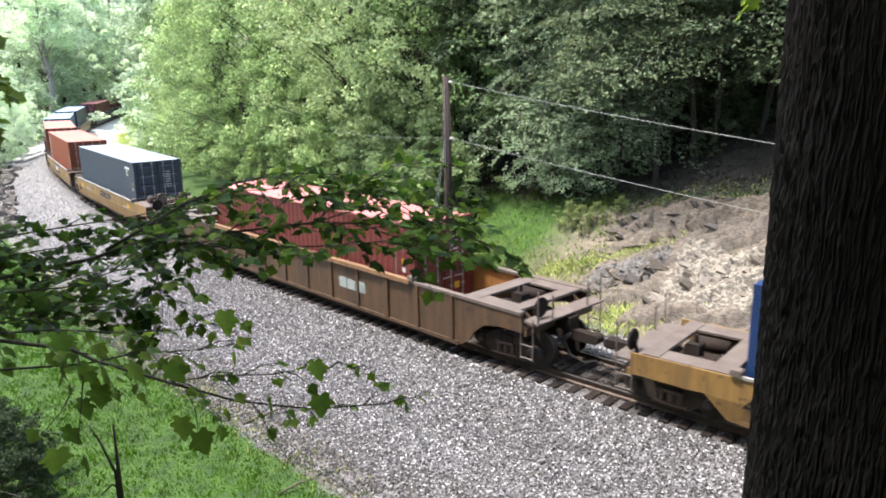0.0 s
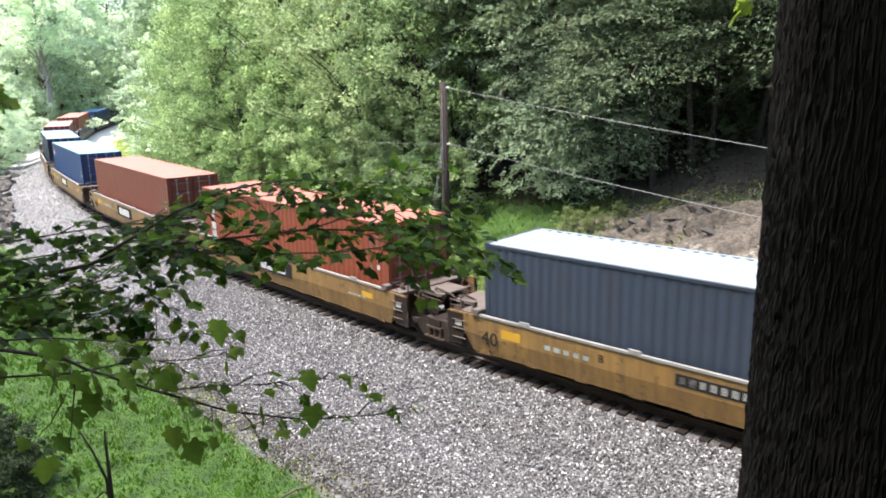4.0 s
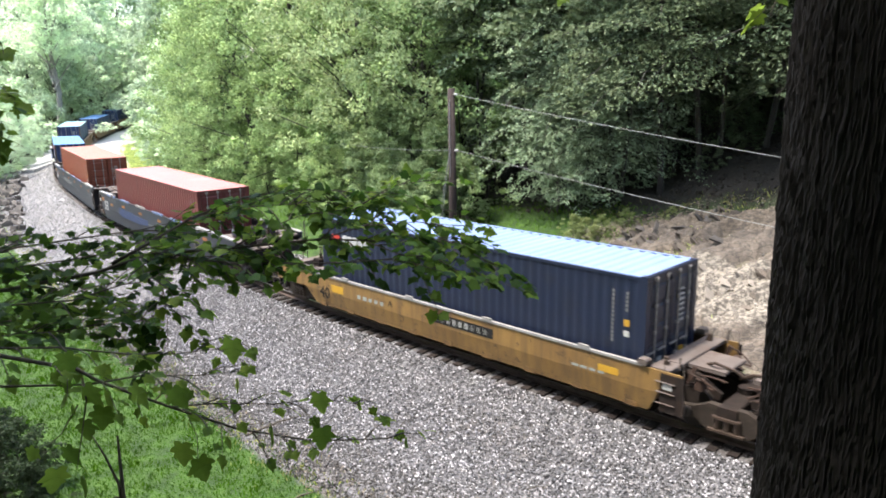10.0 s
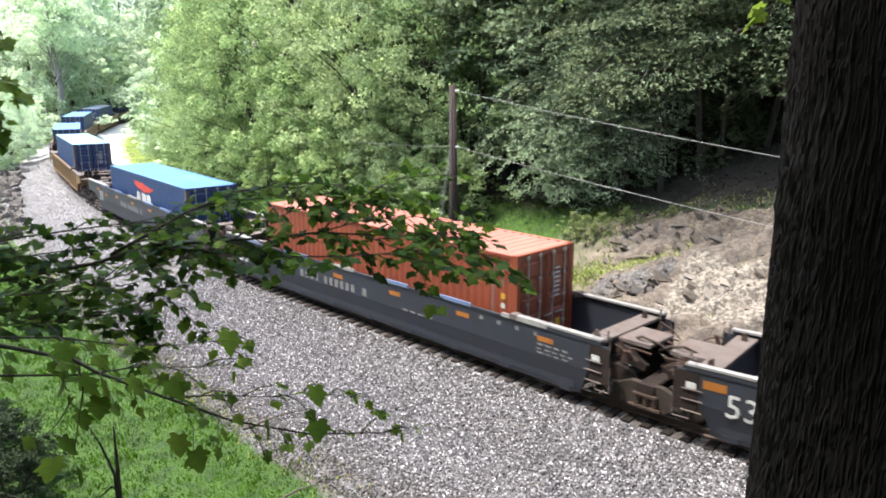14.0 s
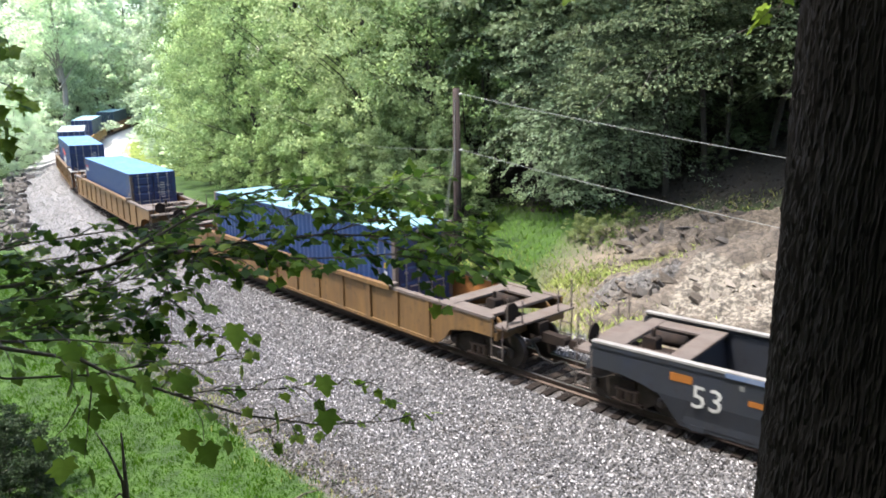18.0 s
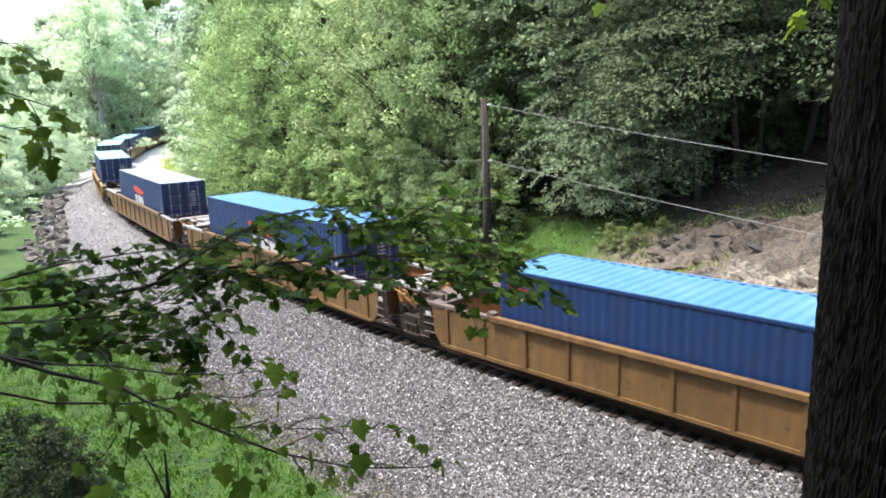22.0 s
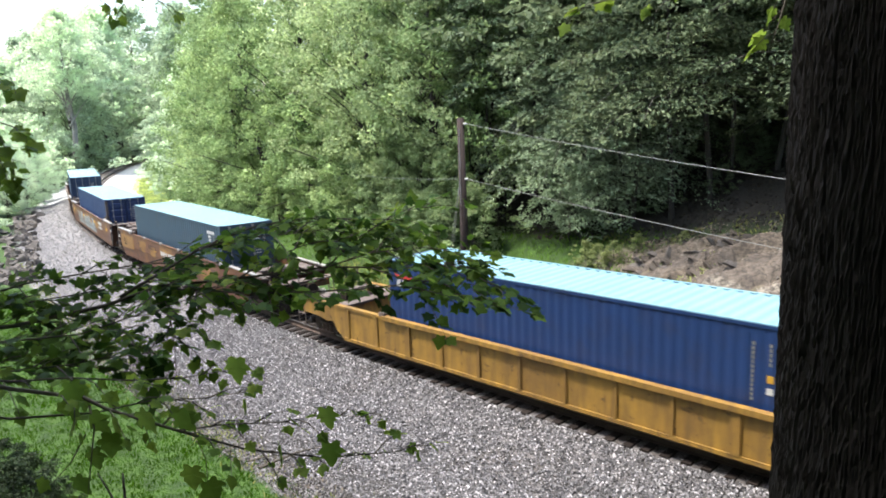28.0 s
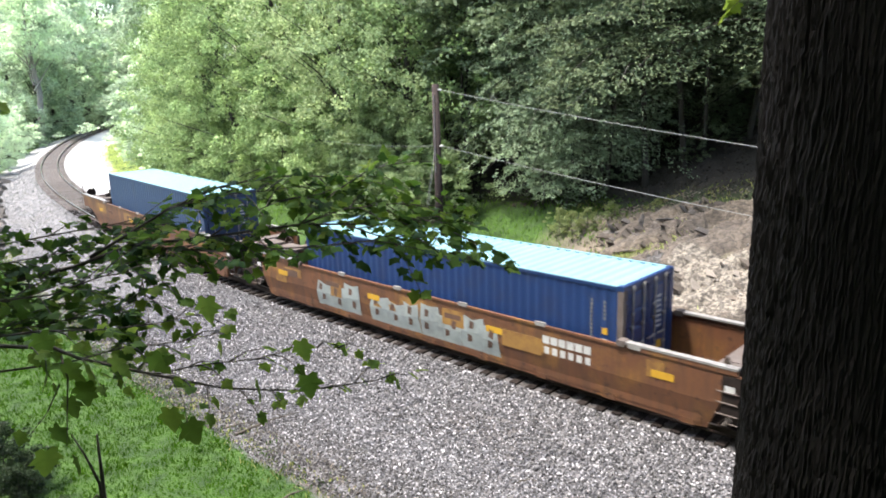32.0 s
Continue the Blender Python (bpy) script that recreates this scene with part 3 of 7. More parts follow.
def build_track():
    track = thing("railway_track", "single curved railway track with rusty rails on dark wooden ties", "railway track", "", "structure")
    ss = np.concatenate([np.arange(-330, -14, 6.0), np.arange(-14, 180, 1.0), np.arange(180, 400, 6.0)])
    for side in (-0.7525, 0.7525):
        prof = rail_profile()
        k = len(prof)
        vs = [tuple(on_line(s, side + a) + Vector((0, 0, b))) for s in ss for a, b in prof]
        fs = [(i * k + j, i * k + (j + 1) % k, (i + 1) * k + (j + 1) % k, (i + 1) * k + j) for i in range(len(ss) - 1) for j in range(k)]
        g = Geo().add(vs, fs)
        me = g.mesh("rail")
        me.materials.append(M["rail_steel"])
        me.materials.append(M["rail_top"])
        me.polygons.foreach_set("material_index", [1 if (i % k) == 6 else 0 for i in range(len(fs))])
        part("rail", me, M["rail_steel"], track, "rusty steel rail with a worn bright head")
    return track


track = build_track()


def build_ties():
    r = random.Random(4)
    near = Geo().box(-0.115, 0.115, -1.3, 1.3, -0.35, -0.172, 0.012).mesh("tie")
    near.materials.append(M["tie"])
    rest = Geo()
    i = 0
    s = -15.0
    while s < 215:
        m = car_pose(s, 0.2) @ pose(0, r.uniform(-0.05, 0.05), r.uniform(-0.012, 0.0), 0, 0, r.uniform(-1.2, 1.2))
        if i < 290:
            part("tie", near, M["tie"] if s < 44 else M["tie_hazed"], track, at=m)
        else:
            q = Geo().box(-0.115, 0.115, -1.3, 1.3, -0.35, -0.172)
            rest.add([m @ Vector(p) for p in q.v], q.f)
        i += 1
        s += 0.495 + r.uniform(-0.025, 0.025)
    tagged(part("distant_ties", rest, M["tie_hazed"], track), kind="stuff")


# ---- train ----
BOX_L, BOX_W = 12.192, 2.438


def corrugated(x0, x1, pitch, depth):
    pts, x = [], x0
    while x + pitch <= x1 + 1e-6:
        pts += [(x, 0), (x + pitch * 0.26, 0), (x + pitch * 0.5, -depth), (x + pitch * 0.76, -depth)]
        x += pitch
    return pts + [(x, 0), (x1, 0)]


CONTAINER_MESHES = {}


def container_mesh(what, h):
    key = (what, h)
    if key in CONTAINER_MESHES:
        return CONTAINER_MESHES[key]
    g, L2, W2 = Geo(), BOX_L / 2, BOX_W / 2
    if what == "side_panel":  # faces +y
        line = [(x, W2 - 0.012 + d) for x, d in corrugated(-L2 + 0.16, L2 - 0.12, 0.278, 0.015)]
        g.prism(line + [(L2 - 0.12, W2 - 0.09), (-L2 + 0.16, W2 - 0.09)], 0.14, h - 0.10, "z")
    elif what == "roof":
        line = [(x, h - 0.012 + d) for x, d in corrugated(-L2 + 0.30, L2 - 0.3, 0.33, 0.036)]
        line = [(-L2 + 0.1, h - 0.012)] + line + [(L2 - 0.1, h - 0.012)]
        g.prism(line + [(L2 - 0.1, h - 0.07), (-L2 + 0.1, h - 0.07)], -W2 + 0.075, W2 - 0.075)
        for sg in (-1, 1):
            g.box(-L2 + 0.17, L2 - 0.17, sg * (W2 - 0.075), sg * (W2 - 0.004), h - 0.03, h - 0.004)
    elif what == "front_wall":
        line = [(a, L2 - 0.02 + d) for a, d in corrugated(-W2 + 0.16, W2 - 0.16, 0.25, 0.04)]
        g.prism([(b, a) for a, b in line] + [(L2 - 0.1, W2 - 0.16), (L2 - 0.1, -W2 + 0.16)], 0.14, h - 0.1, "z")
    elif what == "corner_post":
        g.prism([(0, 0), (0.16, 0), (0.16, -0.05), (0.05, -0.05), (0.05, -0.15), (0, -0.15)], 0.11, h - 0.11, "z")
    elif what == "corner_casting":
        g.box(0, 0.178, -0.162, 0, 0, 0.118, 0.012)
    elif what == "side_rail":
        g.box(-L2 + 0.17, L2 - 0.17, W2 - 0.07, W2 + 0.001, h - 0.105, h - 0.032)
    elif what == "bottom_rail":
        g.box(-L2 + 0.17, L2 - 0.17, W2 - 0.10, W2 - 0.004, 0.02, 0.145)
    elif what == "header":
        g.box(0, 0.12, -W2 + 0.15, W2 - 0.15, h - 0.14, h - 0.008, 0.01)
    elif what == "sill":
        g.box(0, 0.12, -W2 + 0.15, W2 - 0.15, 0.01, 0.16, 0.01)
    elif what == "door":  # one leaf, its edge at y = 0, leaf towards +y
        z0, z1 = 0.17, h - 0.15
        g.box(0.045, 0.085, 0.012, 1.03, z0, z1)
        n = 5
        for i in range(n):
            a = z0 + 0.06 + (z1 - z0 - 0.12) * i / n
            b = z0 + 0.0 + (z1 - z0 - 0.12) * (i + 1) / n
            g.prism([(0.045, a), (0.018, a + 0.05), (0.018, b - 0.05), (0.045, b)], 0.10, 0.94)
        for y in (0.012, 0.97):
            g.box(0.012, 0.045, y, y + 0.06, z0, z1)
    elif what == "lock_rod":
        g.tube([(-0.012, 0, 0.06), (-0.012, 0, h - 0.06)], 0.021, 6)
        for z in (0.12, 0.75, 1.5, h - 0.75, h - 0.12):
            g.box(-0.03, 0.02, -0.055, 0.055, z - 0.035, z + 0.035)
        g.box(-0.035, -0.012, -0.02, 0.36, 1.02, 1.06)
    elif what == "hinge":
        g.box(-0.012, 0.03, -0.06, 0.06, -0.045, 0.045, 0.01)
    elif what == "understructure":
        for i in range(30):
            x = -L2 + 0.35 + i * 0.392
            g.box(x, x + 0.06, -W2 + 0.11, W2 - 0.11, 0.03, 0.14)
        g.box(-L2 + 0.12, L2 - 0.12, -W2 + 0.1, W2 - 0.1, 0.14, 0.17)
    me = g.mesh(what)
    CONTAINER_MESHES[key] = me
    return me


def bars(ob, x, z, n, w, h, gap, mat, y, vertical=True, name="marking"):
    """A column or row of small plain bars on a side that faces +y, each a part."""
    r = random.Random(n * 7 + int(w * 1000))
    for i in range(n):
        o = i * ((h if vertical else w) + gap)
        ww = w * r.uniform(0.75, 1.0)
        if vertical:
            g = Geo().box(x - ww / 2, x + ww / 2, y, y + 0.004, z - o - h, z - o)
        else:
            g = Geo().box(x - o - ww, x - o, y, y + 0.004, z - h / 2, z + h / 2)
        part(name, g, mat, ob)


def flat(ob, outline, mat, y, name="marking", label=""):
    return part(name, Geo().prism(outline, y, y + 0.005), mat, ob, label)


def block_logo(ob, x, z, h, widths, mat, y):
    """A mark of plain upright blocks with slanted tops, from left to right as seen."""
    for i, w in enumerate(widths):
        s = h * (0.12 if i % 2 else 0.0)
        flat(ob, [(x, z - h / 2), (x - w, z - h / 2), (x - w, z + h / 2 - s), (x - w * 0.35, z + h / 2), (x, z + h / 2 - h * 0.1)], mat, y, "logo_block")
        x -= w + h * 0.12


def emblem(ob, x, z, k, y):
    """A red winged shape over three plain white blocks, k times as large as the great one."""
    for block in ([(0, -0.40), (-0.92, -0.40), (-0.66, 0.38), (-0.22, 0.38)],
                  [(-1.0, -0.40), (-1.62, -0.40), (-1.74, 0.14), (-1.66, 0.36), (-1.0, 0.38)],
                  [(-1.82, -0.40), (-2.6, -0.40), (-2.5, -0.02), (-2.3, 0.36), (-1.82, 0.38)]):
        flat(ob, [(x + a * k, z + b * k) for a, b in block], M["white"], y, "logo_block")
    wing = [(0.25, 0.98), (-1.05, 0.88), (-1.15, 0.96), (-1.45, 0.93), (-1.55, 0.84), (-3.05, 0.74), (-2.75, 0.62), (-2.55, 0.62), (-2.45, 0.52), (-1.75, 0.50), (-1.4, 0.40), (-1.2, 0.52), (-0.35, 0.58), (-0.25, 0.68), (-0.05, 0.70)]
    flat(ob, [(x + a * k, z + b * k) for a, b in wing], M["red_mark"], y, "logo_shape")


def build_container(label, paint, roof, h, mark=""):
    """A forty-foot box; its doors look to -x."""
    ob = thing("shipping_container", label, "container", "containers of the train")
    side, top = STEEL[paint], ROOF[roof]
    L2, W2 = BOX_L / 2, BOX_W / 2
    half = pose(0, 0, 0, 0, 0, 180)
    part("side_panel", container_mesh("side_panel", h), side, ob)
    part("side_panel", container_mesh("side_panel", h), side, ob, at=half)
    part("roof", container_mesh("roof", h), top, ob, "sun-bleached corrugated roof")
    part("front_wall", container_mesh("front_wall", h), side, ob)
    part("understructure", container_mesh("understructure", h), M["undergear"], ob)
    mirror = Matrix.Diagonal((1, -1, 1, 1))
    post = side if mark != "grey_post" else M["deck"]
    for sx in (0, 180):
        turn = pose(0, 0, 0, 0, 0, sx)
        part("side_rail", container_mesh("side_rail", h), side, ob, at=turn)
        part("bottom_rail", container_mesh("bottom_rail", h), side, ob, at=turn)
        part("header", container_mesh("header", h), side, ob, at=turn @ pose(-L2 + 0.01, 0, 0))
        part("sill", container_mesh("sill", h), side, ob, at=turn @ pose(-L2 + 0.01, 0, 0))
        part("corner_post", container_mesh("corner_post", h), M["deck"] if h < 2.7 else post, ob, at=turn @ pose(-L2, W2 - 0.002, 0))
        part("corner_post", container_mesh("corner_post", h), post, ob, at=turn @ pose(-L2, -W2 + 0.002, 0) @ pose(0, 0, 0, 0, 0, 90) @ pose(0, 0, 0))
        for z in (0, h - 0.118):
            part("corner_casting", container_mesh("corner_casting", h), post, ob, at=turn @ pose(-L2, W2, z))
            part("corner_casting", container_mesh("corner_casting", h), post, ob, at=turn @ pose(-L2, -W2 + 0.162, z))
    for a in (1, -1):
        leaf = part("door", container_mesh("door", h), side, ob, at=pose(-L2, 0, 0) if a == 1 else pose(-L2 + 0.1, 0, 0, 0, 0, 180) @ pose(0, 0, 0))
        if a == -1:
            leaf.matrix_basis = pose(-L2, -1.06, 0)
        for y in (0.28, 0.78):
            part("lock_rod", container_mesh("lock_rod", h), M["galvanised"], leaf, "galvanised lock rod", at=pose(0, y, 0))
        for i in range(4):
            part("hinge", container_mesh("hinge", h), side, leaf, at=pose(0.01, 1.06 if a == 1 else 0.0, 0.4 + i * (h - 0.8) / 3))
        if a == -1:
            for i in range(7):
                part("marking", Geo().box(0.004, 0.012, 0.45, 0.45 + 0.22 + 0.02 * (i % 3), h - 0.62 - i * 0.13, h - 0.57 - i * 0.13), M["white"], leaf)
        g = Geo()
        g.box(0.002, 0.012, 0.40, 0.62, 0.62, 0.84)
        part("placard", g, M["yellow_mark"] if a == -1 else M["white"], leaf)
    y = W2 - 0.010
    bars(ob, -L2 + 0.86, h - 0.42, 13, 0.06, 0.07, 0.03, M["worn_white"], y)
    bars(ob, -L2 + 0.50, h - 0.42, 5, 0.06, 0.07, 0.03, M["worn_white"], y)
    part("placard", Geo().box(-L2 + 0.42, -L2 + 0.56, y, y + 0.004, h - 1.25, h - 1.09), M["yellow_mark"], ob)
    part("placard", Geo().box(-L2 + 0.42, -L2 + 0.56, y, y + 0.004, h - 1.5, h - 1.36), M["white"], ob)
    if mark == "column":  # a column of plain white blocks near the far end
        for i in range(6):
            z, w = h - 0.40 - i * 0.335, (0.17, 0.16, 0.09, 0.17, 0.17, 0.16)[i]
            o = L2 - 0.80
            flat(ob, [(o + w, z - 0.28), (o - w * 0.9, z - 0.28), (o - w, z - 0.12), (o - w * 0.9, z), (o + w, z)], M["white"], y, "logo_block")
    if mark == "small_logo":
        emblem(ob, L2 - 0.32, h - 0.70, 0.28, y)
    if mark == "bird_logo":
        emblem(ob, 1.55, max(h - 1.66, 1.26), 1.0, y)
    if mark == "square_logo":
        flat(ob, [(L2 - 0.55, h - 0.85), (L2 - 0.95, h - 0.85), (L2 - 0.95, h - 0.55), (L2 - 0.55, h - 0.55)], M["red_mark"], y, "logo_shape")
        block_logo(ob, L2 - 1.1, h - 0.68, 0.34, (0.22, 0.24, 0.22, 0.22, 0.26), M["white"], y)
    if mark == "sticker":
        part("placard", Geo().box(L2 - 0.73, L2 - 1.15, y, y + 0.004, h - 0.80, h - 0.36), M["white"], ob)
        part("placard", Geo().box(L2 - 0.77, L2 - 1.11, y + 0.005, y + 0.008, h - 0.76, h - 0.40), M["black"], ob)
        part("placard", Geo().prism([(L2 - 0.80, h - 0.52), (L2 - 1.06, h - 0.66), (L2 - 1.06, h - 0.56), (L2 - 0.80, h - 0.43)], y + 0.009, y + 0.012), M["yellow_mark"], ob)
    if mark == "name_bars":
        bars(ob, -L2 + 1.15, h - 0.32, 1, 0.9, 0.14, 0.05, M["white"], y)
        bars(ob, -L2 + 1.3, h - 0.52, 2, 0.3, 0.12, 0.04, M["white"], y)
    return ob


BOGIE_MESH = {}
AXLES = []  # wheelset, its place on the bogie
WHEEL = 0.48


def build_bogie():
    ob = thing("bogie", "dark rusty two-axle freight bogie under a well car", "bogie", "bogies of the train")
    if not BOGIE_MESH:
        g = Geo().prism([(-1.12, 0.36), (-0.72, 0.36), (-0.45, 0.17), (0.45, 0.17), (0.72, 0.36), (1.12, 0.36), (1.12, 0.58), (0.75, 0.62), (0.42, 0.78), (-0.42, 0.78), (-0.75, 0.62), (-1.12, 0.58)], -0.08, 0.08)
        BOGIE_MESH["side_frame"] = g.mesh("side_frame")
        g = Geo()
        for i in range(3):
            g.tube([(-0.22 + i * 0.22, 0, 0.24), (-0.22 + i * 0.22, 0, 0.52)], 0.085, 8)
        g.box(-0.4, 0.4, -0.11, 0.11, 0.2, 0.25)
        g.box(-0.3, 0.3, -0.12, 0.12, 0.5, 0.56)
        BOGIE_MESH["spring_nest"] = g.mesh("spring_nest")
        g = Geo().box(-0.22, 0.22, -1.15, 1.15, 0.5, 0.78, 0.03)
        g.tube([(0, 0, 0.78), (0, 0, 0.9)], 0.2, 12)
        BOGIE_MESH["bolster"] = g.mesh("bolster")
        g = Geo().tube([(0, -1.12, 0), (0, 1.12, 0)], 0.075, 8)
        for s in (-1, 1):
            g.tube([(0, s * 0.68, 0), (0, s * 0.71, 0), (0, s * 0.711, 0), (0, s * 0.82, 0)], [0.505, 0.505, 0.48, 0.47], 24)
        BOGIE_MESH["wheelset"] = g.mesh("wheelset")
        BOGIE_MESH["bearing"] = Geo().tube([(0, -0.09, 0), (0, 0.1, 0), (0, 0.13, 0)], [0.12, 0.12, 0.08], 10).mesh("bearing")
    for s in (-1, 1):
        f = part("side_frame", BOGIE_MESH["side_frame"], M["bogie"], ob, at=pose(0, s * 1.02, 0))
        part("spring_nest", BOGIE_MESH["spring_nest"], M["rail_steel"], f, "rusty coil springs", at=pose(0, s * 0.06, 0))
        for x in (-0.889, 0.889):
            part("bearing", BOGIE_MESH["bearing"], M["wheel"], f, at=pose(x, s * 0.09, WHEEL, 0, 0, 0 if s > 0 else 180))
    part("bolster", BOGIE_MESH["bolster"], M["undergear"], ob)
    for x in (-0.889, 0.889):
        AXLES.append((part("wheelset", BOGIE_MESH["wheelset"], M["wheel"], ob, "steel wheels and axle", at=pose(x, 0, WHEEL)), x))
    return ob


J, C = "joint", "coupler"


def side_outline(wl, ends, top, bottom, kind):
    """Elevation of a car side; ends: for -x and for +x, 'joint' or 'coupler'."""
    pts = []
    for sg, end in ((-1, ends[0]), (1, ends[1])):
        if end == "coupler":
            low = [(wl + 0.15, bottom), (wl + 0.45, bottom + 0.22), (wl + 0.68, bottom + 0.52), (wl + 1.0, top - 0.62), (wl + 1.5, top - 0.52), (wl + 2.35, top - 0.5), (wl + 2.35, top)]
        else:
            low = [(wl + 0.1, bottom), (wl + 0.35, bottom + 0.3), (wl + 0.42, bottom + 0.62), (wl + 0.95, top - 0.72), (wl + 0.95, top)]
        low = [(sg * a, b) for a, b in low]
        pts += low[::-1] if sg < 0 else low
    return pts


def build_well(spec):
    """A well car unit, origin at its middle on the rail head; near side +y."""
    wl, ends, paint, style, top, bottom = spec["wl"], spec["ends"], PAINT[spec["paint"]], spec["style"], spec["top"], spec["bottom"]
    ob = thing("well_car", spec["label"], "well car", "cars of the train")
    inner = PAINT[spec.get("inner", "well_orange")]
    r = random.Random(int(wl * 10) + len(spec["label"]))
    y_out = 1.47
    for sg in (1, -1):
        out = side_outline(wl, ends, top - 0.06, bottom, style)
        crease = bottom + (top - bottom) * 0.46
        if style == "smooth":  # the lower half leans inward below a crease
            fold = [(p, crease) if z < crease else (p, z) for p, z in out]
            g = Geo().prism(fold, sg * (y_out - 0.05), sg * y_out)
            e0, e1 = (wl + (0.62 if e == C else 0.40) for e in ends)
            lo = [(-e0, crease), (-wl - 0.12, bottom), (wl + 0.12, bottom), (e1, crease)]
            g2 = Geo().prism(lo, sg * (y_out - 0.05), sg * y_out)
            g.add([(x, y - sg * (crease - z) * 0.14, z) for x, y, z in g2.v], g2.f)
        else:
            g = Geo().prism(out, sg * (y_out - 0.05), sg * y_out)
        wall = part("side_wall", g, paint, ob)
        chord = M["galvanised"] if spec.get("pale_chord") else paint
        if style == "ribbed":
            part("top_chord", Geo().box(-wl + 1.95, wl - 1.95, sg * (y_out - 0.09), sg * (y_out + 0.10), top - 0.11, top + 0.02, 0.02), PAINT["brown_chord"] if spec["paint"] == "brown" else paint, ob)
            for q, e in ((-1, ends[0]), (1, ends[1])):
                xe = wl + (2.3 if e == "coupler" else 0.95)
                part("end_chord", Geo().box(q * (wl - 1.95), q * xe, sg * (y_out - 0.16), sg * (y_out + 0.03), top - 0.10, top - 0.02, 0.01), paint if spec["paint"] == "bright_yellow" else (M["galvanised"] if spec.get("pale_end") else M["deck"]), ob, "worn top plate of the car's end")
            part("bottom_chord", Geo().box(-wl - 0.05, wl + 0.05, sg * (y_out - 0.10), sg * (y_out + 0.045), bottom - 0.03, bottom + 0.07, 0.02), paint, ob)
            n = int((2 * wl - 0.4) / 1.44)
            rib = Geo().prism([(-0.05, bottom + 0.07), (0.05, bottom + 0.07), (0.05, top - 0.11), (-0.05, top - 0.11)], sg * (y_out), sg * (y_out + 0.05)).mesh("rib")
            wide = Geo().prism([(-0.11, bottom + 0.07), (0.11, bottom + 0.07), (0.11, top - 0.11), (-0.11, top - 0.11)], sg * (y_out), sg * (y_out + 0.06)).mesh("rib")
            for i in range(n + 1):
                x = -wl + 0.2 + i * (2 * wl - 0.4) / n
                part("rib", wide if i in (2, n - 2) else rib, paint, wall, at=pose(x, 0, 0))
        else:
            part("top_chord", Geo().box(-wl + (1.9 if wl > 7 else 0), wl - (1.9 if wl > 7 else 0), sg * (y_out - 0.06), sg * (y_out + 0.025), top - 0.06, top, 0.01), chord, ob, "pale worn top edge of the side")
            if wl > 7:
                for q, e in ((-1, ends[0]), (1, ends[1])):
                    xe = wl + (2.3 if e == "coupler" else 0.75)
                    part("end_chord", Geo().box(q * (wl - 1.9), q * xe, sg * (y_out - 0.14), sg * (y_out + 0.03), top + 0.05, top + 0.10, 0.01), M["galvanised"], ob, "pale grey raised end guard")
                    part("guard_plate", Geo().box(q * (wl - 1.9), q * xe, sg * (y_out - 0.04), sg * (y_out + 0.02), top - 0.06, top + 0.05), paint, ob)
            n = int(2 * wl / 2.6)
            for i in range(n):
                x = -wl + 1.6 + i * (2 * wl - 3.2) / (n - 1)
                w = 0.75 if spec["paint"] == "slate" else 0.16
                part("box_guide", Geo().box(x - w, x + w, sg * (y_out - 0.02), sg * (y_out + 0.035), top - 0.03, top + 0.075, 0.02), M["pad_blue"] if spec["paint"] == "slate" and i % 3 else M["galvanised"], ob)
        for q in (-1, 1):
            x = q * (BOX_L / 2 + 0.12)
            part("clamp", Geo().box(x - 0.12, x + 0.12, sg * (y_out - 0.17), sg * (y_out + 0.06), top - 0.02, top + 0.12, 0.03), M["deck"], ob)
    # floor of the well
    g = Geo()
    for i in range(9):
        x = -wl + 0.3 + i * (2 * wl - 0.6) / 8
        g.box(x - 0.16, x + 0.16, -1.42, 1.42, bottom - 0.02, bottom + 0.11)
    for y in (-1.2, 1.2):
        g.box(-wl, wl, y - 0.2, y + 0.2, bottom, bottom + 0.1)
    part("well_floor", g, inner, ob)
    for sg in (1, -1):
        part("well_lining", Geo().box(-wl, wl, sg * (y_out - 0.075), sg * (y_out - 0.055), bottom + 0.1, top - 0.08), inner, ob, "orange-painted inner face of the well")
    dk = top - 0.04
    gear = PAINT["well_orange"] if spec.get("pale_end") else M["gear_rod"]
    for q, e in ((-1, ends[0]), (1, ends[1])):
        part("bulkhead", Geo().prism([(q * wl, bottom + 0.1), (q * (wl + 0.06), bottom + 0.1), (q * (wl + 0.3), dk - 0.1), (q * (wl + 0.22), dk - 0.1)], -1.4, 1.4), inner, ob)
        L = 2.35 if e == "coupler" else 0.95
        a = lambda x: q * (wl + x)
        part("cross_beam", Geo().box(a(0.12), a(0.62), -1.40, 1.40, dk - 0.09, dk, 0.01), M["galvanised"] if spec.get("pale_end") else M["deck"], ob, "worn steel cross beam of the end platform")
        if e == "coupler":
            part("cross_beam", Geo().box(a(1.72), a(2.1), -1.40, 1.40, dk - 0.09, dk, 0.01), M["deck"], ob)
            for sg in (1, -1):
                part("deck_plate", Geo().box(a(0.62), a(1.72), sg * 0.86, sg * 1.40, dk - 0.07, dk - 0.012, 0.01), M["deck"], ob)
            part("centre_sill", Geo().box(a(0.5), a(2.9), -0.2, 0.2, dk - 0.66, dk - 0.30, 0.02), M["undergear"], ob)
            part("brake_gear", Geo().tube([(a(1.0), -0.6, dk - 0.25), (a(1.5), -0.2, dk - 0.15), (a(1.6), 0.5, dk - 0.2)], 0.05, 6).tube([(a(0.8), 0.45, dk - 0.3), (a(1.3), 0.45, dk - 0.3)], 0.16, 10), M["undergear"], ob)
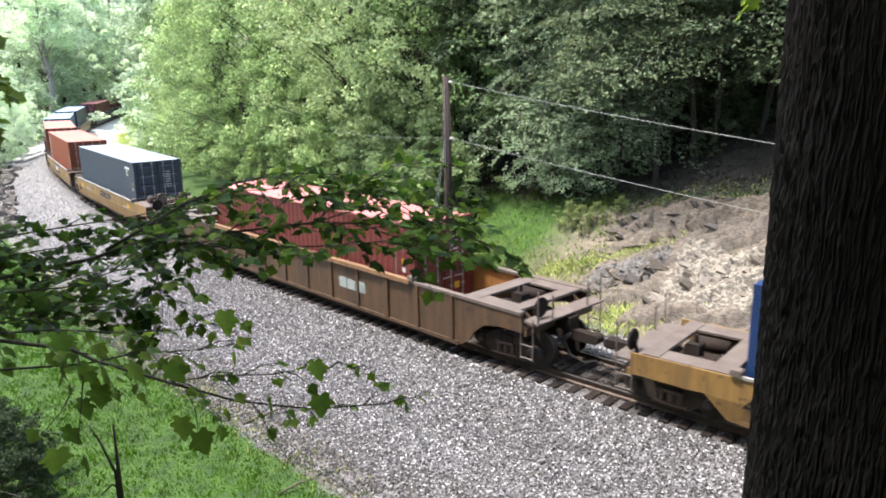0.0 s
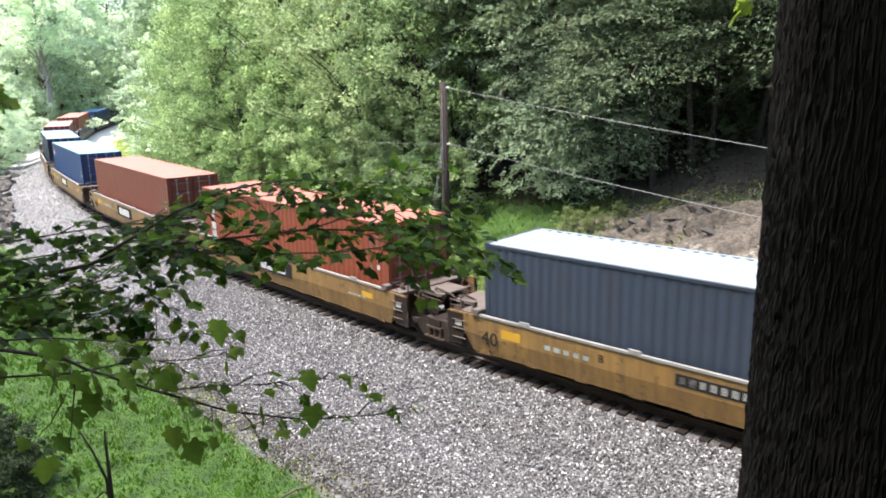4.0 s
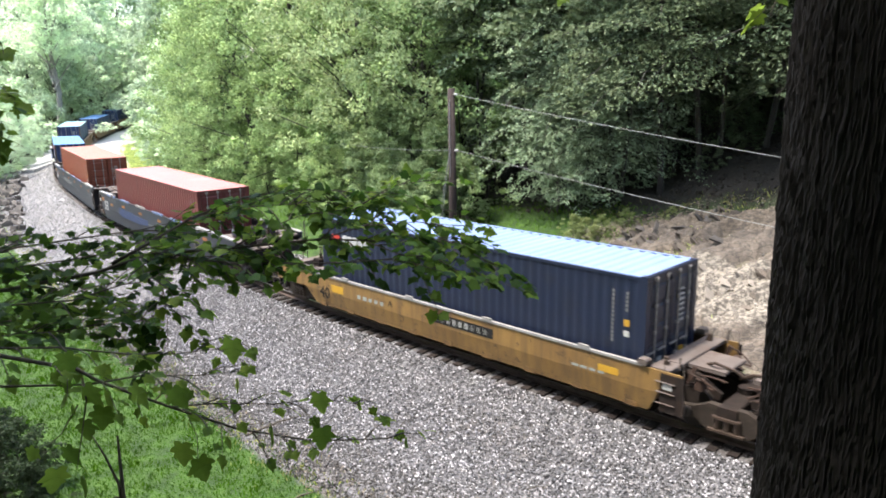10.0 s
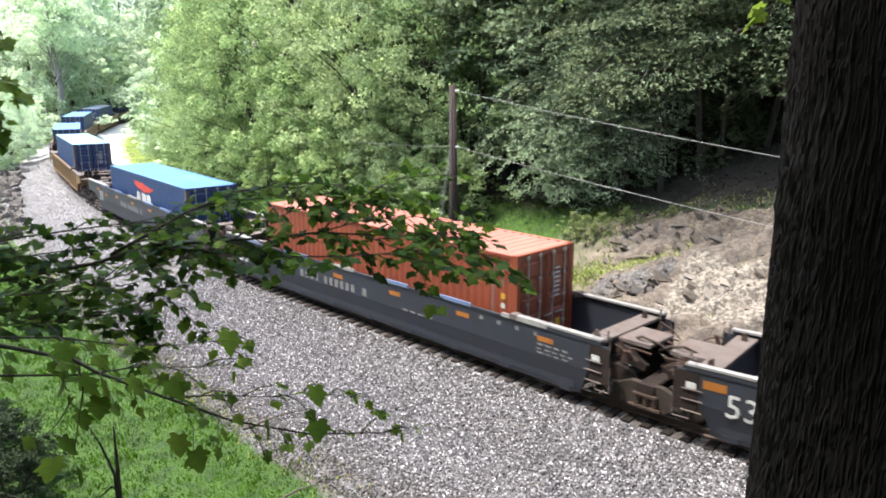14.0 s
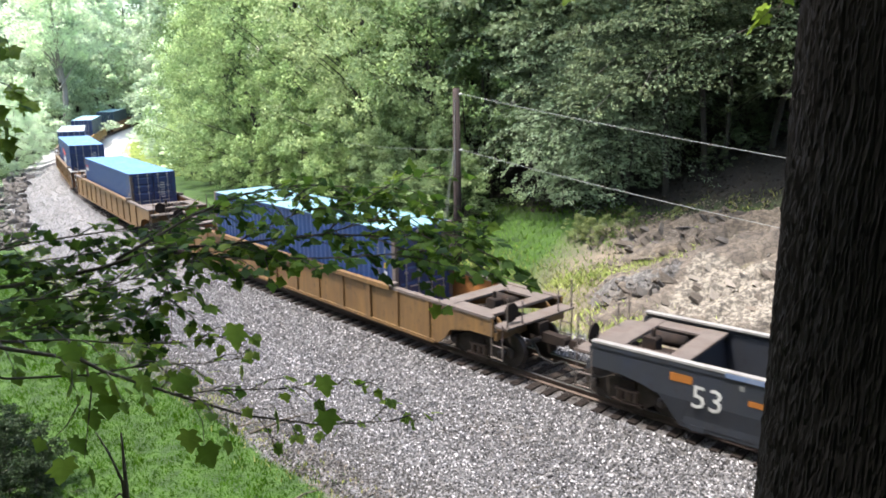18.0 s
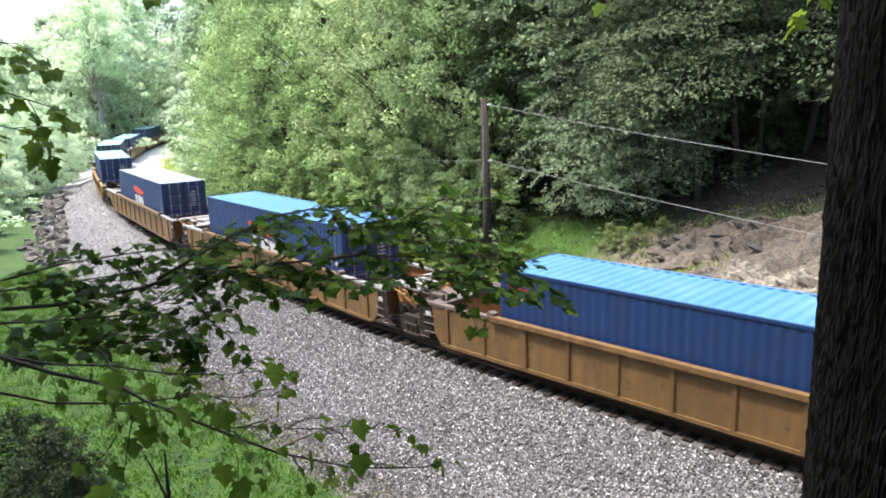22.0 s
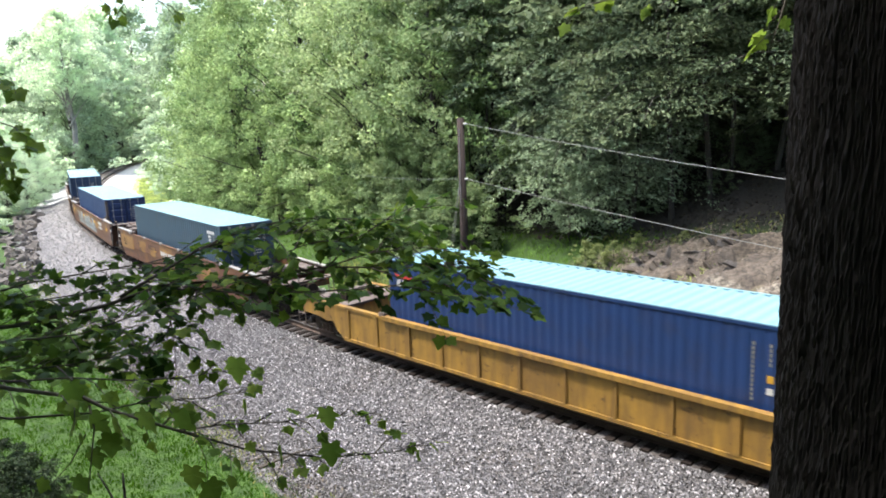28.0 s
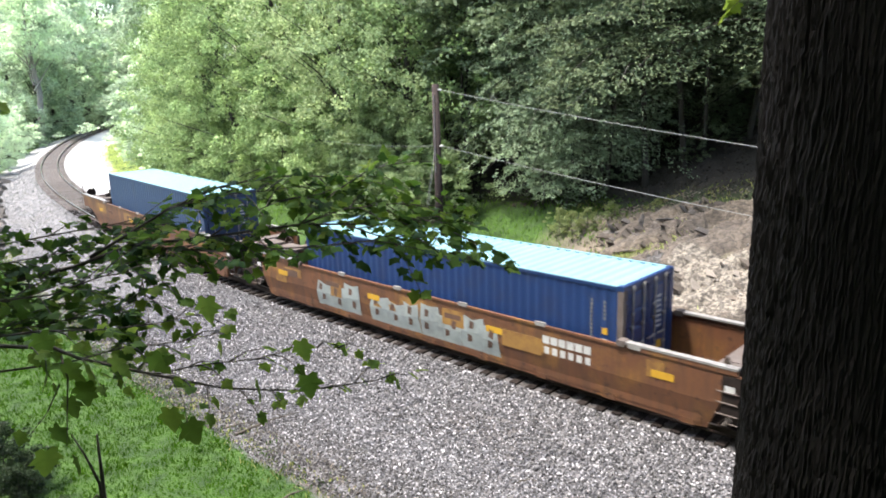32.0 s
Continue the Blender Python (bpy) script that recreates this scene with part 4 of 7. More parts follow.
            part("air_reservoir", Geo().tube([(a(0.75), -0.35, dk - 0.12), (a(1.55), -0.35, dk - 0.12)], 0.17, 12), M["undergear"], ob, smooth=True)
            part("brake_valve", Geo().box(a(1.15), a(1.5), 0.15, 0.5, dk - 0.3, dk + 0.12, 0.04).tube([(a(1.3), 0.3, dk), (a(1.3), 0.3, dk + 0.3)], 0.05, 8), M["undergear"], ob)
            part("brake_wheel", Geo().tube([(a(2.52), 0.95, dk + 0.1), (a(2.56), 0.95, dk + 0.1)], 0.26, 16).tube([(a(2.4), 0.95, dk - 0.3), (a(2.5), 0.95, dk + 0.1)], 0.04, 6), M["undergear"], ob)
            if J in ends and q < 0 and spec["paint"] in ("yellow", "slate"):  # brake machinery on the end platform
                for sg in (1, -1):
                    part("brake_cylinder", Geo().tube([(a(0.72), sg * 0.78, dk + 0.16), (a(0.78), sg * 0.78, dk + 0.16), (a(1.22), sg * 0.78, dk + 0.16), (a(1.28), sg * 0.78, dk + 0.16)], [0.13, 0.19, 0.19, 0.13], 14), M["tank_blue"] if spec["paint"] == "slate" else M["bogie"], ob, "dull brake cylinder with rounded ends", smooth=True)
                    part("saddle", Geo().prism([(a(0.8), dk - 0.02), (a(1.2), dk - 0.02), (a(1.14), dk + 0.05), (a(0.86), dk + 0.05)], sg * 0.62, sg * 0.94), M["gear_rod"], ob)
                    part("push_rod", Geo().tube([(a(1.28), sg * 0.78, dk + 0.16), (a(1.75), sg * 0.6, dk + 0.12)], 0.03, 6), M["deck"], ob)
                part("lever", Geo().prism([(a(1.5), dk - 0.2), (a(1.62), dk - 0.2), (a(1.7), dk + 0.3), (a(1.6), dk + 0.32)], -0.3, -0.22), M["gear_rod"], ob)
                part("hand_brake", Geo().box(a(1.78), a(2.0), 0.35, 0.75, dk, dk + 0.55, 0.04), M["gear_rod"], ob, "rusty hand brake housing")
                part("hand_wheel", Geo().tube([(a(2.02), 0.55, dk + 0.34), (a(2.06), 0.55, dk + 0.34)], 0.25, 14), M["deck"], ob)
                for k in range(4):
                    part("pipe", Geo().tube([(a(0.66), -0.5 + 0.3 * k, dk + 0.02), (a(0.9 + 0.1 * k), -0.45 + 0.3 * k, dk + 0.10 + 0.05 * (k % 2)), (a(1.5), -0.3 + 0.2 * k, dk + 0.04), (a(1.95), -0.4 + 0.25 * k, dk + 0.03)], 0.022, 5), M["gear_rod"], ob)
            part("walkway", Geo().box(a(2.30), a(2.82), -1.42, 1.42, dk - 0.26, dk - 0.20, 0.01), M["deck"], ob, "steel end walkway")
            for sg in (1, -1):
                part("bracket", Geo().prism([(a(2.1), dk - 0.1), (a(2.3), dk - 0.26), (a(2.78), dk - 0.26), (a(2.3), dk - 0.55), (a(2.1), dk - 0.5)], sg * 1.0, sg * 1.06), paint, ob)
            part("end_sill", Geo().box(a(2.35), a(2.45), -1.42, 1.42, dk - 0.62, dk - 0.42, 0.01), paint, ob)
            for sg in (1, -1):
                part("handrail", Geo().tube([(a(2.76), sg * 1.34, dk - 0.25), (a(2.76), sg * 1.34, dk + 0.62)], 0.022, 6), M["deck"], ob)
                part("handrail", Geo().tube([(a(2.76), sg * 0.75, dk - 0.25), (a(2.76), sg * 0.75, dk + 0.42)], 0.022, 6), M["deck"], ob)
                part("ladder", Geo().tube([(a(2.3), sg * 1.46, dk - 0.1), (a(2.3), sg * 1.46, 0.42)], 0.018, 6).tube([(a(2.7), sg * 1.46, dk - 0.1), (a(2.7), sg * 1.46, 0.42)], 0.018, 6)
                     .tube([(a(2.3), sg * 1.46, 0.45), (a(2.7), sg * 1.46, 0.45)], 0.02, 6).tube([(a(2.3), sg * 1.46, 0.8), (a(2.7), sg * 1.46, 0.8)], 0.018, 6), M["deck"], ob)
            part("coupler", Geo().box(a(2.9), a(3.45), -0.12, 0.12, 0.72, 0.98, 0.03).box(a(3.4), a(3.72), -0.18, 0.13, 0.74, 0.98, 0.06), M["undergear"], ob)
            part("air_hose", Geo().tube([(a(2.8), 0.35, 0.75), (a(3.1), 0.4, 0.4), (a(3.5), 0.3, 0.28), (a(3.75), 0.2, 0.38)], 0.03, 6), M["black"], ob)
        else:
            part("bridge_plate", Geo().box(a(0.6), a(1.5), -0.55, 0.55, dk - 0.14, dk - 0.05, 0.02), M["galvanised"] if spec.get("pale_end") else M["deck"], ob)
            for sg in (1, -1):
                for k in range(5):
                    x0, x1, z0, z1 = 0.55 + 0.08 * k, 1.35 + 0.12 * (k % 3), dk - 0.12 * (k % 4) - 0.04, dk - 0.42 + 0.1 * (k % 3)
                    part("brake_rod", Geo().tube([(a(x0), sg * (0.2 + 0.22 * k), z0), (a((x0 + x1) / 2), sg * (0.26 + 0.2 * k), (z0 + z1) / 2 + 0.06), (a(x1), sg * (0.3 + 0.17 * k), z1)], 0.022 + 0.008 * (k % 2), 6), gear, ob)
                part("lever", Geo().prism([(a(0.8), dk - 0.3), (a(0.9), dk - 0.28), (a(1.02), dk + 0.04), (a(0.92), dk + 0.06)], sg * 0.88, sg * 0.93), gear, ob)
                part("spring_cup", Geo().tube([(a(1.12), sg * 0.95, dk - 0.42), (a(1.12), sg * 0.95, dk - 0.18)], [0.12, 0.10], 10), gear, ob)
                part("grab_iron", Geo().tube([(a(0.52), sg * 1.46, dk + 0.02), (a(0.52), sg * 1.46, dk + 0.26), (a(0.95), sg * 1.40, dk + 0.26), (a(0.95), sg * 1.40, dk - 0.3)], 0.014, 5), M["deck"], ob)
                part("arm", Geo().prism([(a(0.5), dk - 0.16), (a(0.95), dk - 0.20), (a(1.5), dk - 0.52), (a(1.45), dk - 0.68), (a(0.5), dk - 0.48)], sg * 0.56, sg * 0.68), M["undergear"] if not spec.get("pale_end") else paint, ob)
                part("end_plate", Geo().box(a(0.44), a(1.0), sg * (y_out - 0.03), sg * (y_out + 0.012), dk - 0.95, dk - 0.06), M["undergear"], ob)
                part("step", Geo().tube([(a(0.62), sg * 1.46, dk - 0.5), (a(0.62), sg * 1.46, 0.42), (a(1.0), sg * 1.46, 0.42), (a(1.0), sg * 1.46, dk - 0.5)], 0.02, 6).tube([(a(0.62), sg * 1.46, 0.75), (a(1.0), sg * 1.46, 0.75)], 0.018, 6), M["deck"], ob)
                for zz in (0.62, 0.88, 1.12):
                    part("rung", Geo().tube([(a(0.34), sg * 1.50, zz), (a(0.80), sg * 1.50, zz)], 0.016, 6), M["deck"], ob)
                part("bracket", Geo().prism([(a(0.30), dk), (a(0.42), dk), (a(0.40), dk + 0.16), (a(0.32), dk + 0.2)], sg * 1.02, sg * 1.12), M["rail_steel"], ob)
                part("placard", Geo().box(a(0.50), a(0.72), sg * (y_out + 0.012), sg * (y_out + 0.016), dk - 0.42, dk - 0.28), M["white"], ob)
                part("hand_post", Geo().tube([(a(0.75), sg * 1.2, dk), (a(0.75), sg * 1.2, dk + 0.3)], 0.025, 6), M["deck"], ob)
            part("hose", Geo().tube([(a(0.9), 0.25, dk - 0.1), (a(1.2), 0.45, dk + 0.08), (a(1.6), 0.3, dk - 0.05), (a(1.9), 0.2, dk - 0.25)], 0.035, 6), M["rail_steel"], ob)
    y = y_out + 0.002
    zc = (top + bottom) / 2
    for kind, x, z, size, mat in spec.get("marks", ()):
        if kind == "word":
            me = words(size[0], size[1])
            part("lettering", me, M[mat], ob, at=pose(x, y + 0.002, z))
        elif kind == "bars":
            bars(ob, x, z, size[0], size[1], size[2], size[3], M[mat], y, False, "lettering")
        elif kind == "panel":
            y += 0.0006
            flat(ob, [(x + size[0] / 2, z - size[1] / 2), (x - size[0] / 2, z - size[1] / 2), (x - size[0] / 2, z + size[1] / 2), (x + size[0] / 2, z + size[1] / 2)], M[mat], y - 0.001)
        elif kind == "blocks":
            block_logo(ob, x, z, size[0], size[1:], M[mat], y + 0.005)
    return ob


def stripe_marks(wl, top, bottom, colour, step=2.7):
    """Reflective dashes along the side."""
    n = int(2 * (wl - 0.6) / step)
    return [("panel", -wl + 0.9 + i * (2 * wl - 1.8) / n, bottom + (top - bottom) * 0.66, (0.55, 0.17), colour) for i in range(n + 1)]


W40, W53 = 6.22, 8.15
JOINT40, JOINT53 = 8.0, 9.875
HC, STD = 2.896, 2.591


def articulated40(label, ends, letter, panel=0):
    marks = [m for m in stripe_marks(W40, 1.40, 0.32, "yellow_mark", 5.0) if m[1] < 4.5]
    marks += [("word", 2.4, 1.06, (letter, 0.28), "black")]
    if panel == 1:
        marks += [("panel", 0.3, 0.98, (2.5, 0.52), "black"), ("blocks", 1.18, 0.98, (0.36, 0.40, 0.40, 0.46, 0.30), "white")]
    else:
        marks += [("panel", -0.6, 1.06, (2.3, 0.28), "black"), ("bars", 0.45, 1.06, (9, 0.16, 0.17, 0.07), "white")]
    marks += [("word", 5.75, 0.78, ("40", 0.56), "black"), ("panel", 5.05, 1.02, (0.62, 0.24), "yellow_mark"), ("bars", 4.0, 0.98, (5, 0.2, 0.12, 0.08), "grey_paint"), ("bars", -4.3, 0.92, (4, 0.2, 0.06, 0.05), "grey_paint")]
    return dict(wl=W40, ends=ends, paint="yellow", style="smooth", top=1.42, bottom=0.32, label=label, marks=marks, inner="ochre", pale_chord=True)


def ribbed53(label, ends, paint, pale=False, marks=()):
    return dict(wl=W53, ends=ends, paint=paint, style="ribbed", top={"bright_yellow": 1.45, "ochre": 1.58}.get(paint, 1.66), bottom={"bright_yellow": 0.30, "ochre": 0.30}.get(paint, 0.22), floor=0.22, label=label, marks=list(marks), pale_end=pale,
                inner="bright_yellow" if paint == "bright_yellow" else "well_orange")


def slate53(label, ends, unit):
    marks = [(k, x, 1.27, (0.5, 0.13), m) for k, x, z, sz, m in stripe_marks(W53, 1.6, 0.15, "orange_mark", 2.9) if abs(x - 7.4) > 1.2]
    marks += [("word", 7.65, 0.93, ("53", 0.74), "white"), ("panel", 8.25, 1.30, (0.5, 0.18), "orange_mark"), ("panel", 6.55, 1.12, (0.5, 0.12), "orange_mark")]
    marks += [("bars", 7.0, 1.40, (3, 0.12, 0.11, 0.42), "worn_white"), ("bars", -5.0, 1.36, (4, 0.13, 0.11, 0.5), "worn_white"), ("bars", -7.0, 1.12, (4, 0.2, 0.05, 0.06), "worn_white"), ("bars", -7.0, 1.0, (5, 0.18, 0.04, 0.06), "worn_white"), ("bars", -7.0, 0.9, (4, 0.2, 0.04, 0.06), "worn_white")]
    x = 3.7
    if unit == "B":
        x = -1.5
        marks += [("panel", 3.9, 0.94, (2.6, 0.36), "faded_blue"), ("panel", 1.6, 0.90, (2.6, 0.30), "faded_blue"), ("panel", 3.0, 0.74, (3.6, 0.12), "faded_blue"), ("panel", -5.0, 0.85, (0.9, 0.50), "faded_green"), ("panel", -6.3, 0.88, (0.55, 0.34), "dull_yellow"), ("panel", -6.3, 0.88, (0.45, 0.25), "black")]
    marks += [("bars", x, 1.0, (4, 0.21, 0.26, 0.10), "worn_white"), ("bars", x - 1.45, 1.0, (6, 0.2, 0.26, 0.10), "worn_white"), ("bars", x - 3.55 if x > 0 else x + 0.4, 1.0, (1, 0.21, 0.26, 0.1), "worn_white"), ("bars", -1.8 if x > 0 else 0.2, 0.86, (4, 0.26, 0.06, 0.10), "worn_white")]
    return dict(wl=W53, ends=ends, paint="slate", style="smooth", top=1.6, bottom=0.15, label=label, marks=marks, inner="slate", pale_chord=False)


M["tank_blue"] = surface("tank_blue", (0.020, 0.023, 0.034), (0.035, 0.035, 0.042), 0.7, 0, 3, 20, 0.05, (0.05, 0.035, 0.025), 0.6, 2)
M["pad_blue"] = surface("pad_blue", (0.10, 0.14, 0.24), (0.07, 0.10, 0.17), 0.6, 0, 3, 20, 0.03, (0.16, 0.17, 0.18), 0.5, 2)
M["worn_white"] = surface("worn_white", (0.15, 0.15, 0.145), (0.10, 0.10, 0.098), 0.7, 0, 6, 40, 0.03, GRIME, 0.5, 4)


def rust53(label, ends, marks=()):
    r = random.Random(len(label))
    m = [("panel", r.uniform(-7.5, 7.5), r.choice((1.12, 1.2, 0.98)), (r.uniform(0.4, 1.3), r.uniform(0.18, 0.5)), "worn_yellow") for _ in range(9)]
    m += [("panel", r.uniform(-7, 7), 1.16, (r.uniform(0.4, 0.9), r.uniform(0.12, 0.26)), "faded_rust") for _ in range(4)]
    m += stripe_marks(W53, 1.6, 0.15, "yellow_mark", 4.0) + list(marks)
    return dict(wl=W53, ends=ends, paint="rust", style="smooth", top=1.58, bottom=0.15, label=label, marks=m, inner="rust", pale_chord=False)


M["faded_green"] = surface("faded_green", (0.06, 0.075, 0.065), (0.035, 0.045, 0.045), 0.7, 0, 3, 20, 0.02, (0.02, 0.022, 0.026), 0.8, 2.5)
M["dull_yellow"] = surface("dull_yellow", (0.16, 0.13, 0.05), (0.10, 0.08, 0.04), 0.7, 0, 3, 20, 0.02)
M["faded_blue"] = surface("faded_blue", (0.011, 0.025, 0.085), (0.013, 0.022, 0.055), 0.6, 0, 2, 20, 0.02, (0.018, 0.02, 0.028), 0.95, 1.6)
# each unit: place of its box's leading end along the train, car, box
TRAIN = [
    (-13.6, articulated40("yellow well car with tapering painted ends", (J, C), "A", 1), ("blue corrugated shipping container in a yellow well car", "blue", "blue", HC, "")),
    (8.36, ribbed53("brown grimy ribbed well car with worn ends", (C, C), "brown", False, [("blocks", -2.6, 0.95, (0.36, 0.4, 0.4, 0.5), "grey_paint"), ("panel", 4.6, 1.0, (0.5, 0.25), "grey_paint")]), ("red corrugated shipping container with a bleached pink roof", "red", "red", HC, "sticker")),
    (30.4, articulated40("yellow smooth-sided well car with an end platform and railings", (C, J), "B", 0), ("slate-blue shipping container with a pale roof", "slate_blue", "pale", HC, "name_bars")),
    (46.39, articulated40("yellow smooth-sided well car unit, lettered C", (J, J), "C", 1), ("orange-red shipping container with a column of white blocks", "orange", "orange", HC, "column")),
    (62.38, articulated40("yellow smooth-sided well car unit, lettered D", (J, J), "D", 1), ("brick-red shipping container with a bleached roof", "brick", "orange", HC, "")),
    (78.38, articulated40("yellow smooth-sided well car unit, lettered E", (J, J), "E", 1), ("bright blue shipping container with a pale cyan roof", "blue", "cyan", HC, "small_logo")),
    (94.39, articulated40("yellow smooth-sided well car with a coupler end", (J, C), "A", 0), ("dark navy shipping container with a lilac-blue ribbed roof", "navy", "lilac", HC, "square_logo")),
    (116.46, slate53("dark slate-grey well car with an end platform", (C, J), "B"), ("red shipping container in a dark slate well car", "red", "red", HC, "")),
    (136.2, slate53("dark slate-grey middle well car unit", (J, J), "C"), ("orange shipping container in a dark slate well car", "orange", "orange", HC, "")),
    (155.94, slate53("dark slate-grey well car with white numbers", (J, C), "A"), ("blue shipping container with a red and white emblem", "blue", "blue", STD, "bird_logo")),
    (179.78, ribbed53("ochre ribbed well car with coupler ends", (C, C), "ochre"), ("blue shipping container with a pale cyan roof and grey corner posts", "blue", "cyan", HC, "grey_post")),
    (203.62, ribbed53("ochre ribbed well car with an open end platform", (C, J), "ochre"), ("bright blue shipping container with a ribbed sky-blue roof", "blue", "blue", STD, "small_logo")),
    (223.39, ribbed53("ochre ribbed middle well car unit", (J, J), "ochre", True), ("blue shipping container with a red and white emblem", "blue", "blue", HC, "bird_logo")),
    (243.14, ribbed53("ochre ribbed well car unit with pale end beams", (J, C), "ochre", True), ("blue shipping container with a white-bleached roof", "blue", "pale", HC, "bird_logo")),
    (267.0, ribbed53("bright yellow ribbed well car with coupler ends", (C, C), "bright_yellow"), ("blue shipping container with a white and red emblem", "blue", "cyan", HC, "small_logo")),
    (290.85, rust53("rusty patched well car with yellow paint remains", (C, J), [("bars", 1.4, 1.08, (4, 0.2, 0.22, 0.05), "white"), ("bars", 0.3, 1.08, (6, 0.17, 0.22, 0.05), "white"), ("panel", 7.2, 1.02, (2.3, 0.72), "worn_yellow"), ("panel", 4.4, 1.16, (1.1, 0.36), "worn_yellow"), ("panel", 2.7, 0.98, (0.8, 0.5), "worn_yellow"), ("word", 7.6, 0.98, ("53", 0.56), "black"), ("bars", 3.4, 1.2, (4, 0.28, 0.25, 0.05), "faded_rust")]), ("steel-blue shipping container with a pale cyan roof", "steel_blue", "cyan", HC, "name_bars")),
    (310.59, rust53("rusty well car unit covered with pale sprayed paint", (J, J), [("paint", 0, 0, (), "")]), ("blue shipping container with a sky-blue roof", "blue", "cyan", STD, "")),
    (330.34, rust53("rusty last well car of the train with end railings", (J, C)), ("grey-blue shipping container with a pale cyan roof", "mid_blue", "cyan", HC, "")),
]
M["faded_rust"] = surface("faded_rust", (0.10, 0.05, 0.03), (0.06, 0.035, 0.025), 0.7, 0, 3, 20, 0.02)


def travelled(t):
    return 9.2251 * t + 0.0225275 * t * t / 2 + 4.8469e-4 * t ** 3 / 6


RIDERS = []  # thing, place along the train at the start, half its base, height


def paint_strokes(ob, y):
    """Large pale sprayed blocks along a side, each with darker gaps."""
    r = random.Random(9)
    x = 5.3
    for k in range(11):
        if k == 3:
            x -= 0.5
            continue
        w, h = r.uniform(0.58, 0.82), r.uniform(0.78, 1.0)
        tilt = r.uniform(-0.12, 0.12)
        edge = [(x, 0.34), (x - w * 0.45, 0.30 + r.uniform(0, 0.08)), (x - w, 0.34), (x - w * 1.04 + tilt, 0.34 + h * 0.55), (x - w + tilt, 0.34 + h), (x - w * 0.5 + tilt, 0.34 + h * r.uniform(0.88, 1.0)), (x + tilt, 0.34 + h), (x + 0.04, 0.34 + h * 0.5)]
        fold = lambda g, o: Geo().add([(vx, vy + 0.004 + o - max(0, 0.808 - vz) * 0.14, vz) for vx, vy, vz in g.v], g.f)
        part("sprayed_shape", fold(Geo().prism(edge, y, y + 0.003), 0.001 * (k % 3)), M["grey_paint"], ob, "pale grey sprayed block")
        for q in range(2):  # darker gaps within the block
            a, b = x - w * r.uniform(0.25, 0.7), 0.34 + h * (0.22 + 0.4 * q)
            gap = [(a + 0.09, b), (a - 0.07, b + r.uniform(-0.05, 0.05)), (a - 0.10, b + 0.20), (a + 0.05, b + 0.24)]
            part("sprayed_shape", fold(Geo().prism(gap, y + 0.006, y + 0.008), 0.001), M["faded_rust"], ob)
        x -= w + 0.03
    for i in range(6):
        part("sprayed_bar", Geo().box(-4.0 - i * 0.24, -4.2 - i * 0.24, y + 0.002, y + 0.006, 1.12, 1.32), M["white"], ob)
        part("sprayed_bar", Geo().box(-4.05 - i * 0.24, -4.2 - i * 0.24, y + 0.002, y + 0.006, 0.86, 1.04), M["white"], ob)


def build_train():
    ends = []
    for sigma, car, box in TRAIN:
        mid = sigma + BOX_L / 2
        spray = [k for k in car["marks"] if k[0] == "paint"]
        car["marks"] = [k for k in car["marks"] if k[0] != "paint"]
        ob = build_well(car)
        if spray:
            paint_strokes(ob, 1.472)
        half = car["wl"] + 1.75
        RIDERS.append((ob, mid, half, 0.0))
        b = build_container(*box)
        RIDERS.append((b, mid, half, car.get("floor", car["bottom"]) + 0.13))
        for q, e in ((-1, car["ends"][0]), (1, car["ends"][1])):
            if e == C:
                ends.append(mid + q * (car["wl"] + 1.45))
            elif q == 1:
                ends.append(mid + (JOINT40 if car["wl"] < 7 else JOINT53))
    ends.append(-13.6 + BOX_L / 2 - JOINT40)
    for s in ends:
        RIDERS.append((build_bogie(), s, 0.889, 0.0))


build_train()


def motions():
    """The train runs along the line; the twigs dip in the wind: seconds, degrees."""
    for ob, place, half, z in RIDERS:
        walk(ob, [(i * 0.5, car_pose(place - travelled(i * 0.5), half, z)) for i in range(65)])
    for ob, x in AXLES:
        walk(ob, [(i / 15, pose(x, 0, WHEEL, 0, -math.degrees(travelled(i / 15) / WHEEL), 0)) for i in range(481)])
    for ob, share in ((lower_branch, 1.0), (upper_branch, 0.22)):
        root = ob.matrix_basis.translation.copy()
        walk(ob, [(t, Matrix.Translation(root) @ pose(0, 0, 0, 0, dip * share, 0)) for t, dip in (
            (0, 1.1), (0.5, 4.1), (1, 2.4), (2, 2), (3, 1.5), (4.5, 2.5), (5.5, 4.4), (6, 0.2), (6.5, -0.5), (7, 2.2), (7.5, 3.2), (8, 2.4),
            (8.5, 3.2), (9, 1.2), (9.5, 0.6), (10, 3.9), (10.5, 2.2), (11, 0.2), (11.5, 1), (12, 3.4), (12.5, 5.1), (13, 6.7), (13.5, 7.5), (14, 4),
            (14.5, 1.6), (15.5, 3.5), (16.5, 5.5), (17, 5.3), (17.5, 3.6), (18, 1.8), (18.5, 3.7), (19, 2.4), (19.5, 0.2), (20, 2.6), (20.5, 1.8), (21, 2.3),
            (21.5, 8.5), (22, 5.9), (22.5, 2.9), (23, 3.8), (23.5, 1.9), (24, 1.6), (24.5, 6.4), (25, 3.3), (25.5, 1.1), (26.5, 1.8), (27.5, 2.3), (28, 1.3),
            (28.5, -0.5), (29, -2.6), (29.5, -3.1), (30, -0.3), (30.5, 1.4), (31, 0.6), (31.5, -2.5), (32, -2.6),)])

# ---- pole and wires ----
def place_z(x, y):
    return float(ground_z([x], [y])[0])


def sagging(a, b, sag, n=14):
    a, b = Vector(a), Vector(b)
    return [a.lerp(b, i / n) - Vector((0, 0, sag * 4 * (i / n) * (1 - i / n))) for i in range(n + 1)]


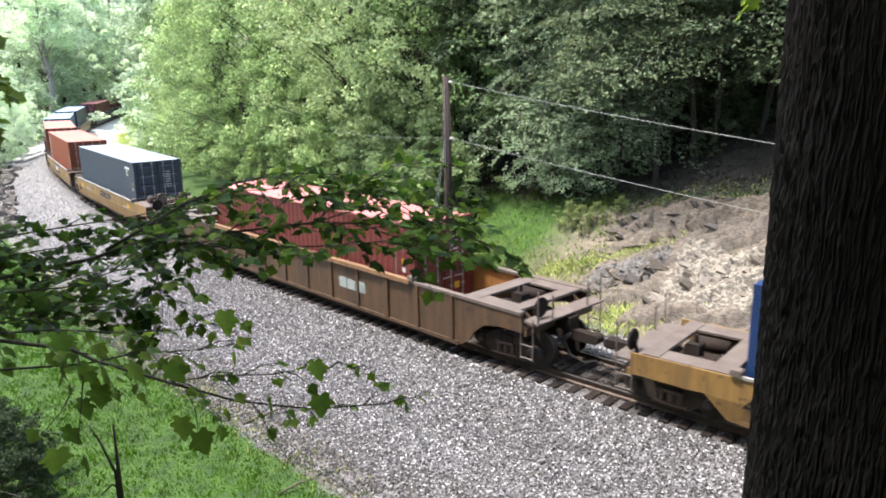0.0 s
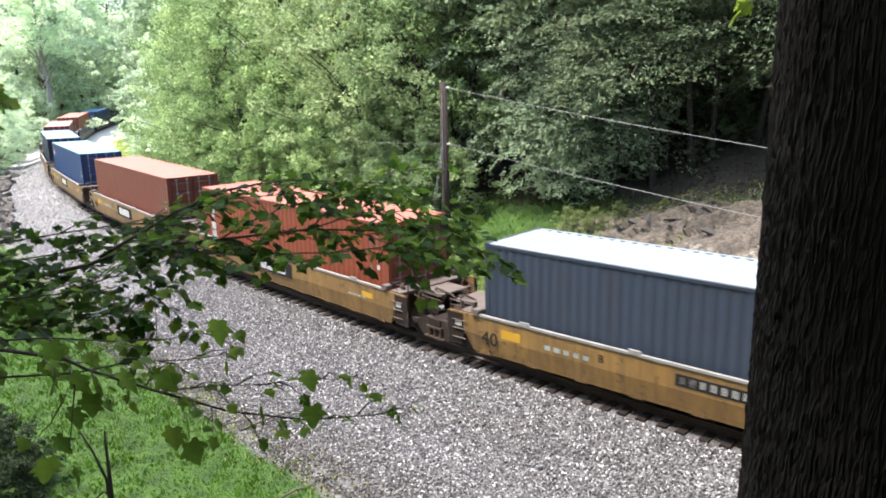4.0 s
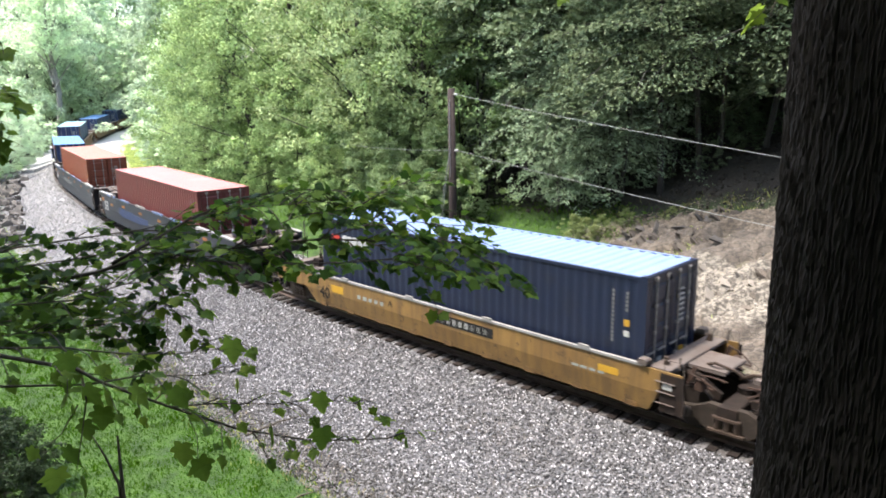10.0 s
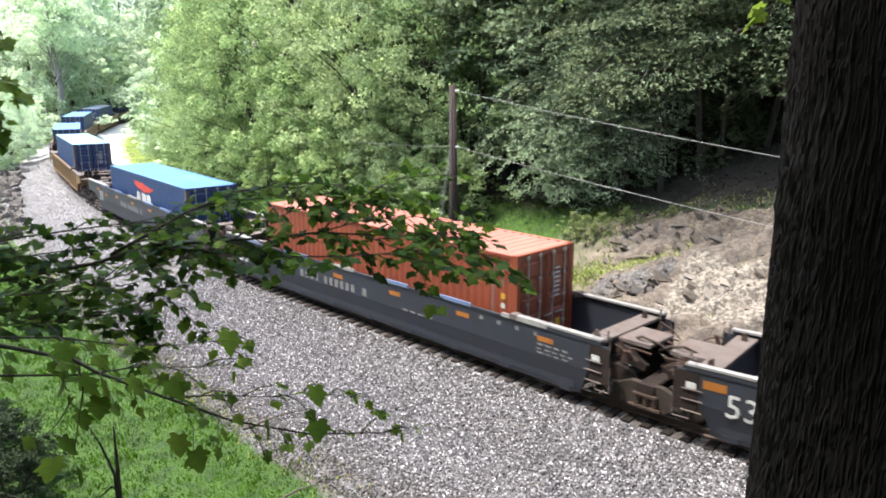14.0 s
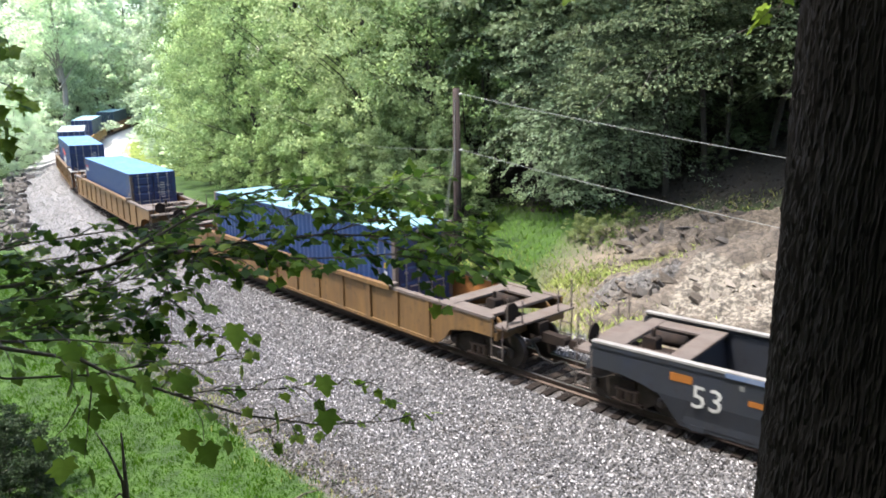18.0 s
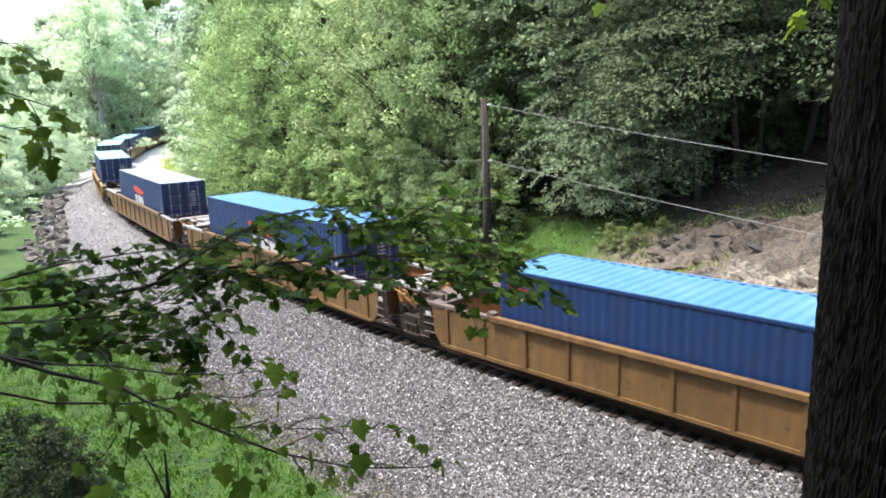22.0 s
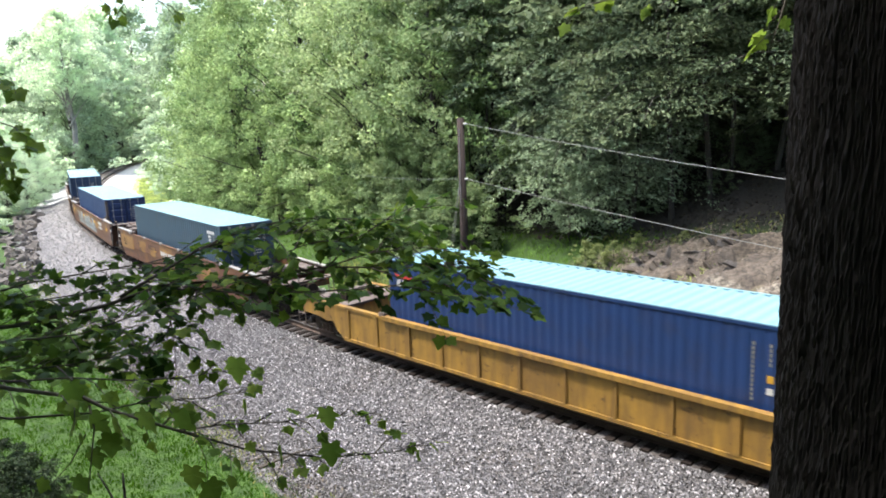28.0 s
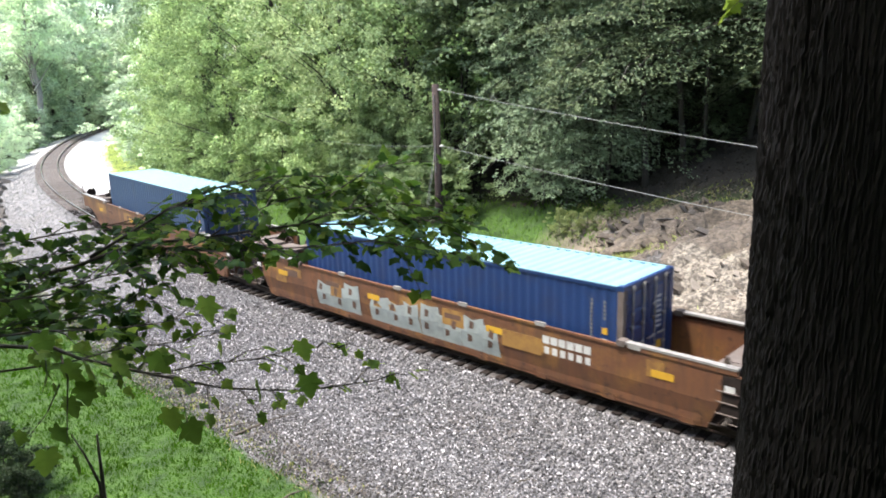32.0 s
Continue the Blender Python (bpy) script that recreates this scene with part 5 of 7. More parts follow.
def build_pole():
    x, y = 0.42, 30.0
    z = place_z(x, y)
    ob = thing("utility_pole", "old dark brown wooden utility pole with a guy wire", "utility pole", m=pose(x, y, z))
    part("shaft", Geo().tube([(0, 0, -0.4), (0.02, 0, 2.5), (0, 0, 7.42 - z)], [0.19, 0.165, 0.145], 12), M["pole_wood"], ob, smooth=True)
    part("conduit", Geo().tube([(-0.08, -0.15, 3.6), (-0.07, -0.14, 7.0 - z)], 0.014, 6), M["wire"], ob, "pale conduit")
    for h in (7.18, 4.98):
        part("insulator", Geo().tube([(0.1, -0.13, h - z), (0.2, -0.15, h - z), (0.25, -0.16, h - z)], [0.035, 0.055, 0.03], 8), M["white"], ob)
    for i, (fx, fy) in enumerate(((-0.95, -0.5), (-0.75, -0.55))):
        fz = place_z(x + fx, y + fy) - z
        part("guy_wire", Geo().tube([(-0.1, -0.1, 4.9 - z), (fx, fy, fz)], 0.011, 5), M["wire"], ob)
    for h, h2, far in ((7.18, 5.2, (11.6, 16.8)), (4.98, 3.38, (11.6, 16.8))):
        line = thing("overhead_wire", "thin grey overhead wire hung from the pole", "wire", "overhead wires")
        part("strand", Geo().tube(sagging((x + 0.22, y - 0.16, h), (far[0], far[1], h2), 0.12), 0.010, 5), M["wire"], line)
    line = thing("overhead_wire", "thin grey overhead wire running into the trees", "wire", "overhead wires")
    part("strand", Geo().tube(sagging((x - 0.15, y, 4.98), (-5.2, 38.0, 4.7), 0.1), 0.008, 5), M["wire"], line)
    return ob


pole = build_pole()


# ---- trees ----
def leaf_cloud(centres, radii, per, size, flatten, r, up=1.0):
    """Folded leaves scattered in clumps: corners and four-sided faces."""
    n = len(centres) * per
    c = np.repeat(centres, per, 0)
    rad = np.repeat(radii, per)[:, None]
    p = r.normal(size=(n, 3))
    p /= np.linalg.norm(p, axis=1)[:, None]
    p *= r.uniform(0.1, 1.0, (n, 1)) ** 0.45
    p[:, 2] *= flatten
    p[:, 2] -= 0.28 * (p[:, 0] ** 2 + p[:, 1] ** 2)
    p = c + p * rad
    nrm = r.normal(size=(n, 3)) * 0.6 + np.array([0, 0, up])
    return leaf_faces(p, nrm, r.normal(size=(n, 3)), size, r, (0.5, 0.8))


def leaf_faces(p, nrm, a, size, r, slim):
    """A folded four-sided leaf at each place, by its normal and the way that it points."""
    n = len(p)
    nrm = nrm / np.linalg.norm(nrm, axis=1)[:, None]
    a = a - nrm * (a * nrm).sum(1)[:, None]
    a /= np.linalg.norm(a, axis=1)[:, None] + 1e-9
    b = np.cross(nrm, a)
    L = size * r.uniform(0.55, 1.4, (n, 1))
    Wd = L * r.uniform(slim[0], slim[1], (n, 1))
    fold = nrm * L * 0.15
    v = np.stack([p - a * L * 0.5, p + b * Wd * 0.5 + fold, p + a * L * 0.5 - nrm * L * 0.1, p - b * Wd * 0.5 + fold], 1).reshape(-1, 3)
    return v, np.arange(n * 4).reshape(-1, 4)


def tree_trunk(r, height, trunk_r):
    g = Geo()
    lean = r.uniform(-0.09, 0.09, 2) * height
    top = np.array([lean[0], lean[1], height * 0.92])
    bend = r.uniform(-0.04, 0.04, 2) * height
    g.tube([(0, 0, -0.6), (0, 0, height * 0.02), (top[0] * 0.3 + bend[0], top[1] * 0.3 + bend[1], height * 0.3), tuple(top * 0.62), tuple(top)],
           [trunk_r * 1.35, trunk_r, trunk_r * 0.8, trunk_r * 0.5, trunk_r * 0.08], 9)
    return g, lean, top


def tree_meshes(seed, height, spread, low, clumps, per, leaf, trunk_r, flatten=0.42, size=1.0, up=1.0):
    """Trunk with limbs, and a crown of leaf clumps round the limbs' ends."""
    r = np.random.RandomState(seed)
    g, lean, top = tree_trunk(r, height, trunk_r)
    cs, rs = [], []
    for i in range(clumps):
        u = (i + r.uniform(0, 1)) / clumps
        z = height * (low + (1 - low) * u)
        prof = max(0.12, math.sin(math.pi * min(1, 0.16 + 0.84 * u) ** 0.85)) ** 0.7
        ang = i * 2.399 + r.uniform(-0.6, 0.6)
        lobe = 1 + 0.28 * math.sin(ang * 3 + u * 9 + seed)
        rad = spread * prof * lobe * r.uniform(0.35, 1.05)
        p = np.array([math.cos(ang) * rad, math.sin(ang) * rad, z]) + np.array([lean[0], lean[1], 0]) * u
        cs.append(p)
        rs.append(spread * r.uniform(0.13, 0.27) * size)
        if i % (3 if height < 20.5 else 14) == 0:
            base = top * max(0.1, (z / height - 0.16))
            g.tube([tuple(base), tuple(base * 0.45 + p * 0.55 + [0, 0, 0.25]), tuple(p)], [trunk_r * 0.30 * (1.1 - u), trunk_r * 0.16 * (1.1 - u), 0.012], 5, False)
    v, f = leaf_cloud(np.array(cs), np.array(rs), per, leaf, flatten, r, up)
    return g.mesh("trunk", True), from_arrays("crown", v, f)


def bough_tree_meshes(seed, height, spread, low, boughs, per, leaf, trunk_r, droop=0.5, stiff=0.5):
    """Trunk with arching boughs; each bears feathered side twigs whose leaves hang in a drooping fan."""
    r = np.random.RandomState(seed)
    g, lean, top = tree_trunk(r, height, trunk_r)
    ps, ns, ways = [], [], []
    for i in range(boughs):
        u = (i + r.uniform(0, 1)) / boughs
        z = height * (low + (0.97 - low) * u)
        L = spread * max(0.18, (1 - u ** 2.2)) ** 0.7 * r.uniform(0.6, 1.1)
        ang = i * 2.399 + r.uniform(-0.5, 0.5)
        out = np.array([math.cos(ang), math.sin(ang), 0.0])
        side = np.array([-out[1], out[0], 0.0])
        rise, fall = r.uniform(0.25, 0.6) * (0.6 + u), droop * r.uniform(0.7, 1.3)
        base = np.array([lean[0] * z / height, lean[1] * z / height, z - L * (rise - fall) * 0.55])
        at = lambda q: base + out[None] * (L * q)[:, None] + np.array([0, 0, 1.0])[None] * (L * (rise * q - fall * q ** 2.2))[:, None]
        q3 = np.array([0.0, 0.35, 0.7, 1.0])
        g.tube([tuple(k) for k in at(q3)], [trunk_r * 0.26 * (1.15 - u), trunk_r * 0.17 * (1.15 - u), 0.02, 0.008], 5, False)
        q = r.uniform(0.12, 1.0, per) ** 0.75
        twigs = 9
        sgn = r.choice((-1.0, 1.0), per)
        t0 = (np.floor(q * twigs) + 0.5 + r.normal(size=per) * 0.12) / twigs
        reach = 0.46 * L * np.sin(np.pi * np.clip(t0 * 0.8 + 0.16, 0, 1)) ** 0.8
        w = r.uniform(0.0, 1.0, per) ** 0.7 * reach
        pt = at(np.clip(t0, 0, 1)) + side[None] * (sgn * w)[:, None] + out[None] * (w * 0.55)[:, None]
        pt[:, 2] -= 0.30 * w ** 1.5 / max(L, 0.5) ** 0.3
        pt += r.normal(size=(per, 3)) * np.array([0.06, 0.06, 0.075])
        way = side[None] * (sgn * 0.8)[:, None] + out[None] * 0.75 + np.array([0, 0, -0.45]) + r.normal(size=(per, 3)) * 0.45
        ps.append(pt)
        ways.append(way)
        ns.append(np.array([0, 0, 1.0]) * stiff * 2 + out[None] * 0.25 + r.normal(size=(per, 3)) * 0.5)
    v, f = leaf_faces(np.concatenate(ps), np.concatenate(ns), np.concatenate(ways), leaf, r, (0.42, 0.62))
    return g.mesh("trunk", True), from_arrays("crown", v, f)


TREE_KINDS = {}
KIND_SPECS = {
    "broad_a": (11, 15, 4.6, 0.06, 250, 105, 0.175, 0.20, 0.62, 0.80, 0.55), "broad_b": (12, 17, 5.0, 0.10, 250, 105, 0.18, 0.24, 0.62, 0.80, 0.55), "broad_c": (13, 13, 4.2, 0.03, 230, 105, 0.165, 0.17, 0.62, 0.80, 0.55),
    "back": (22, 17, 5.2, 0.08, 120, 60, 0.32, 0.22, 0.6, 1.0, 0.6),
    "tall": (20, 21, 5.6, 0.50, 190, 80, 0.30, 0.42, 0.6, 0.9, 0.6), "far_a": (15, 17, 5.5, 0.02, 130, 60, 0.42, 0.25, 0.6, 0.95, 0.6), "far_b": (16, 20, 6.0, 0.03, 130, 60, 0.46, 0.28, 0.6, 0.95, 0.6),
    "shrub": (17, 2.4, 1.5, 0.02, 40, 70, 0.11, 0.03), "sapling": (18, 6, 1.9, 0.06, 90, 85, 0.13, 0.05, 0.6, 0.9, 0.6), "canopy": (25, 20, 7.0, 0.26, 150, 70, 0.42, 0.19)}
BOUGH_SPECS = {
    "layered": (14, 14, 4.8, 0.10, 90, 260, 0.15, 0.13, 0.55), "layered_b": (24, 16, 5.2, 0.16, 90, 260, 0.155, 0.14, 0.50), "high": (34, 15, 5.4, 0.22, 90, 260, 0.15, 0.12, 0.45),
    "spray": (31, 8, 3.4, 0.05, 46, 170, 0.175, 0.07, 0.65), "slim": (36, 14, 3.0, 0.42, 44, 120, 0.20, 0.10, 0.5)}


def tree_kind(key):
    if key not in TREE_KINDS:
        TREE_KINDS[key] = tree_meshes(*KIND_SPECS[key]) if key in KIND_SPECS else bough_tree_meshes(*BOUGH_SPECS[key])
    return TREE_KINDS[key]


def plant(key, x, y, scale, leaf, turn, label, category="tree", group="trees of the wood", bark="bark", sink=0.0):
    s, d = (q[0] for q in line_coords([x], [y]))
    if 40 < s < 230 and 0 <= d < 7.8:  # clear of the grass verge inside the bend
        p = on_line(s, 7.8 + 0.15 * d)
        x, y = p.x, p.y
    z = place_z(x, y) - sink
    ob = thing("tree" if category == "tree" else "shrub", label, category, group, m=pose(x, y, z, 0, 0, turn) @ Matrix.Scale(scale, 4))
    trunk, crown = tree_kind(key)
    part("trunk", trunk, M[bark], ob)
    part("crown", crown, LEAF[leaf], ob)
    return ob


def bearing(deg, dist):
    a = radians(deg)
    return math.sin(a) * dist, math.cos(a) * dist


def build_woods():
    r = random.Random(21)
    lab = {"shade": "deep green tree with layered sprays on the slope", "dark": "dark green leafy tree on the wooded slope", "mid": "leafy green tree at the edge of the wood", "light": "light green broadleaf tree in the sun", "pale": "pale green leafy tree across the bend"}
    # bearing, distance, kind, scale, leaves: edge of the wood from the bend to the near cut
    edge = [(-17.2, 70, "broad_a", 1.0, "light"), (-16.6, 64, "broad_b", 1.1, "light"), (-14.2, 58, "broad_a", 1.15, "light"), (-11.8, 53, "broad_b", 1.15, "light"),
            (-9.6, 50, "broad_c", 1.3, "light"), (-7.2, 46, "broad_a", 1.1, "light"), (-5.0, 42, "broad_b", 1.05, "mid"), (-2.6, 41, "broad_c", 1.2, "light"), (-0.8, 38, "broad_a", 1.05, "mid"), (1.4, 38.5, "broad_b", 1.0, "light"),
            (4.8, 41, "high", 1.1, "mid"), (8.6, 36, "layered", 0.95, "dark"), (10.2, 33.5, "layered", 0.9, "dark"), (12.6, 33.5, "layered_b", 1.0, "dark"), (15.0, 33, "high", 0.95, "dark"), (17.2, 31.5, "high", 1.05, "dark"),
            (13.2, 31.2, "layered", 0.72, "dark"), (16.4, 31.0, "layered_b", 0.66, "dark"), (20.0, 30, "high", 0.95, "dark"), (22.8, 29.5, "high", 1.05, "dark"), (26.0, 29, "high", 1.0, "dark"), (29.5, 30, "layered", 1.1, "dark"), (34, 30, "layered_b", 1.1, "dark"),
            (-17.6, 112, "back", 1.35, "light"), (-18.6, 150, "back", 1.5, "light"), (-17.2, 88, "broad_c", 1.2, "light"), (-13.0, 70, "back", 1.3, "mid"), (-8.4, 60, "back", 1.3, "mid"), (-3.6, 54, "back", 1.25, "mid"), (1.0, 50, "back", 1.2, "mid"), (5.6, 50, "back", 1.2, "dark"),
            (10.4, 46, "back", 1.2, "dark"), (15, 44, "back", 1.2, "dark"), (20, 42, "back", 1.2, "dark"), (25, 41, "back", 1.2, "dark"), (31, 42, "back", 1.2, "dark")]
    for b, dist, kind, sc, leaf in edge:
        # right-hand trees take leaves darkened to stand for the wood's shade
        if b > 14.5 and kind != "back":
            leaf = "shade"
        if b > 9:
            b, dist = b + r.uniform(-1.0, 1.0), dist + r.uniform(-0.5, 3.0)
        x, y = bearing(b, dist)
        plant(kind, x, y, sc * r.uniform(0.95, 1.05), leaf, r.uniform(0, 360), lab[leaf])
    # high crowns added to keep light off the floor of the slope
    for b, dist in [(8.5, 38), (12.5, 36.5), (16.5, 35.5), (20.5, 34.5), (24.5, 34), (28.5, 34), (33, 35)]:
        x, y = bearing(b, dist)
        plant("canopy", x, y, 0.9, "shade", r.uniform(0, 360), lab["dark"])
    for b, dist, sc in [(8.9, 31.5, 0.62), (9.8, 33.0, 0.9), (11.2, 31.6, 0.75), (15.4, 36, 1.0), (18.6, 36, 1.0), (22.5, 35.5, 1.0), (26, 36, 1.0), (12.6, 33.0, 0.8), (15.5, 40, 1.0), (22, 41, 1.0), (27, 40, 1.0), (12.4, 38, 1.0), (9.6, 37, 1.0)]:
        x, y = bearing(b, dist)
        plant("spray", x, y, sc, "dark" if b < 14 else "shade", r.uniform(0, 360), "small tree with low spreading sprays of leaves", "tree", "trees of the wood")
    for b, dist, sc in [(3.5, 35.5, 0.95), (4.2, 36.5, 1.0), (6.0, 35.2, 0.9), (6.7, 38.5, 1.0), (13.6, 31.5, 0.8), (17.4, 32.5, 0.85), (20.6, 31.5, 0.9)]:
        x, y = bearing(b, dist)
        plant("slim", x, y, sc, "dark", r.uniform(0, 360), "slender bare-stemmed young tree in the shade", "tree", "trees of the wood")
    # undergrowth along that edge
    for b, dist, sc, leaf in [(-19.9, 84, 0.8, "light"), (-19.0, 72, 0.8, "light"), (-17.8, 62, 0.9, "light"), (-15.6, 56, 1.0, "light"), (-13.2, 51, 0.9, "light"), (-10.8, 47, 1.0, "light"), (-8.4, 43, 1.0, "light"), (-6.2, 40, 0.9, "mid"),
                              (-4.0, 37.5, 1.0, "mid"), (-2.2, 36, 0.9, "mid"), (-0.6, 34.5, 0.8, "mid"), (1.0, 33.5, 0.6, "light")]:
        x, y = bearing(b, dist)
        plant("sapling", x, y, sc, leaf, r.uniform(0, 360), "young leafy sapling before the wood", "sapling", "saplings at the wood's edge")
    for i in range(24):
        b = -19.6 + i * 0.9 + r.uniform(-0.3, 0.3)
        dist = np.interp(b, [-20, -10, -3, 4], [72, 45, 34.5, 33]) + r.uniform(-1.5, 1.0)
        x, y = bearing(b, dist)
        plant("shrub", x, y, r.uniform(0.8, 1.5), "light" if b < -6 else "mid", r.uniform(0, 360), "leafy green shrub at the foot of the trees", "shrub", "shrubs at the wood's edge")
    for b, dist, sc in [(10.2, 29.0, 0.4), (11.2, 28.4, 0.42), (12.4, 28.6, 0.35), (14.2, 28.8, 0.3), (17.5, 28.2, 0.22)]:
        x, y = bearing(b, dist)
        plant("shrub", x, y, sc, "scrub", r.uniform(0, 360), "straggly pale green shrub above the rock cut", "shrub", "shrubs above the rock cut")
    for i in range(22):  # undergrowth on the slope, in the leaves darkened for shade
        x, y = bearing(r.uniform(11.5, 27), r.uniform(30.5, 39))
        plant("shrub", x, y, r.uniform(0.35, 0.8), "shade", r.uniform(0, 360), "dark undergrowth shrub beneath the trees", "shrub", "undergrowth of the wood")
    for b, dist, sc in [(-32.2, 17.6, 0.6), (-33.5, 16.8, 0.7), (-31.8, 16.0, 0.45), (-31.2, 17.0, 0.4), (-35, 18.5, 0.7), (-33.6, 19.5, 0.5), (-34.8, 15.5, 0.7)]:
        x, y = bearing(b, dist)
        plant("shrub", x, y, sc, "deep", r.uniform(0, 360), "dark shaded shrub in the grass", "shrub", "shrubs in the grass")
    for i in range(16):  # bright bushes inside the bend
        p = on_line(62 + i * 4.2 + r.uniform(-1, 1), r.uniform(8.0, 9.4))
        plant("shrub", p.x, p.y, r.uniform(1.0, 1.8), "pale" if i % 2 else "light", r.uniform(0, 360), "sunlit leafy shrub inside the bend", "shrub", "shrubs inside the bend")
    for i in range(26):  # brush below the far bank
        p = on_line(r.uniform(40, 84), -r.uniform(8.2, 15))
        plant("shrub", p.x, p.y, r.uniform(0.9, 1.9), "pale" if i % 3 else "scrub", r.uniform(0, 360), "pale green brush below the gravel bank", "shrub", "brush below the bank")
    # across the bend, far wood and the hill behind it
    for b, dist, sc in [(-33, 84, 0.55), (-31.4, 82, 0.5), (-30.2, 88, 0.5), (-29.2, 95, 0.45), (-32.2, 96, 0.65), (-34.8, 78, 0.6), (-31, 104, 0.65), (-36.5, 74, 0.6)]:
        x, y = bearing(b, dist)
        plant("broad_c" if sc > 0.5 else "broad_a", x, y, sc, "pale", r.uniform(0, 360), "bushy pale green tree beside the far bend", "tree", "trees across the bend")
    for i in range(46):
        b = -37 + (i % 23) * 0.95 + r.uniform(-0.4, 0.4)
        dist = (150 if i < 23 else 205) + r.uniform(-14, 18)
        x, y = bearing(b, dist)
        s, d = line_coords([x], [y])
        if abs(d[0]) < 6:
            continue
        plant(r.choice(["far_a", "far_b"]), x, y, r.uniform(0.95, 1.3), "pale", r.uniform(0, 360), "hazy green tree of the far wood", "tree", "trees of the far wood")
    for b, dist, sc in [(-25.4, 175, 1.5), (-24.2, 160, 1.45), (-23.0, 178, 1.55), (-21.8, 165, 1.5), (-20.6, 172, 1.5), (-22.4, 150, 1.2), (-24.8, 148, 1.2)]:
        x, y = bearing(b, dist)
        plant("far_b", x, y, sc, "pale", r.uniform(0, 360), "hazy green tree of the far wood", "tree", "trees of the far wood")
    # shrubs added to cover dark gaps under the far crowns
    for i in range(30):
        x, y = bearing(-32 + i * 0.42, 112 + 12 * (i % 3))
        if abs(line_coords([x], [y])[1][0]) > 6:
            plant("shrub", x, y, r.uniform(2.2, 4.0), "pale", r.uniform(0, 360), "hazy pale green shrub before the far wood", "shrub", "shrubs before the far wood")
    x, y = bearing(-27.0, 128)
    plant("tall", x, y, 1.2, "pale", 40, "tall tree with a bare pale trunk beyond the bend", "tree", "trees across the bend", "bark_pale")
    # trees behind and overhead, out of view, added to shade trunk and branches
    for x, y, sc in [(-5.5, -4.5, 0.9), (-9.5, 1.0, 0.85), (-1.0, -8, 0.95), (5.0, -4.5, 0.9), (-12, -7, 1.0), (9.5, -1.0, 0.85), (3, -13, 1.0)]:
        plant("canopy", x, y, sc, "mid", r.uniform(0, 360), "tall leafy tree of the near wood", "tree", "trees of the near wood")
    # denser unseen ring round the back, blocking light on the near leaves
    for i in range(12):
        x, y = bearing(78 + i * 19, 11 + 5 * (i % 3))
        plant("back", x, y, 0.9, "mid", r.uniform(0, 360), "leafy tree of the near wood with low limbs", "tree", "trees of the near wood")
    for i in range(16):  # and further round, so that no bare horizon is left
        b = 44 + i * 16.5
        x, y = bearing(b, 42 + 14 * (i % 2))
        plant("far_a", x, y, 1.1, "mid", r.uniform(0, 360), "leafy tree of the surrounding wood", "tree", "trees of the surrounding wood")


# leaves darkened in colour for the shade that near trees would cast
LEAF["deep"] = leaf_mat("leaves_deep_shade", (0.016, 0.028, 0.012), (0.022, 0.037, 0.015), (0.032, 0.050, 0.021), 0.3)
# the dark leaves again at about half tone, shade put into the colour
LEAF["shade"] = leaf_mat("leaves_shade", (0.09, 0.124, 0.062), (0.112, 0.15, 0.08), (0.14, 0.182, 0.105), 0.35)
LEAF["scrub"] = leaf_mat("leaves_scrub", (0.13, 0.17, 0.06), (0.17, 0.21, 0.08), (0.21, 0.25, 0.11), 0.35)
# far leaves: distance haze put into the colour as whitish green
LEAF["pale"] = leaf_mat("leaves_hazed", (0.345, 0.435, 0.288), (0.41, 0.505, 0.345), (0.485, 0.58, 0.415), 0.55)
build_woods()


# ---- rock cut ----
def rock_mesh(seed, flat_=0.5):
    """An angular broken block: a box with split corners and faces that do not lie square."""
    r = random.Random(seed)
    bm = bmesh.new()
    bmesh.ops.create_cube(bm, size=0.9)
    skew = [[r.uniform(-0.28, 0.28) for _ in range(3)] for _ in range(3)]
    for v in bm.verts:
        x, y, z = v.co
        v.co = Vector((x + skew[0][1] * y + skew[0][2] * z, y + skew[1][0] * x + skew[1][2] * z, z + skew[2][0] * x + skew[2][1] * y)) * r.uniform(0.78, 1.08)
    for _ in range(7):
        n = Vector((r.gauss(0, 1), r.gauss(0, 1), r.gauss(0, 1))).normalized()
        at = n * r.uniform(0.30, 0.46)
        geom = bmesh.ops.bisect_plane(bm, geom=bm.verts[:] + bm.edges[:] + bm.faces[:], plane_co=at, plane_no=n, clear_outer=True)
        edges = [e for e in geom["geom_cut"] if isinstance(e, bmesh.types.BMEdge)]
        if edges:
            bmesh.ops.contextual_create(bm, geom=edges)
    bmesh.ops.triangulate(bm, faces=bm.faces[:])
    bmesh.ops.subdivide_edges(bm, edges=[e for e in bm.edges if e.calc_length() > 0.3], cuts=1, use_grid_fill=True)
    bmesh.ops.triangulate(bm, faces=bm.faces[:])
    for v in bm.verts:
        v.co += Vector((r.uniform(-1, 1), r.uniform(-1, 1), r.uniform(-1, 1))) * 0.03
        v.co.z *= flat_ * 1.2
    bmesh.ops.recalc_face_normals(bm, faces=bm.faces[:])
    me = bpy.data.meshes.new("rock")
    bm.to_mesh(me)
    bm.free()
    return me


M["rock"] = surface("rock", (0.15, 0.124, 0.10), (0.08, 0.066, 0.055), 0.9, 0, 2.5, 18, 0.6, (0.256, 0.224, 0.184), 0.6, 1.4, (1, 1, 2.5), 0.3)
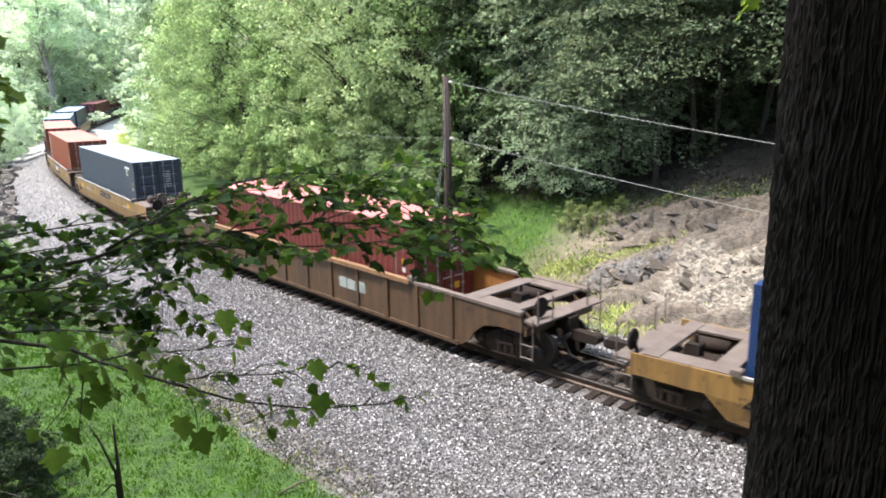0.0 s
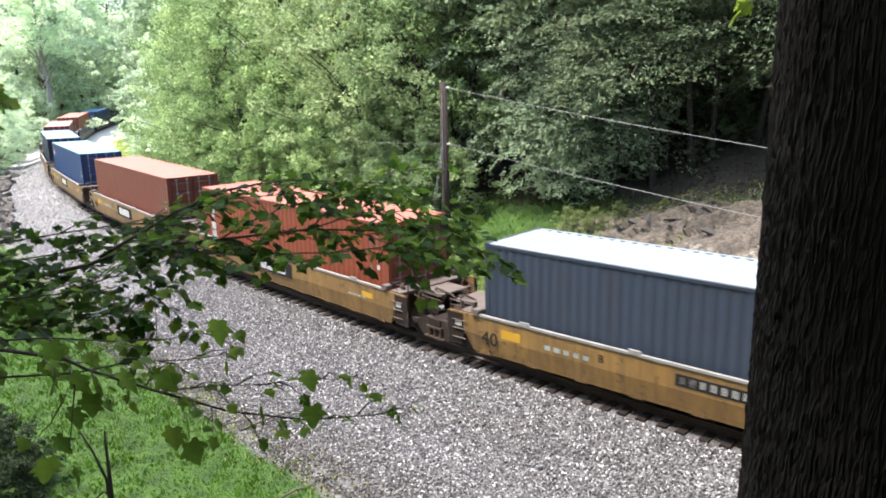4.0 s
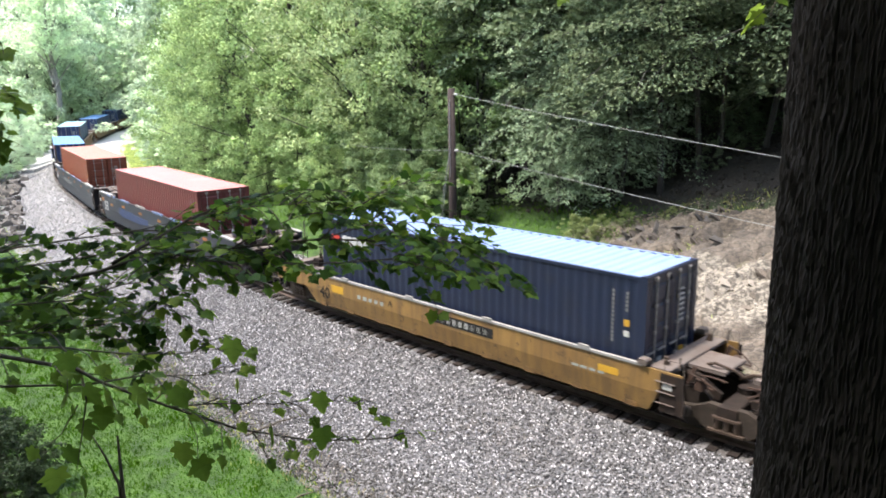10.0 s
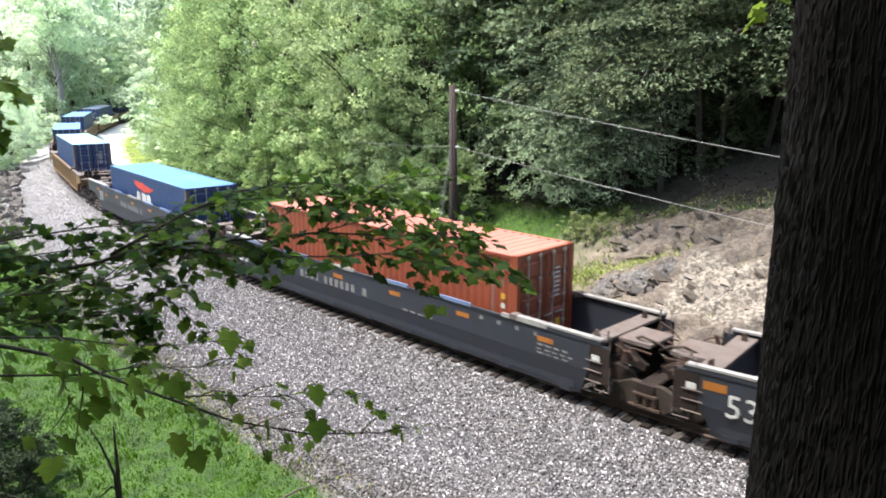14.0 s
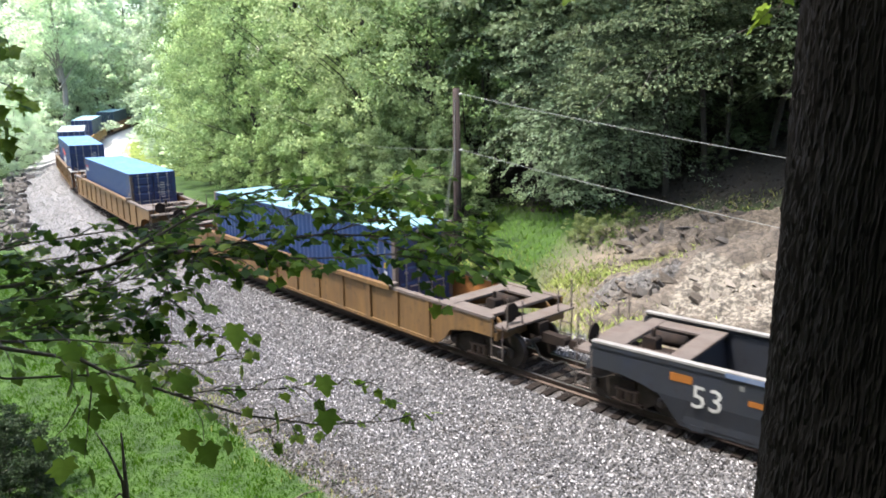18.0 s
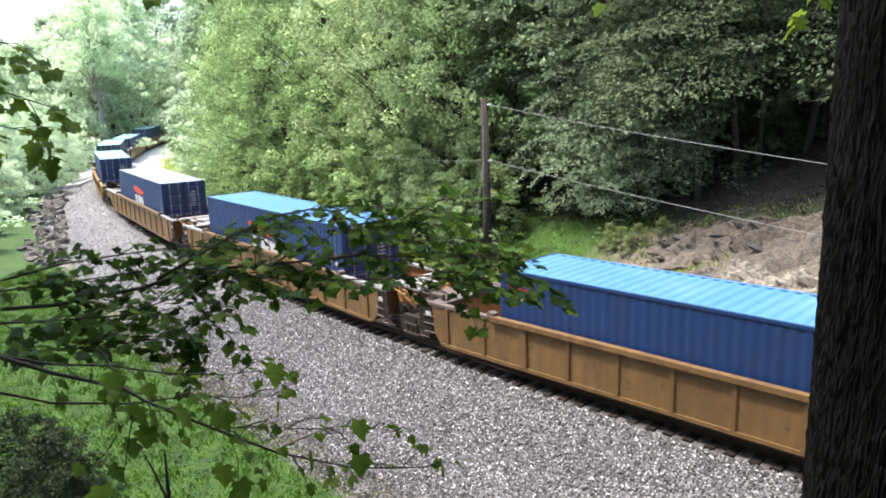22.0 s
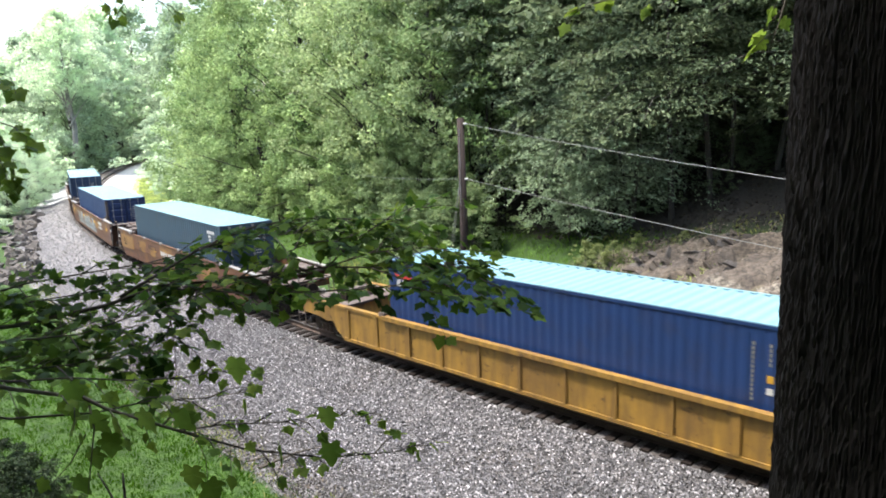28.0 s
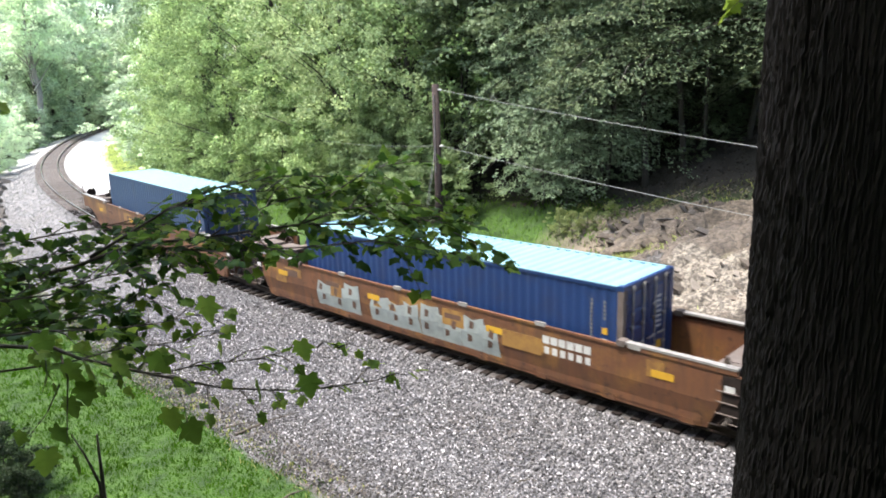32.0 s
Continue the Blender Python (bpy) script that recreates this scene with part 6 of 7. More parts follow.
M["ledge"] = surface("ledge_rock", (0.115, 0.092, 0.072), (0.05, 0.041, 0.034), 0.95, 0, 3.0, 20, 0.8, (0.17, 0.135, 0.10), 0.6, 1.6, (1, 1, 5), 0.25)
M["pale_rock"] = surface("pale_rock", (0.225, 0.195, 0.162), (0.125, 0.106, 0.088), 0.9, 0, 2.5, 18, 0.5, (0.24, 0.192, 0.152), 0.5, 1.4, (1, 1, 2), 0.2)
M["dark_rock"] = surface("dark_rock", (0.058, 0.050, 0.044), (0.118, 0.104, 0.092), 0.9, 0, 2.5, 18, 0.6, (0.056, 0.048, 0.044), 0.5, 1.4, (1, 1, 2), 0.3)


BED = -0.25  # the way in which the beds of the cut run


def pale_bed(s, d):
    """Share of the cream-coloured rock: the lower face beyond the dark outcrop."""
    return ramp(d + 0.35 * wave(s, d, 1.3, 46), [(5.0, 0.6), (5.6, 1), (7.6, 1), (8.3, 0)]) * ramp(s + 0.5 * wave(s, d, 1.7, 49), [(4.0, 1), (5.0, 0.0)])


def grass_strip(s, d):
    """Distance from the middle of the strip of grass that climbs between the ledges."""
    return np.abs(d - (6.75 + (7.2 - s) * 0.55)) + np.clip(4.5 - s, 0, 9) * 0.8


def build_rocks():
    r = random.Random(6)
    shapes = [rock_mesh(i, 0.5 + 0.1 * (i % 3)) for i in range(10)]
    for me in shapes:
        me.materials.append(M["rock"])
    def lay(name, label, group, s, d, size, shape, tilt, mat, lift):
        p = on_line(s, d)
        ob = tagged(new(name, r.choice(shapes)), label, "rock", group)
        ob.matrix_basis = Matrix.Translation((p.x, p.y, place_z(p.x, p.y) + size * lift)) @ tilt @ Matrix.Diagonal((size * shape[0], size * shape[1], size * shape[2], 1))
        ob.material_slots[0].link = "OBJECT"
        ob.material_slots[0].material = mat

    def bedding(wild):
        return Euler((0.5 + r.gauss(0, 0.25) * wild, 0.45 + r.gauss(0, 0.2) * wild, BED + r.gauss(0, 0.3) * wild)).to_matrix().to_4x4()

    for i in range(190):  # loose blocks
        s, d = r.uniform(-6, 6.8), r.uniform(4.2, 9.8)
        pale = pale_bed(s, d) > 0.4
        lay("rock", "pale sunlit angular rock on the cut slope" if pale else "grey weathered angular rock on the cut slope", "rocks of the cut", s, d, r.uniform(0.07, 0.24), (r.uniform(1.1, 1.9), 1, 1.1),
            bedding(2.0), M["pale_rock"] if pale else (M["dark_rock"] if r.random() < 0.4 else M["rock"]), 0.12)
    for i in range(80):  # slabs of the dark outcrop below the strip of grass
        u, v = r.uniform(0, 1), r.uniform(0, 1)
        s, d = 6.4 - 2.0 * u, 5.7 + 1.1 * u + (v - 0.5) * 1.2
        lay("rock_ledge", "dark grey jagged slab of the rock outcrop", "ledges of the cut", s, d, r.uniform(0.16, 0.42), (r.uniform(1.2, 2.4), 0.9, 0.7), bedding(2.0), M["dark_rock"] if r.random() < 0.65 else M["ledge"], 0.25)
    for i in range(52):  # brown ledges above it
        u, v = r.uniform(0, 1), r.uniform(-1, 1)
        s, d = 7.2 - 4.0 * u, 7.9 + 1.4 * u + v * 0.8
        lay("rock_ledge", "brown weathered rock ledge breaking out of the slope", "ledges of the cut", s, d, r.uniform(0.18, 0.42), (r.uniform(1.8, 3.0), 0.9, 0.5), bedding(1.6), M["ledge"] if r.random() < 0.75 else M["dark_rock"], 0.12)
    for i in range(64):  # cream slabs of the broken lower face
        s, d = r.uniform(-4, 4.4), r.uniform(5.0, 8.0)
        lay("rock_ledge", "cream-coloured broken slab of the lower rock face", "ledges of the cut", s, d, r.uniform(0.18, 0.5), (r.uniform(1.4, 2.4), 1.0, 0.5), bedding(1.0), M["pale_rock"] if r.random() < 0.75 else M["ledge"], 0.08)
    for i in range(210):  # dark riprap on the outer side of the far bend
        s = r.uniform(36, 72)
        p = on_line(s, -abs(r.gauss(0.8, 0.9)) - np.interp(s, [36, 46, 56, 72], [6.2, 4.7, 4.4, 3.6]))
        size = r.uniform(0.2, 0.62)
        ob = tagged(new("rock", r.choice(shapes)), "dark grey broken rock beside the gravel bank", "rock", "rocks of the bank")
        ob.matrix_basis = Matrix.Translation((p.x, p.y, place_z(p.x, p.y) + 0.05)) @ Euler((r.uniform(-0.4, 0.4), r.uniform(-0.4, 0.4), r.uniform(0, 6))).to_matrix().to_4x4() @ Matrix.Diagonal((size * 1.3, size, size * 1.6, 1))
        ob.material_slots[0].link = "OBJECT"
        ob.material_slots[0].material = M["dark_rock"]


build_rocks()


def build_rock_face():
    """The bare ledges of the cut: dipping beds that break off in steps, with cracked blocks."""
    r = np.random.RandomState(40)
    ss, dd = np.arange(-9, 9.6, 0.062), np.arange(3.6, 11.4, 0.062)
    S, D = np.meshgrid(ss, dd)
    s, d = S.ravel(), D.ravel()
    th = np.interp(s, LS, LT)
    x, y = np.interp(s, LS, LX) + d * np.cos(th), np.interp(s, LS, LY) - d * np.sin(th)
    z = ground_z(x, y, (s, d))
    n = 1500
    cs, cd = r.uniform(-9.5, 10, n), r.uniform(3.2, 11.8, n)
    tilt, lift = r.normal(size=(n, 2)) * 0.22, r.uniform(-0.05, 0.06, n)
    along, over = s * 0.85 - d * 0.53, s * 0.53 + d * 0.85  # along the beds, and up across them
    ca, co = cs * 0.85 - cd * 0.53, cs * 0.53 + cd * 0.85
    for lo in range(0, len(s), 4000):
        q = slice(lo, lo + 4000)
        k = np.argmin(((along[q, None] - ca) * 0.5) ** 2 + (over[q, None] - co) ** 2, axis=1)
        z[q] += lift[k] + tilt[k, 0] * (along[q] - ca[k]) * 0.5 + tilt[k, 1] * (over[q] - co[k])
    n = 9000  # the small broken blocks
    ca, co = r.uniform(along.min(), along.max(), n), r.uniform(over.min(), over.max(), n)
    tilt, lift = r.normal(size=(n, 2)) * 0.24, r.uniform(-0.035, 0.035, n)
    for lo in range(0, len(s), 1500):
        q = slice(lo, lo + 1500)
        k = np.argmin(((along[q, None] - ca) * 0.6) ** 2 + (over[q, None] - co) ** 2, axis=1)
        z[q] += (lift[k] + tilt[k, 0] * (along[q] - ca[k]) * 0.5 + tilt[k, 1] * (over[q] - co[k])) * np.clip(1 - (d[q] - 8.6) / 1.2, 0.35, 1)
    w = over + 0.30 * wave(along, over, 0.7, 41) + 0.10 * wave(along, over, 3.0, 42)
    rough = np.clip(0.75 + 0.8 * wave(along, over, 0.9, 43), 0.15, 1.4)
    for p, amp in ((1.15, 0.46), (0.47, 0.30), (0.21, 0.16)):
        t = (w / p + 0.2 * wave(along, over, 1.7, int(p * 100))) % 1.0
        z += amp * p * rough * (np.clip(t / 0.3, 0, 1) - t)
    z += r.normal(size=len(s)) * 0.008 + 0.05 * np.abs(wave(s, d * 1.6, 7.5, 48))
    bare = np.clip((d - 3.9) / 0.7, 0, 1) * np.clip((10.7 - d) / 1.2, 0, 1) * ramp(s + 0.8 * wave(s, d, 0.7, 44), [(6.4, 1), (8.2, 0.0)]) * np.clip((s + 9) / 2, 0, 1)
    green = np.clip(1.5 - grass_strip(s, d) / 0.32, 0, 1)
    z += -0.60 + 0.56 * bare - 0.16 * green
    nx = len(ss)
    q = np.pad(z.reshape(len(dd), nx), 1, mode="edge")  # worn edges
    z = (q[1:-1, 1:-1] * 2 + q[:-2, 1:-1] + q[2:, 1:-1] + q[1:-1, :-2] + q[1:-1, 2:]).ravel() / 6
    i = (np.arange(len(dd) - 1)[:, None] * nx + np.arange(nx - 1)[None]).ravel()
    me = from_arrays("rock_face", np.stack([x, y, z], 1), np.stack([i, i + nx, i + nx + 1, i + 1], 1))
    pale = pale_bed(s, d)
    soil = np.clip(ramp(d + 0.4 * wave(s, d, 1.2, 50), [(8.2, 0), (9.4, 1)]) + green, 0, 1)
    dark = np.clip(1.4 - np.abs(d - (6.25 + (5.6 - s) * 0.6)) / 0.55, 0, 1) * ramp(s, [(4.1, 0), (4.6, 1), (6.6, 1), (7.0, 0)])
    at = me.color_attributes.new("beds", "FLOAT_COLOR", "POINT")
    at.data.foreach_set("color", np.stack([pale, soil, dark, np.ones_like(s)], 1).astype(np.float32).ravel())
    m = surface("cut_rock", (0.135, 0.109, 0.086), (0.055, 0.045, 0.037), 0.95, 0, 5.5, 26, 1.0, (0.175, 0.14, 0.105), 0.6, 2.0, (1, 1, 1))
    nt = m.node_tree
    N, Lk = nt.nodes, nt.links
    bs = N["Principled BSDF"]
    col = bs.inputs["Base Color"].links[0].from_socket
    an = N.new("ShaderNodeAttribute")
    an.attribute_name = "beds"
    sep = N.new("ShaderNodeSeparateColor")
    Lk.new(an.outputs["Color"], sep.inputs[0])
    tc = N.new("ShaderNodeTexCoord")

    def tone(col, share, scale, lo, hi, a, b):
        """Lay a two-toned rock over col where share, broken up by noise, is high."""
        no = N.new("ShaderNodeTexNoise")
        no.inputs["Scale"].default_value, no.inputs["Detail"].default_value, no.inputs["Roughness"].default_value = scale, 8, 0.65
        Lk.new(tc.outputs["Object"], no.inputs["Vector"])
        ad = N.new("ShaderNodeMath")
        ad.operation = "MULTIPLY_ADD"
        Lk.new(no.outputs[0], ad.inputs[0])
        ad.inputs[1].default_value = 0.9
        Lk.new(share, ad.inputs[2])
        rg = N.new("ShaderNodeMapRange")
        rg.inputs[1].default_value, rg.inputs[2].default_value = lo, hi
        Lk.new(ad.outputs[0], rg.inputs[0])
        fi = N.new("ShaderNodeTexNoise")
        fi.inputs["Scale"].default_value, fi.inputs["Detail"].default_value = scale * 3, 6
        Lk.new(tc.outputs["Object"], fi.inputs["Vector"])
        fr = N.new("ShaderNodeMapRange")
        fr.inputs[1].default_value, fr.inputs[2].default_value = 0.42, 0.60
        Lk.new(fi.outputs[0], fr.inputs[0])
        own = N.new("ShaderNodeMix")
        own.data_type = "RGBA"
        Lk.new(fr.outputs[0], own.inputs[0])
        own.inputs[6].default_value, own.inputs[7].default_value = (*a, 1), (*b, 1)
        mx = N.new("ShaderNodeMix")
        mx.data_type = "RGBA"
        Lk.new(rg.outputs[0], mx.inputs[0])
        Lk.new(col, mx.inputs[6])
        Lk.new(own.outputs[2], mx.inputs[7])
        return mx.outputs[2]

    col = tone(col, sep.outputs[1], 2.2, 0.85, 1.1, (0.075, 0.058, 0.043), (0.14, 0.112, 0.083))
    col = tone(col, sep.outputs[2], 3.0, 0.85, 1.05, (0.050, 0.046, 0.044), (0.13, 0.122, 0.115))
    col = tone(col, sep.outputs[0], 2.6, 1.22, 1.38, (0.215, 0.187, 0.152), (0.078, 0.066, 0.054))
    Lk.new(col, bs.inputs["Base Color"])
    crack = N.new("ShaderNodeTexVoronoi")
    crack.feature = "DISTANCE_TO_EDGE"
    crack.inputs["Scale"].default_value = 2.6
    bent = N.new("ShaderNodeMapping")
    bent.inputs["Rotation"].default_value = (0.5, 0.45, BED)
    bent.inputs["Scale"].default_value = (0.7, 1.2, 2.6)
    Lk.new(tc.outputs["Object"], bent.inputs[0])
    wob = N.new("ShaderNodeTexNoise")
    wob.inputs["Scale"].default_value, wob.inputs["Detail"].default_value = 3.0, 5
    Lk.new(tc.outputs["Object"], wob.inputs["Vector"])
    add = N.new("ShaderNodeVectorMath")
    add.operation = "MULTIPLY_ADD"
    Lk.new(wob.outputs["Color"], add.inputs[0])
    add.inputs[1].default_value = (0.5, 0.5, 0.5)
    Lk.new(bent.outputs[0], add.inputs[2])
    Lk.new(add.outputs[0], crack.inputs["Vector"])
    line = N.new("ShaderNodeMapRange")
    line.inputs[1].default_value, line.inputs[2].default_value, line.inputs[3].default_value, line.inputs[4].default_value = 0.0, 0.07, 0.75, 0.0
    Lk.new(crack.outputs["Distance"], line.inputs[0])
    # dark lines along the cell edges, drawn into the colour as cracks
    dirt = N.new("ShaderNodeMix")
    dirt.data_type = "RGBA"
    Lk.new(line.outputs[0], dirt.inputs[0])
    Lk.new(col, dirt.inputs[6])
    dirt.inputs[7].default_value = (0.03, 0.025, 0.021, 1)
    Lk.new(dirt.outputs[2], bs.inputs["Base Color"])
    me.materials.append(m)
    return tagged(new("rock_face", me), "weathered broken rock ledges of the railway cut, cream and grey-brown", "rock face", "", "structure")


build_rock_face()


# ---- loose stone and grass ----
def stone_mat(name="ballast_stone", tones=None):
    m, nt, bs = node_mat(name)
    N, Lk = nt.nodes, nt.links
    geo = N.new("ShaderNodeNewGeometry")
    cr = N.new("ShaderNodeValToRGB")
    els = cr.color_ramp.elements
    els[0].color, els[1].color = (0.026, 0.023, 0.024, 1), (0.60, 0.57, 0.58, 1)
    for at, c in ((0.25, 0.075), (0.55, 0.135), (0.82, 0.24)):
        e = els.new(at)
        c *= 0.96
        e.color = (c, c * 0.95, c * 0.975, 1)
    for e, c in zip(els, tones or ()):
        e.color = (*c, 1)
    Lk.new(geo.outputs["Random Per Island"], cr.inputs[0])
    tc = N.new("ShaderNodeTexCoord")
    n = N.new("ShaderNodeTexNoise")
    n.inputs["Scale"].default_value = 60
    Lk.new(tc.outputs["Object"], n.inputs["Vector"])
    mx = N.new("ShaderNodeMix")
    mx.data_type, mx.blend_type = "RGBA", "MULTIPLY"
    mx.inputs[0].default_value = 0.5
    Lk.new(cr.outputs[0], mx.inputs[6])
    Lk.new(n.outputs[0], mx.inputs[7])
    Lk.new(mx.outputs[2], bs.inputs["Base Color"])
    bs.inputs["Roughness"].default_value = 0.8
    return m


def scatter_stones(name, label, s0, s1, d0, d1, count, lo, hi, seed, mat):
    r = np.random.RandomState(seed)
    s, d = r.uniform(s0, s1, count), r.uniform(d0, d1, count)
    th = np.interp(s, LS, LT)
    x = np.interp(s, LS, LX) + d * np.cos(th)
    y = np.interp(s, LS, LY) - d * np.sin(th)
    z = ground_z(x, y, (s, d)) + 0.05 * np.exp(-((-d - 3.3) / 0.6) ** 2)
    base = np.array([[1, 0, 0], [0, 1, 0], [-1, 0, 0], [0, -1, 0], [0, 0, 1], [0, 0, -1.0]])
    tri = np.array([[0, 1, 4], [1, 2, 4], [2, 3, 4], [3, 0, 4], [1, 0, 5], [2, 1, 5], [3, 2, 5], [0, 3, 5]])
    v = base[None] * r.uniform(0.55, 1.25, (count, 6, 1))
    v += r.normal(size=(count, 6, 3)) * 0.22
    q = r.normal(size=(count, 4))
    q /= np.linalg.norm(q, axis=1)[:, None]
    w, a, b, c = q.T
    R = np.stack([np.stack([1 - 2 * (b * b + c * c), 2 * (a * b - c * w), 2 * (a * c + b * w)], 1), np.stack([2 * (a * b + c * w), 1 - 2 * (a * a + c * c), 2 * (b * c - a * w)], 1),
                  np.stack([2 * (a * c - b * w), 2 * (b * c + a * w), 1 - 2 * (a * a + b * b)], 1)], 1)
    v = np.einsum("nij,nkj->nki", R, v) * (r.uniform(lo, hi, count) / 2)[:, None, None]
    v += np.stack([x, y, z + 0.018], 1)[:, None]
    c3 = v[:, tri]
    lie = np.cross(c3[:, :, 1] - c3[:, :, 0], c3[:, :, 2] - c3[:, :, 0])
    seen = lie[..., 2] > -0.25 * np.linalg.norm(lie, axis=2)  # no undersides
    f = (tri[None] + 6 * np.arange(count)[:, None, None])[seen]
    me = from_arrays(name, v.reshape(-1, 3), f)
    me.materials.append(mat)
    return tagged(new(name, me), label, "gravel", "", "stuff")


stone = stone_mat()
# far ballast: whitened tones that stand for glare on the stone
far_stone = stone_mat("glare_ballast_stone", [(0.11, 0.103, 0.103), (0.16, 0.152, 0.15), (0.21, 0.20, 0.198), (0.27, 0.26, 0.258), (0.36, 0.35, 0.35)])
scatter_stones("ballast_stones", "loose grey and whitish crushed ballast stone beside the rails", -7, 22, -6.3, -1.32, 84000, 0.034, 0.082, 1, stone)
dirty_stone = stone_mat("dirty_ballast_stone", [(0.016, 0.013, 0.012), (0.040, 0.034, 0.031), (0.068, 0.060, 0.055), (0.112, 0.103, 0.098), (0.36, 0.34, 0.34)])
scatter_stones("edge_ballast_stones", "dirty brownish crushed stone towards the grass", -7, 22, -7.3, -5.3, 26000, 0.032, 0.08, 10, dirty_stone)
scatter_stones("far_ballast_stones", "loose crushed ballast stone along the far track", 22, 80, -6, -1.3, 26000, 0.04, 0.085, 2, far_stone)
# stones between the ties, darkened for oil and for shade under the train
shaded_oily_stone = stone_mat("shaded_oily_ballast", [(0.014, 0.011, 0.010), (0.028, 0.023, 0.020), (0.045, 0.038, 0.033), (0.07, 0.06, 0.053), (0.15, 0.135, 0.125)])
scatter_stones("crib_stones", "dark oily crushed stone between the ties", -7, 40, -1.08, 1.2, 12000, 0.03, 0.065, 3, shaded_oily_stone)
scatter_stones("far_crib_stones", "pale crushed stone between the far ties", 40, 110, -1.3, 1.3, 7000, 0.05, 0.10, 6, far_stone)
scatter_stones("back_stones", "crushed stone behind the track", -12, 34, 1.3, 4.0, 12000, 0.05, 0.11, 4, stone)
rubble = stone_mat("cut_rubble", [(0.055, 0.045, 0.036), (0.09, 0.071, 0.054), (0.15, 0.115, 0.082), (0.22, 0.175, 0.13), (0.34, 0.29, 0.235)])
pale_rubble = stone_mat("pale_rubble", [(0.06, 0.048, 0.038), (0.115, 0.096, 0.077), (0.17, 0.145, 0.118), (0.23, 0.20, 0.168), (0.36, 0.325, 0.285)])
scatter_stones("slope_rubble", "pale broken rubble on the cut slope", -6, 4.6, 3.8, 7.6, 4500, 0.03, 0.15, 5, pale_rubble)
scatter_stones("upper_rubble", "brown and grey broken rubble high on the cut slope", -6, 8, 6.0, 10.6, 8000, 0.02, 0.09, 7, rubble)
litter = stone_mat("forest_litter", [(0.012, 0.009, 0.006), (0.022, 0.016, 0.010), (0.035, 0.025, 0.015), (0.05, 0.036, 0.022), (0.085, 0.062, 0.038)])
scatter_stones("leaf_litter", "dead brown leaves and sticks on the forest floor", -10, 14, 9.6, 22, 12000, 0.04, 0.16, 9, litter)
scatter_stones("verge_rubble", "brownish stones and dirt along the grass edge", -6, 26, -7.5, -6.2, 2000, 0.03, 0.08, 8, rubble)


def grass_patch(name, label, inside, x0, x1, y0, y1, count, height, seed, mat):
    r = np.random.RandomState(seed)
    x, y = r.uniform(x0, x1, count), r.uniform(y0, y1, count)
    line = line_coords(x, y)
    keep = inside(*line, r)
    x, y = x[keep], y[keep]
    z = ground_z(x, y, (line[0][keep], line[1][keep]))
    n = len(x)
    a = r.uniform(0, math.tau, n)
    tuft = 0.55 + 0.3 * wave(x, y, 2.2, seed + 1) + (0.45 if height < 0.15 else 0.0) * wave(x, y, 7.0, seed + 2)
    h = height * r.uniform(0.4, 1.15, n) * np.clip(tuft + 0.35, 0.35, 1.3)
    w = h * r.uniform(0.05, 0.11, n) + 0.005
    lx, ly = r.normal(size=n) * h * 0.45, r.normal(size=n) * h * 0.45
    c, s = np.cos(a) * w, np.sin(a) * w
    v = np.stack([np.stack([x - c, y - s, z - 0.02], 1), np.stack([x + c, y + s, z - 0.02], 1), np.stack([x + c * 0.7 + lx * 0.4, y + s * 0.7 + ly * 0.4, z + h * 0.6], 1), np.stack([x + lx, y + ly, z + h * 0.95], 1)], 1)
    nrm = np.cross(v[:, 1] - v[:, 0], v[:, 3] - v[:, 0])
    turn = nrm @ np.array([0.2, -0.8, 0.6]) < 0
    v[turn] = v[turn][:, ::-1]
    me = from_arrays(name, v.reshape(-1, 3), np.arange(n * 4).reshape(-1, 4))
    nrm[turn] *= -1
    soft = 0.5 * nrm / np.linalg.norm(nrm, axis=1)[:, None] + np.array([0, 0, 0.7])
    me.normals_split_custom_set_from_vertices(np.repeat(soft / np.linalg.norm(soft, axis=1)[:, None], 4, 0).tolist())
    me.materials.append(mat)
    return tagged(new(name, me), label, "grass", "", "stuff")


def near_edge(s):
    return ramp(s, [(-5, 7.8), (12, 6.6), (36, 6.0), (70, 4.2), (120, 4)])


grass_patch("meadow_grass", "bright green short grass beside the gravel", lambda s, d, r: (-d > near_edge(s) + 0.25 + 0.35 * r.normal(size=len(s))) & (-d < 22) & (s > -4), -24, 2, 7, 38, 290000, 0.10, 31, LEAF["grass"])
grass_patch("verge_grass", "yellowish rough grass along the gravel's edge", lambda s, d, r: (np.abs(-d - near_edge(s) - 0.15) < 0.45 * np.abs(r.normal(size=len(s)))) & (s > -4), -30, 3, 8, 46, 80000, 0.14, 32, LEAF["dry_grass"])
grass_patch("slope_grass", "green grass on the slope behind the track", lambda s, d, r: (d > 6.0 + 0.5 * r.normal(size=len(s))) & (d < 11) & (s > 7 + 0.9 * r.normal(size=len(s))) & (s < 40), -20, 14, 20, 52, 80000, 0.18, 33, LEAF["slope_grass"])
grass_patch("slope_dry_grass", "straw-coloured grass and weeds at the foot of the cut", lambda s, d, r: (d > 3.6) & (d < 6.4 + 0.5 * r.normal(size=len(s))) & (s > 6.3 + 0.5 * r.normal(size=len(s))) & (s < 24), -6, 12, 19, 44, 70000, 0.2, 34, LEAF["dry_grass"])
grass_patch("ledge_grass", "yellow-green grass in a strip between the rock ledges", lambda s, d, r: (grass_strip(s, d) < 0.34 * np.abs(r.normal(size=len(s)))) & (s < 9), 3, 11, 22, 30, 60000, 0.17, 36, LEAF["ledge_grass"])
